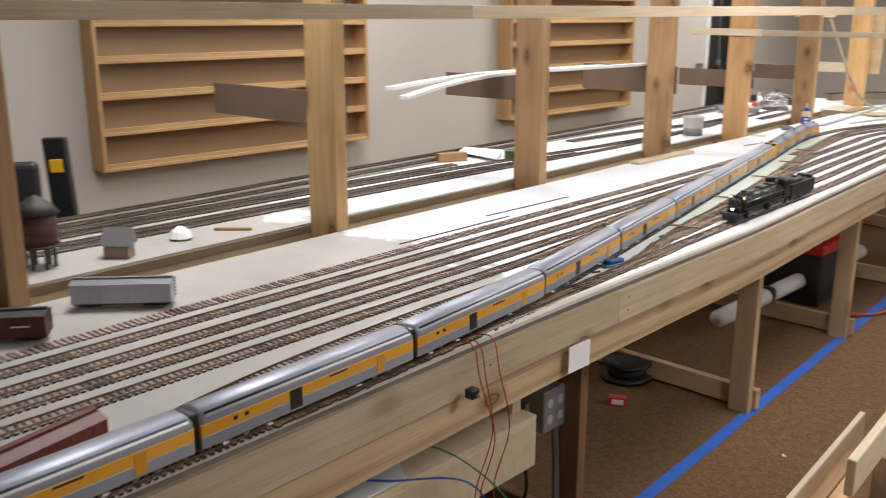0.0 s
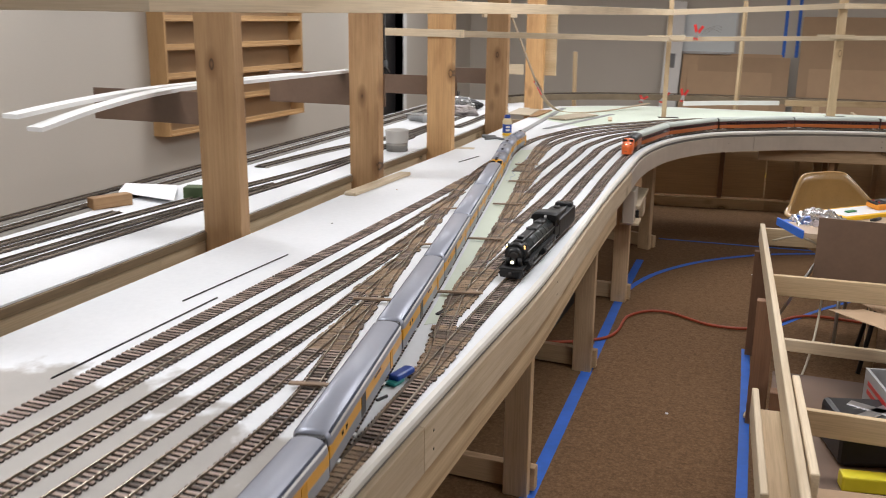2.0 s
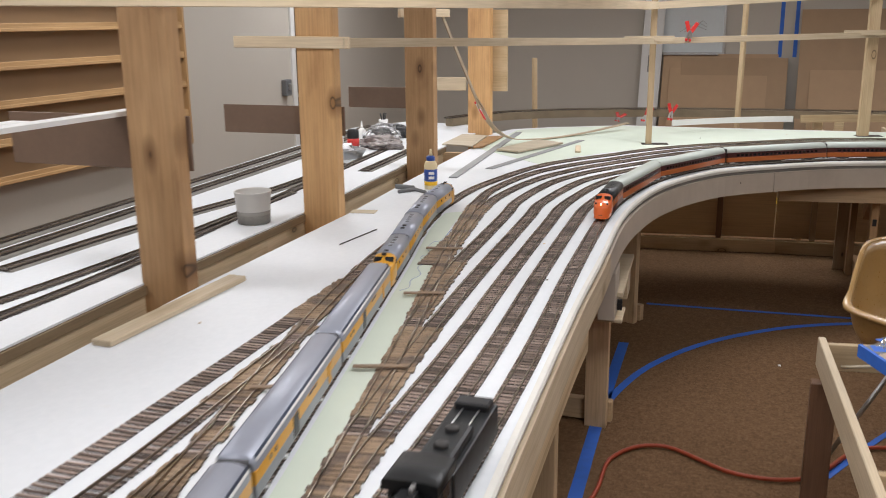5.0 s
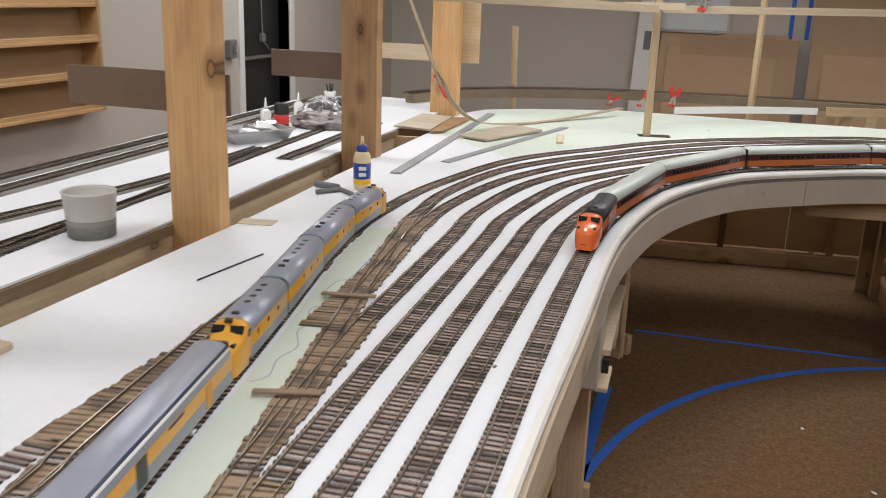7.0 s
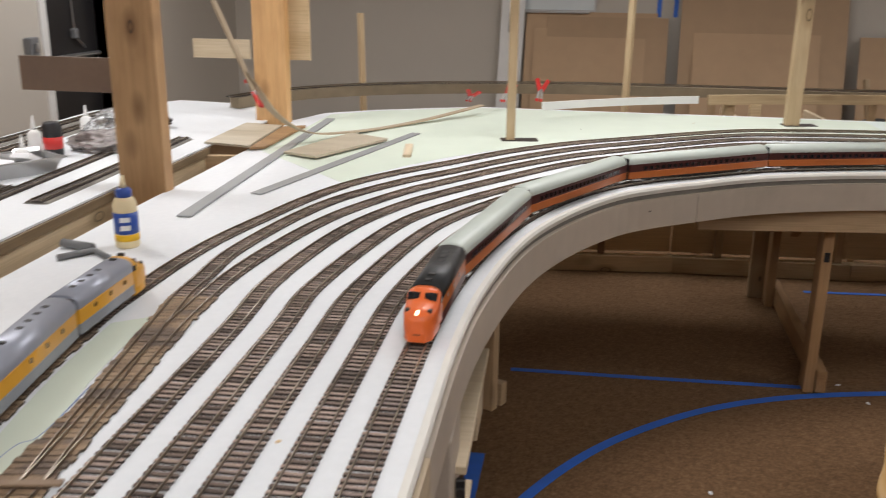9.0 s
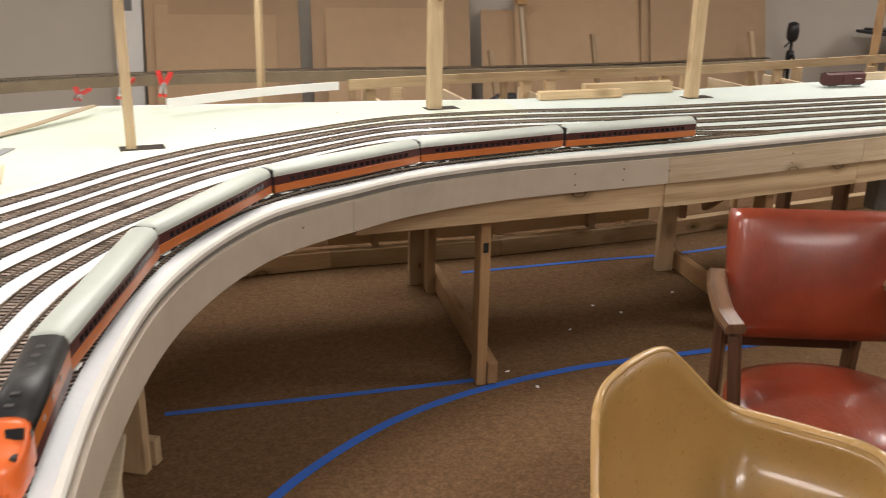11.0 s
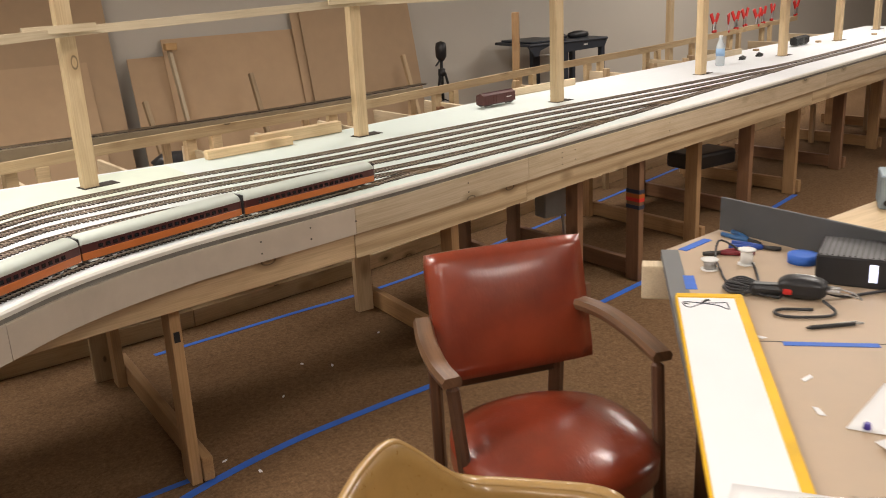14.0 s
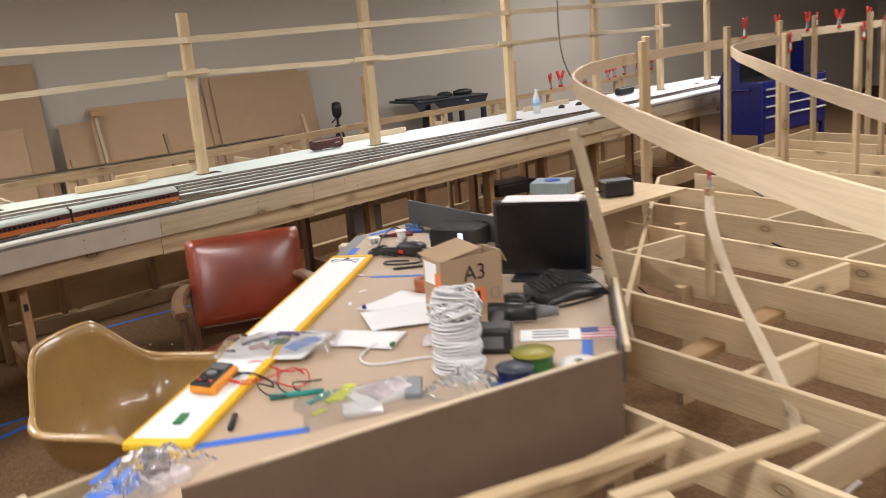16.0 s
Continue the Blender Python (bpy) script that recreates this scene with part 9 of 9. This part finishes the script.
lath_ribbon([(1.95, 4.9, 1.36), (2.5, 5.5, 1.37), (3.1, 6.15, 1.385), (3.9, 6.93, 1.395), (4.5, 7.5, 1.40), (5.1, 7.95, 1.41), (6.2, 8.25, 1.42)], 0.055, "second bent lath ribbon above the joists")
for x, y, top in ((4.0, 7.75, 1.52), (4.22, 7.93, 1.54), (5.05, 8.0, 1.55), (5.95, 8.25, 1.55), (5.4, 7.3, 1.5), (6.6, 8.4, 1.56), (4.75, 7.35, 1.5), (7.2, 8.3, 1.55), (6.2, 7.6, 1.5)):
    board("frame_stick", (x, y, PZ - 0.08), (x, y, top), 0.03, 0.042, PINE, None, "thin pine stick standing on the joist frame", "stick", "frame sticks")
board("lean_strut", (2.232, 6.17, PZ - 0.01), (1.985, 6.13, 1.345), 0.035, 0.02, POPLAR, None, "leaning strut that holds up the lath ribbon", "strut", "struts")
solo("bent_strip", sweep(spline([(2.95, 6.42, 0.95), (2.72, 6.22, 0.90), (2.52, 5.98, 0.78), (2.24, 5.58, 0.60), (2.12, 5.44, 0.52)], 0.03), [(-0.018, -0.003), (-0.018, 0.003), (0.018, 0.003), (0.018, -0.003)], POPLAR_RUN), "thin bent strip leaning on the joists", "strip")
board("frame_stick", (2.95, 6.42, PZ - 0.08), (2.95, 6.42, 0.98), 0.03, 0.03, PINE, None, "short pine stick standing on the joist frame", "stick", "frame sticks")
copy_thing(clamp0, pose(2.95, 6.42, 0.99, 0, 0, 30))
for x, y, z in ((4.75, 7.32, 1.42), (5.4, 7.27, 1.44), (6.6, 8.38, 1.5), (7.2, 8.3, 1.5), (6.2, 7.6, 1.45)):
    copy_thing(clamp0, pose(x, y, z, 0, 0, 40))
loose = [((2.9, 7.02, 0.62), (3.2, 7.2, 0.45), (3.1, 6.9, 0.40), (2.8, 6.8, 0.5)), ((3.6, 6.6, 0.6), (3.9, 6.5, 0.45), (4.3, 6.9, 0.5), (4.6, 7.5, 0.62))]
for c in loose:
    solo("hanging_cable", tube(spline(c, 0.03), 0.005, BLACK, 6), "black cable draped over the joists", "cable", None, "hanging cables")
solo("white_wire", tube(spline([(2.0, 5.55, 0.35), (2.15, 5.42, 0.30), (2.35, 5.40, 0.33)], 0.02), 0.004, WIREG, 6), "loose white wire under the joists", "wire")

# low shelf and clutter inside the rim
solo("low_shelf", bx(0.45, 1.70, 2.6, 5.5, 0.20, 0.222, MASONITE), "low brown shelf inside the peninsula frame", "shelf")
kit = thing("tool_case", pose(0.80, 4.86, 0.222, 0, 0, 15), "black tool case with a silver cross and tools", "tool case")
part("case_body", bx(-0.17, 0.17, -0.12, 0.12, 0, 0.15, BLACK, 0.02, 2), kit)
for a in (38, -38):
    part("silver_bar", bx(-0.10, 0.10, -0.022, 0.022, 0.148, 0.154, STEEL, 0.003), kit, "", pose(-0.02, 0, 0, 0, 0, a))
part("red_inset", bx(0.09, 0.13, -0.06, 0.06, 0.148, 0.156, REDPL, 0.003), kit)
for k in range(4):
    solo("cable_loop", tube([(0.98 + 0.09 * math.cos(a) + 0.01 * k, 4.72 + 0.14 * math.sin(a), 0.30 + 0.05 * k + 0.05 * math.sin(2 * a)) for a in np.linspace(0.4, 5.6, 26)], 0.009, BLACK, 8), "black cable looped beside the tool case", "cable", None, "cable loops")
solo("yellow_level", bx(-0.10, 0.10, -0.03, 0.03, 0, 0.05, plain("lime_yellow", (0.75, 0.65, 0.02), 0.4), 0.006, 2), "bright yellow tool on the shelf", "tool", pose(0.76, 4.58, 0.224, 0, 0, 10))
cbx = thing("parts_carton", pose(0.95, 3.95, 0.222, 0, 0, 8), "open brown cardboard carton of tools", "carton")
part("carton_wall", join_boxes("wall", [(-0.34, 0.34, 0.18, 0.185, 0, 0.12), (-0.34, 0.34, -0.185, -0.18, 0, 0.12), (-0.34, -0.335, -0.18, 0.18, 0, 0.12), (0.335, 0.34, -0.18, 0.18, 0, 0.12)], KRAFT), cbx)
part("carton_flap", bx(-0.34, 0.34, 0, 0.14, -0.002, 0.002, KRAFT), cbx, "", pose(0, 0.185, 0.12, 15, 0, 0))
for k, mat in enumerate((BLUEPL, WHITE, plain("green_tool", (0.05, 0.3, 0.1), 0.4), STEEL, REDPL)):
    part("tool", tube([(-0.1 + 0.07 * k, -0.1, 0.02), (-0.08 + 0.07 * k, 0.12, 0.13)], 0.012, mat, 8), cbx)
rumpled([(0.62, 5.35), (1.05, 4.95), (1.15, 5.1), (0.75, 5.42)], 0.55, KRAFT, "curled strip of brown card in the frame", 9, "card_strip")
lumpy("plastic_bag", pose(1.25, 4.85, 0.223), (0.16, 0.12, 0.08), CLEARBAG, "clear plastic bag of red packets", "bag", 31)
solo("white_cable", tube(spline([(0.40, 6.25, 0.60), (0.52, 6.1, 0.66), (0.62, 5.95, 0.60), (0.60, 5.7, 0.30), (0.52, 5.5, 0.12), (0.36, 5.45, 0.02), (0.42, 5.75, 0.02)], 0.03), 0.005, plain("cream_cable", (0.6, 0.53, 0.4), 0.5), 6), "cream cable trailing over the frame", "cable")
stool = thing("metal_stool", pose(0.98, 6.35, 0), "stool with dark splayed legs under the desk", "stool")
for a in (45, 135, 225, 315):
    c, s = math.cos(radians(a)), math.sin(radians(a))
    part("leg", tube([(0.09 * c, 0.09 * s, 0.5), (0.2 * c, 0.2 * s, 0)], 0.011, BLACK, 8), stool)
part("seat", cyl(0.16, 0.16, 0.5, 0.53, BLACK, 24), stool)
# blue tool chest at the far end
tc = thing("tool_chest", pose(7.62, 9.50, 0, 0, 0, 5), "dark blue steel tool chest with the lid open", "tool chest")
BLUEC = plain("chest_blue", (0.012, 0.018, 0.16), 0.3, vary=0.08, coat=0.3)
part("chest_body", bx(-0.56, 0.56, -0.22, 0.22, 0.52, 1.0, BLUEC, 0.008), tc)
for k, (z, h) in enumerate(((0.54, 0.15), (0.70, 0.085), (0.79, 0.085), (0.88, 0.06))):
    d = part("drawer", bx(-0.53, 0.53, -0.232, -0.218, z, z + h, BLUEC, 0.004), tc)
    part("drawer_pull", bx(-0.52, 0.52, -0.247, -0.231, z + h - 0.020, z + h - 0.004, plain("pull_silver", (0.72, 0.73, 0.76), 0.3, 0.4), 0.003), d, "bright silver pull along the drawer")
lid = part("lid", bx(-0.57, 0.57, -0.02, 0.38, -0.015, 0.012, BLUEC, 0.006), tc, "open blue lid", pose(0, 0.22, 1.0, 118, 0, 0))
part("lid_lining", bx(-0.53, 0.53, 0.01, 0.35, 0.012, 0.016, BLACK), lid, "black lining")
for sx in (-0.555, 0.555):
    part("lid_side", prism([(0.0, 0.0), (0.36, 0.0), (0.36, 0.03), (0.05, 0.20)], -0.006, 0.006, BLUEC, "lid_side"), lid, "", pose(sx, 0, 0.012) @ Matrix.Rotation(math.pi / 2, 4, "Z") @ Matrix.Rotation(math.pi / 2, 4, "X"))
part("side_grip", tube([(-0.565, -0.10, 0.93), (-0.60, -0.10, 0.93), (-0.60, 0.10, 0.93), (-0.565, 0.10, 0.93)], 0.010, BLUEC, 8), tc)
part("name_strip", bx(-0.30, -0.05, -0.2245, -0.219, 0.955, 0.975, GREYBOX), tc)
for sx in (-0.535, 0.535):
    for sy in (-0.195, 0.195):
        part("chest_leg", bx(sx - 0.022, sx + 0.022, sy - 0.022, sy + 0.022, 0.10, 0.52, BLUEC, 0.004), tc)
part("tray_dark", bx(-0.54, 0.54, -0.2, 0.2, 1.0, 1.004, BLACK), tc)
for sx in (-0.535, 0.535):
    for sy in (-0.195, 0.195):
        part("caster", cyl(0.05, 0.05, -0.02, 0.02, BLACK, 16, axis="y", centre=(sx, sy, 0.05)), tc)
lumpy("red_cloth", pose(7.82, 9.50, 1.005), (0.07, 0.05, 0.04), REDPL, "red rag lying in the tool chest", "rag", 43)
lumpy("yellow_cloth", pose(7.6, 9.45, 1.005), (0.1, 0.06, 0.04), YELLOWPL, "yellow bag lying in the tool chest", "bag", 41)
solo("black_machine", bx(-0.2, 0.2, -0.12, 0.12, 0, 0.10, BLACK, 0.02, 2), "black case on the floor under the table", "case", pose(4.55, 9.75, 0.36))

# curled sheet of brown card lying over the frame
n = 14
vs, fs = [], []
for i in range(n + 1):
    f = i / n
    x, y = 0.60 + 0.42 * f, 5.74 - 0.55 * f * f - 0.05 * f
    z = 0.50 + 0.05 * math.sin(f * 3.2) - 0.10 * f
    for dx, dy in ((0.0, 0.0), (0.16, 0.14)):
        vs.append((x + dx, y + dy, z))
for i in range(n):
    fs.append((2 * i, 2 * i + 1, 2 * i + 3, 2 * i + 2))
cs = solo("card_sheet", mesh_of("card_sheet", vs, fs, KRAFT, True), "curled sheet of brown card lying over the frame", "card")
cs.modifiers.new("thick", "SOLIDIFY").thickness = 0.003
cr = thing("grey_crate", pose(0.98, 5.02, 0.222, 0, 0, 12), "grey plastic crate with red printed strips", "crate")
part("crate_wall", join_boxes("crate_wall", [(-0.20, 0.20, 0.14, 0.15, 0, 0.20), (-0.20, 0.20, -0.15, -0.14, 0, 0.20), (-0.20, -0.19, -0.14, 0.14, 0, 0.20), (0.19, 0.20, -0.14, 0.14, 0, 0.20), (-0.19, 0.19, -0.14, 0.14, 0, 0.008)], plain("pale_grey_plastic", (0.42, 0.42, 0.42), 0.5, vary=0.06)), cr)
for z in (0.12, 0.15):
    part("red_strip", bx(-0.2012, -0.2003, -0.11, 0.11, z, z + 0.016, REDPL), cr)
    part("red_strip", bx(-0.15, 0.15, -0.1512, -0.1503, z, z + 0.016, REDPL), cr)
for k in range(5):
    part("tool_handle", tube([(-0.12 + 0.06 * k, -0.05 + 0.02 * (k % 2), 0.02), (-0.14 + 0.07 * k, 0.06, 0.26 + 0.02 * (k % 3))], 0.010, (BLACK, STEEL, REDPL, BLACK, plain("teal_grip", (0.02, 0.16, 0.17), 0.4))[k], 8), cr)
for k in range(7):
    x = 5.75 + 0.46 * k
    copy_thing(clamp0, pose(x, float(np.interp(x, [5.2, 6.5, 8.5], [8.32, 8.5, 8.6])), 1.475, 6 * math.sin(k * 3.0), 0, 20 + 40 * math.sin(k * 1.7)) @ Matrix.Scale(1.35, 4))
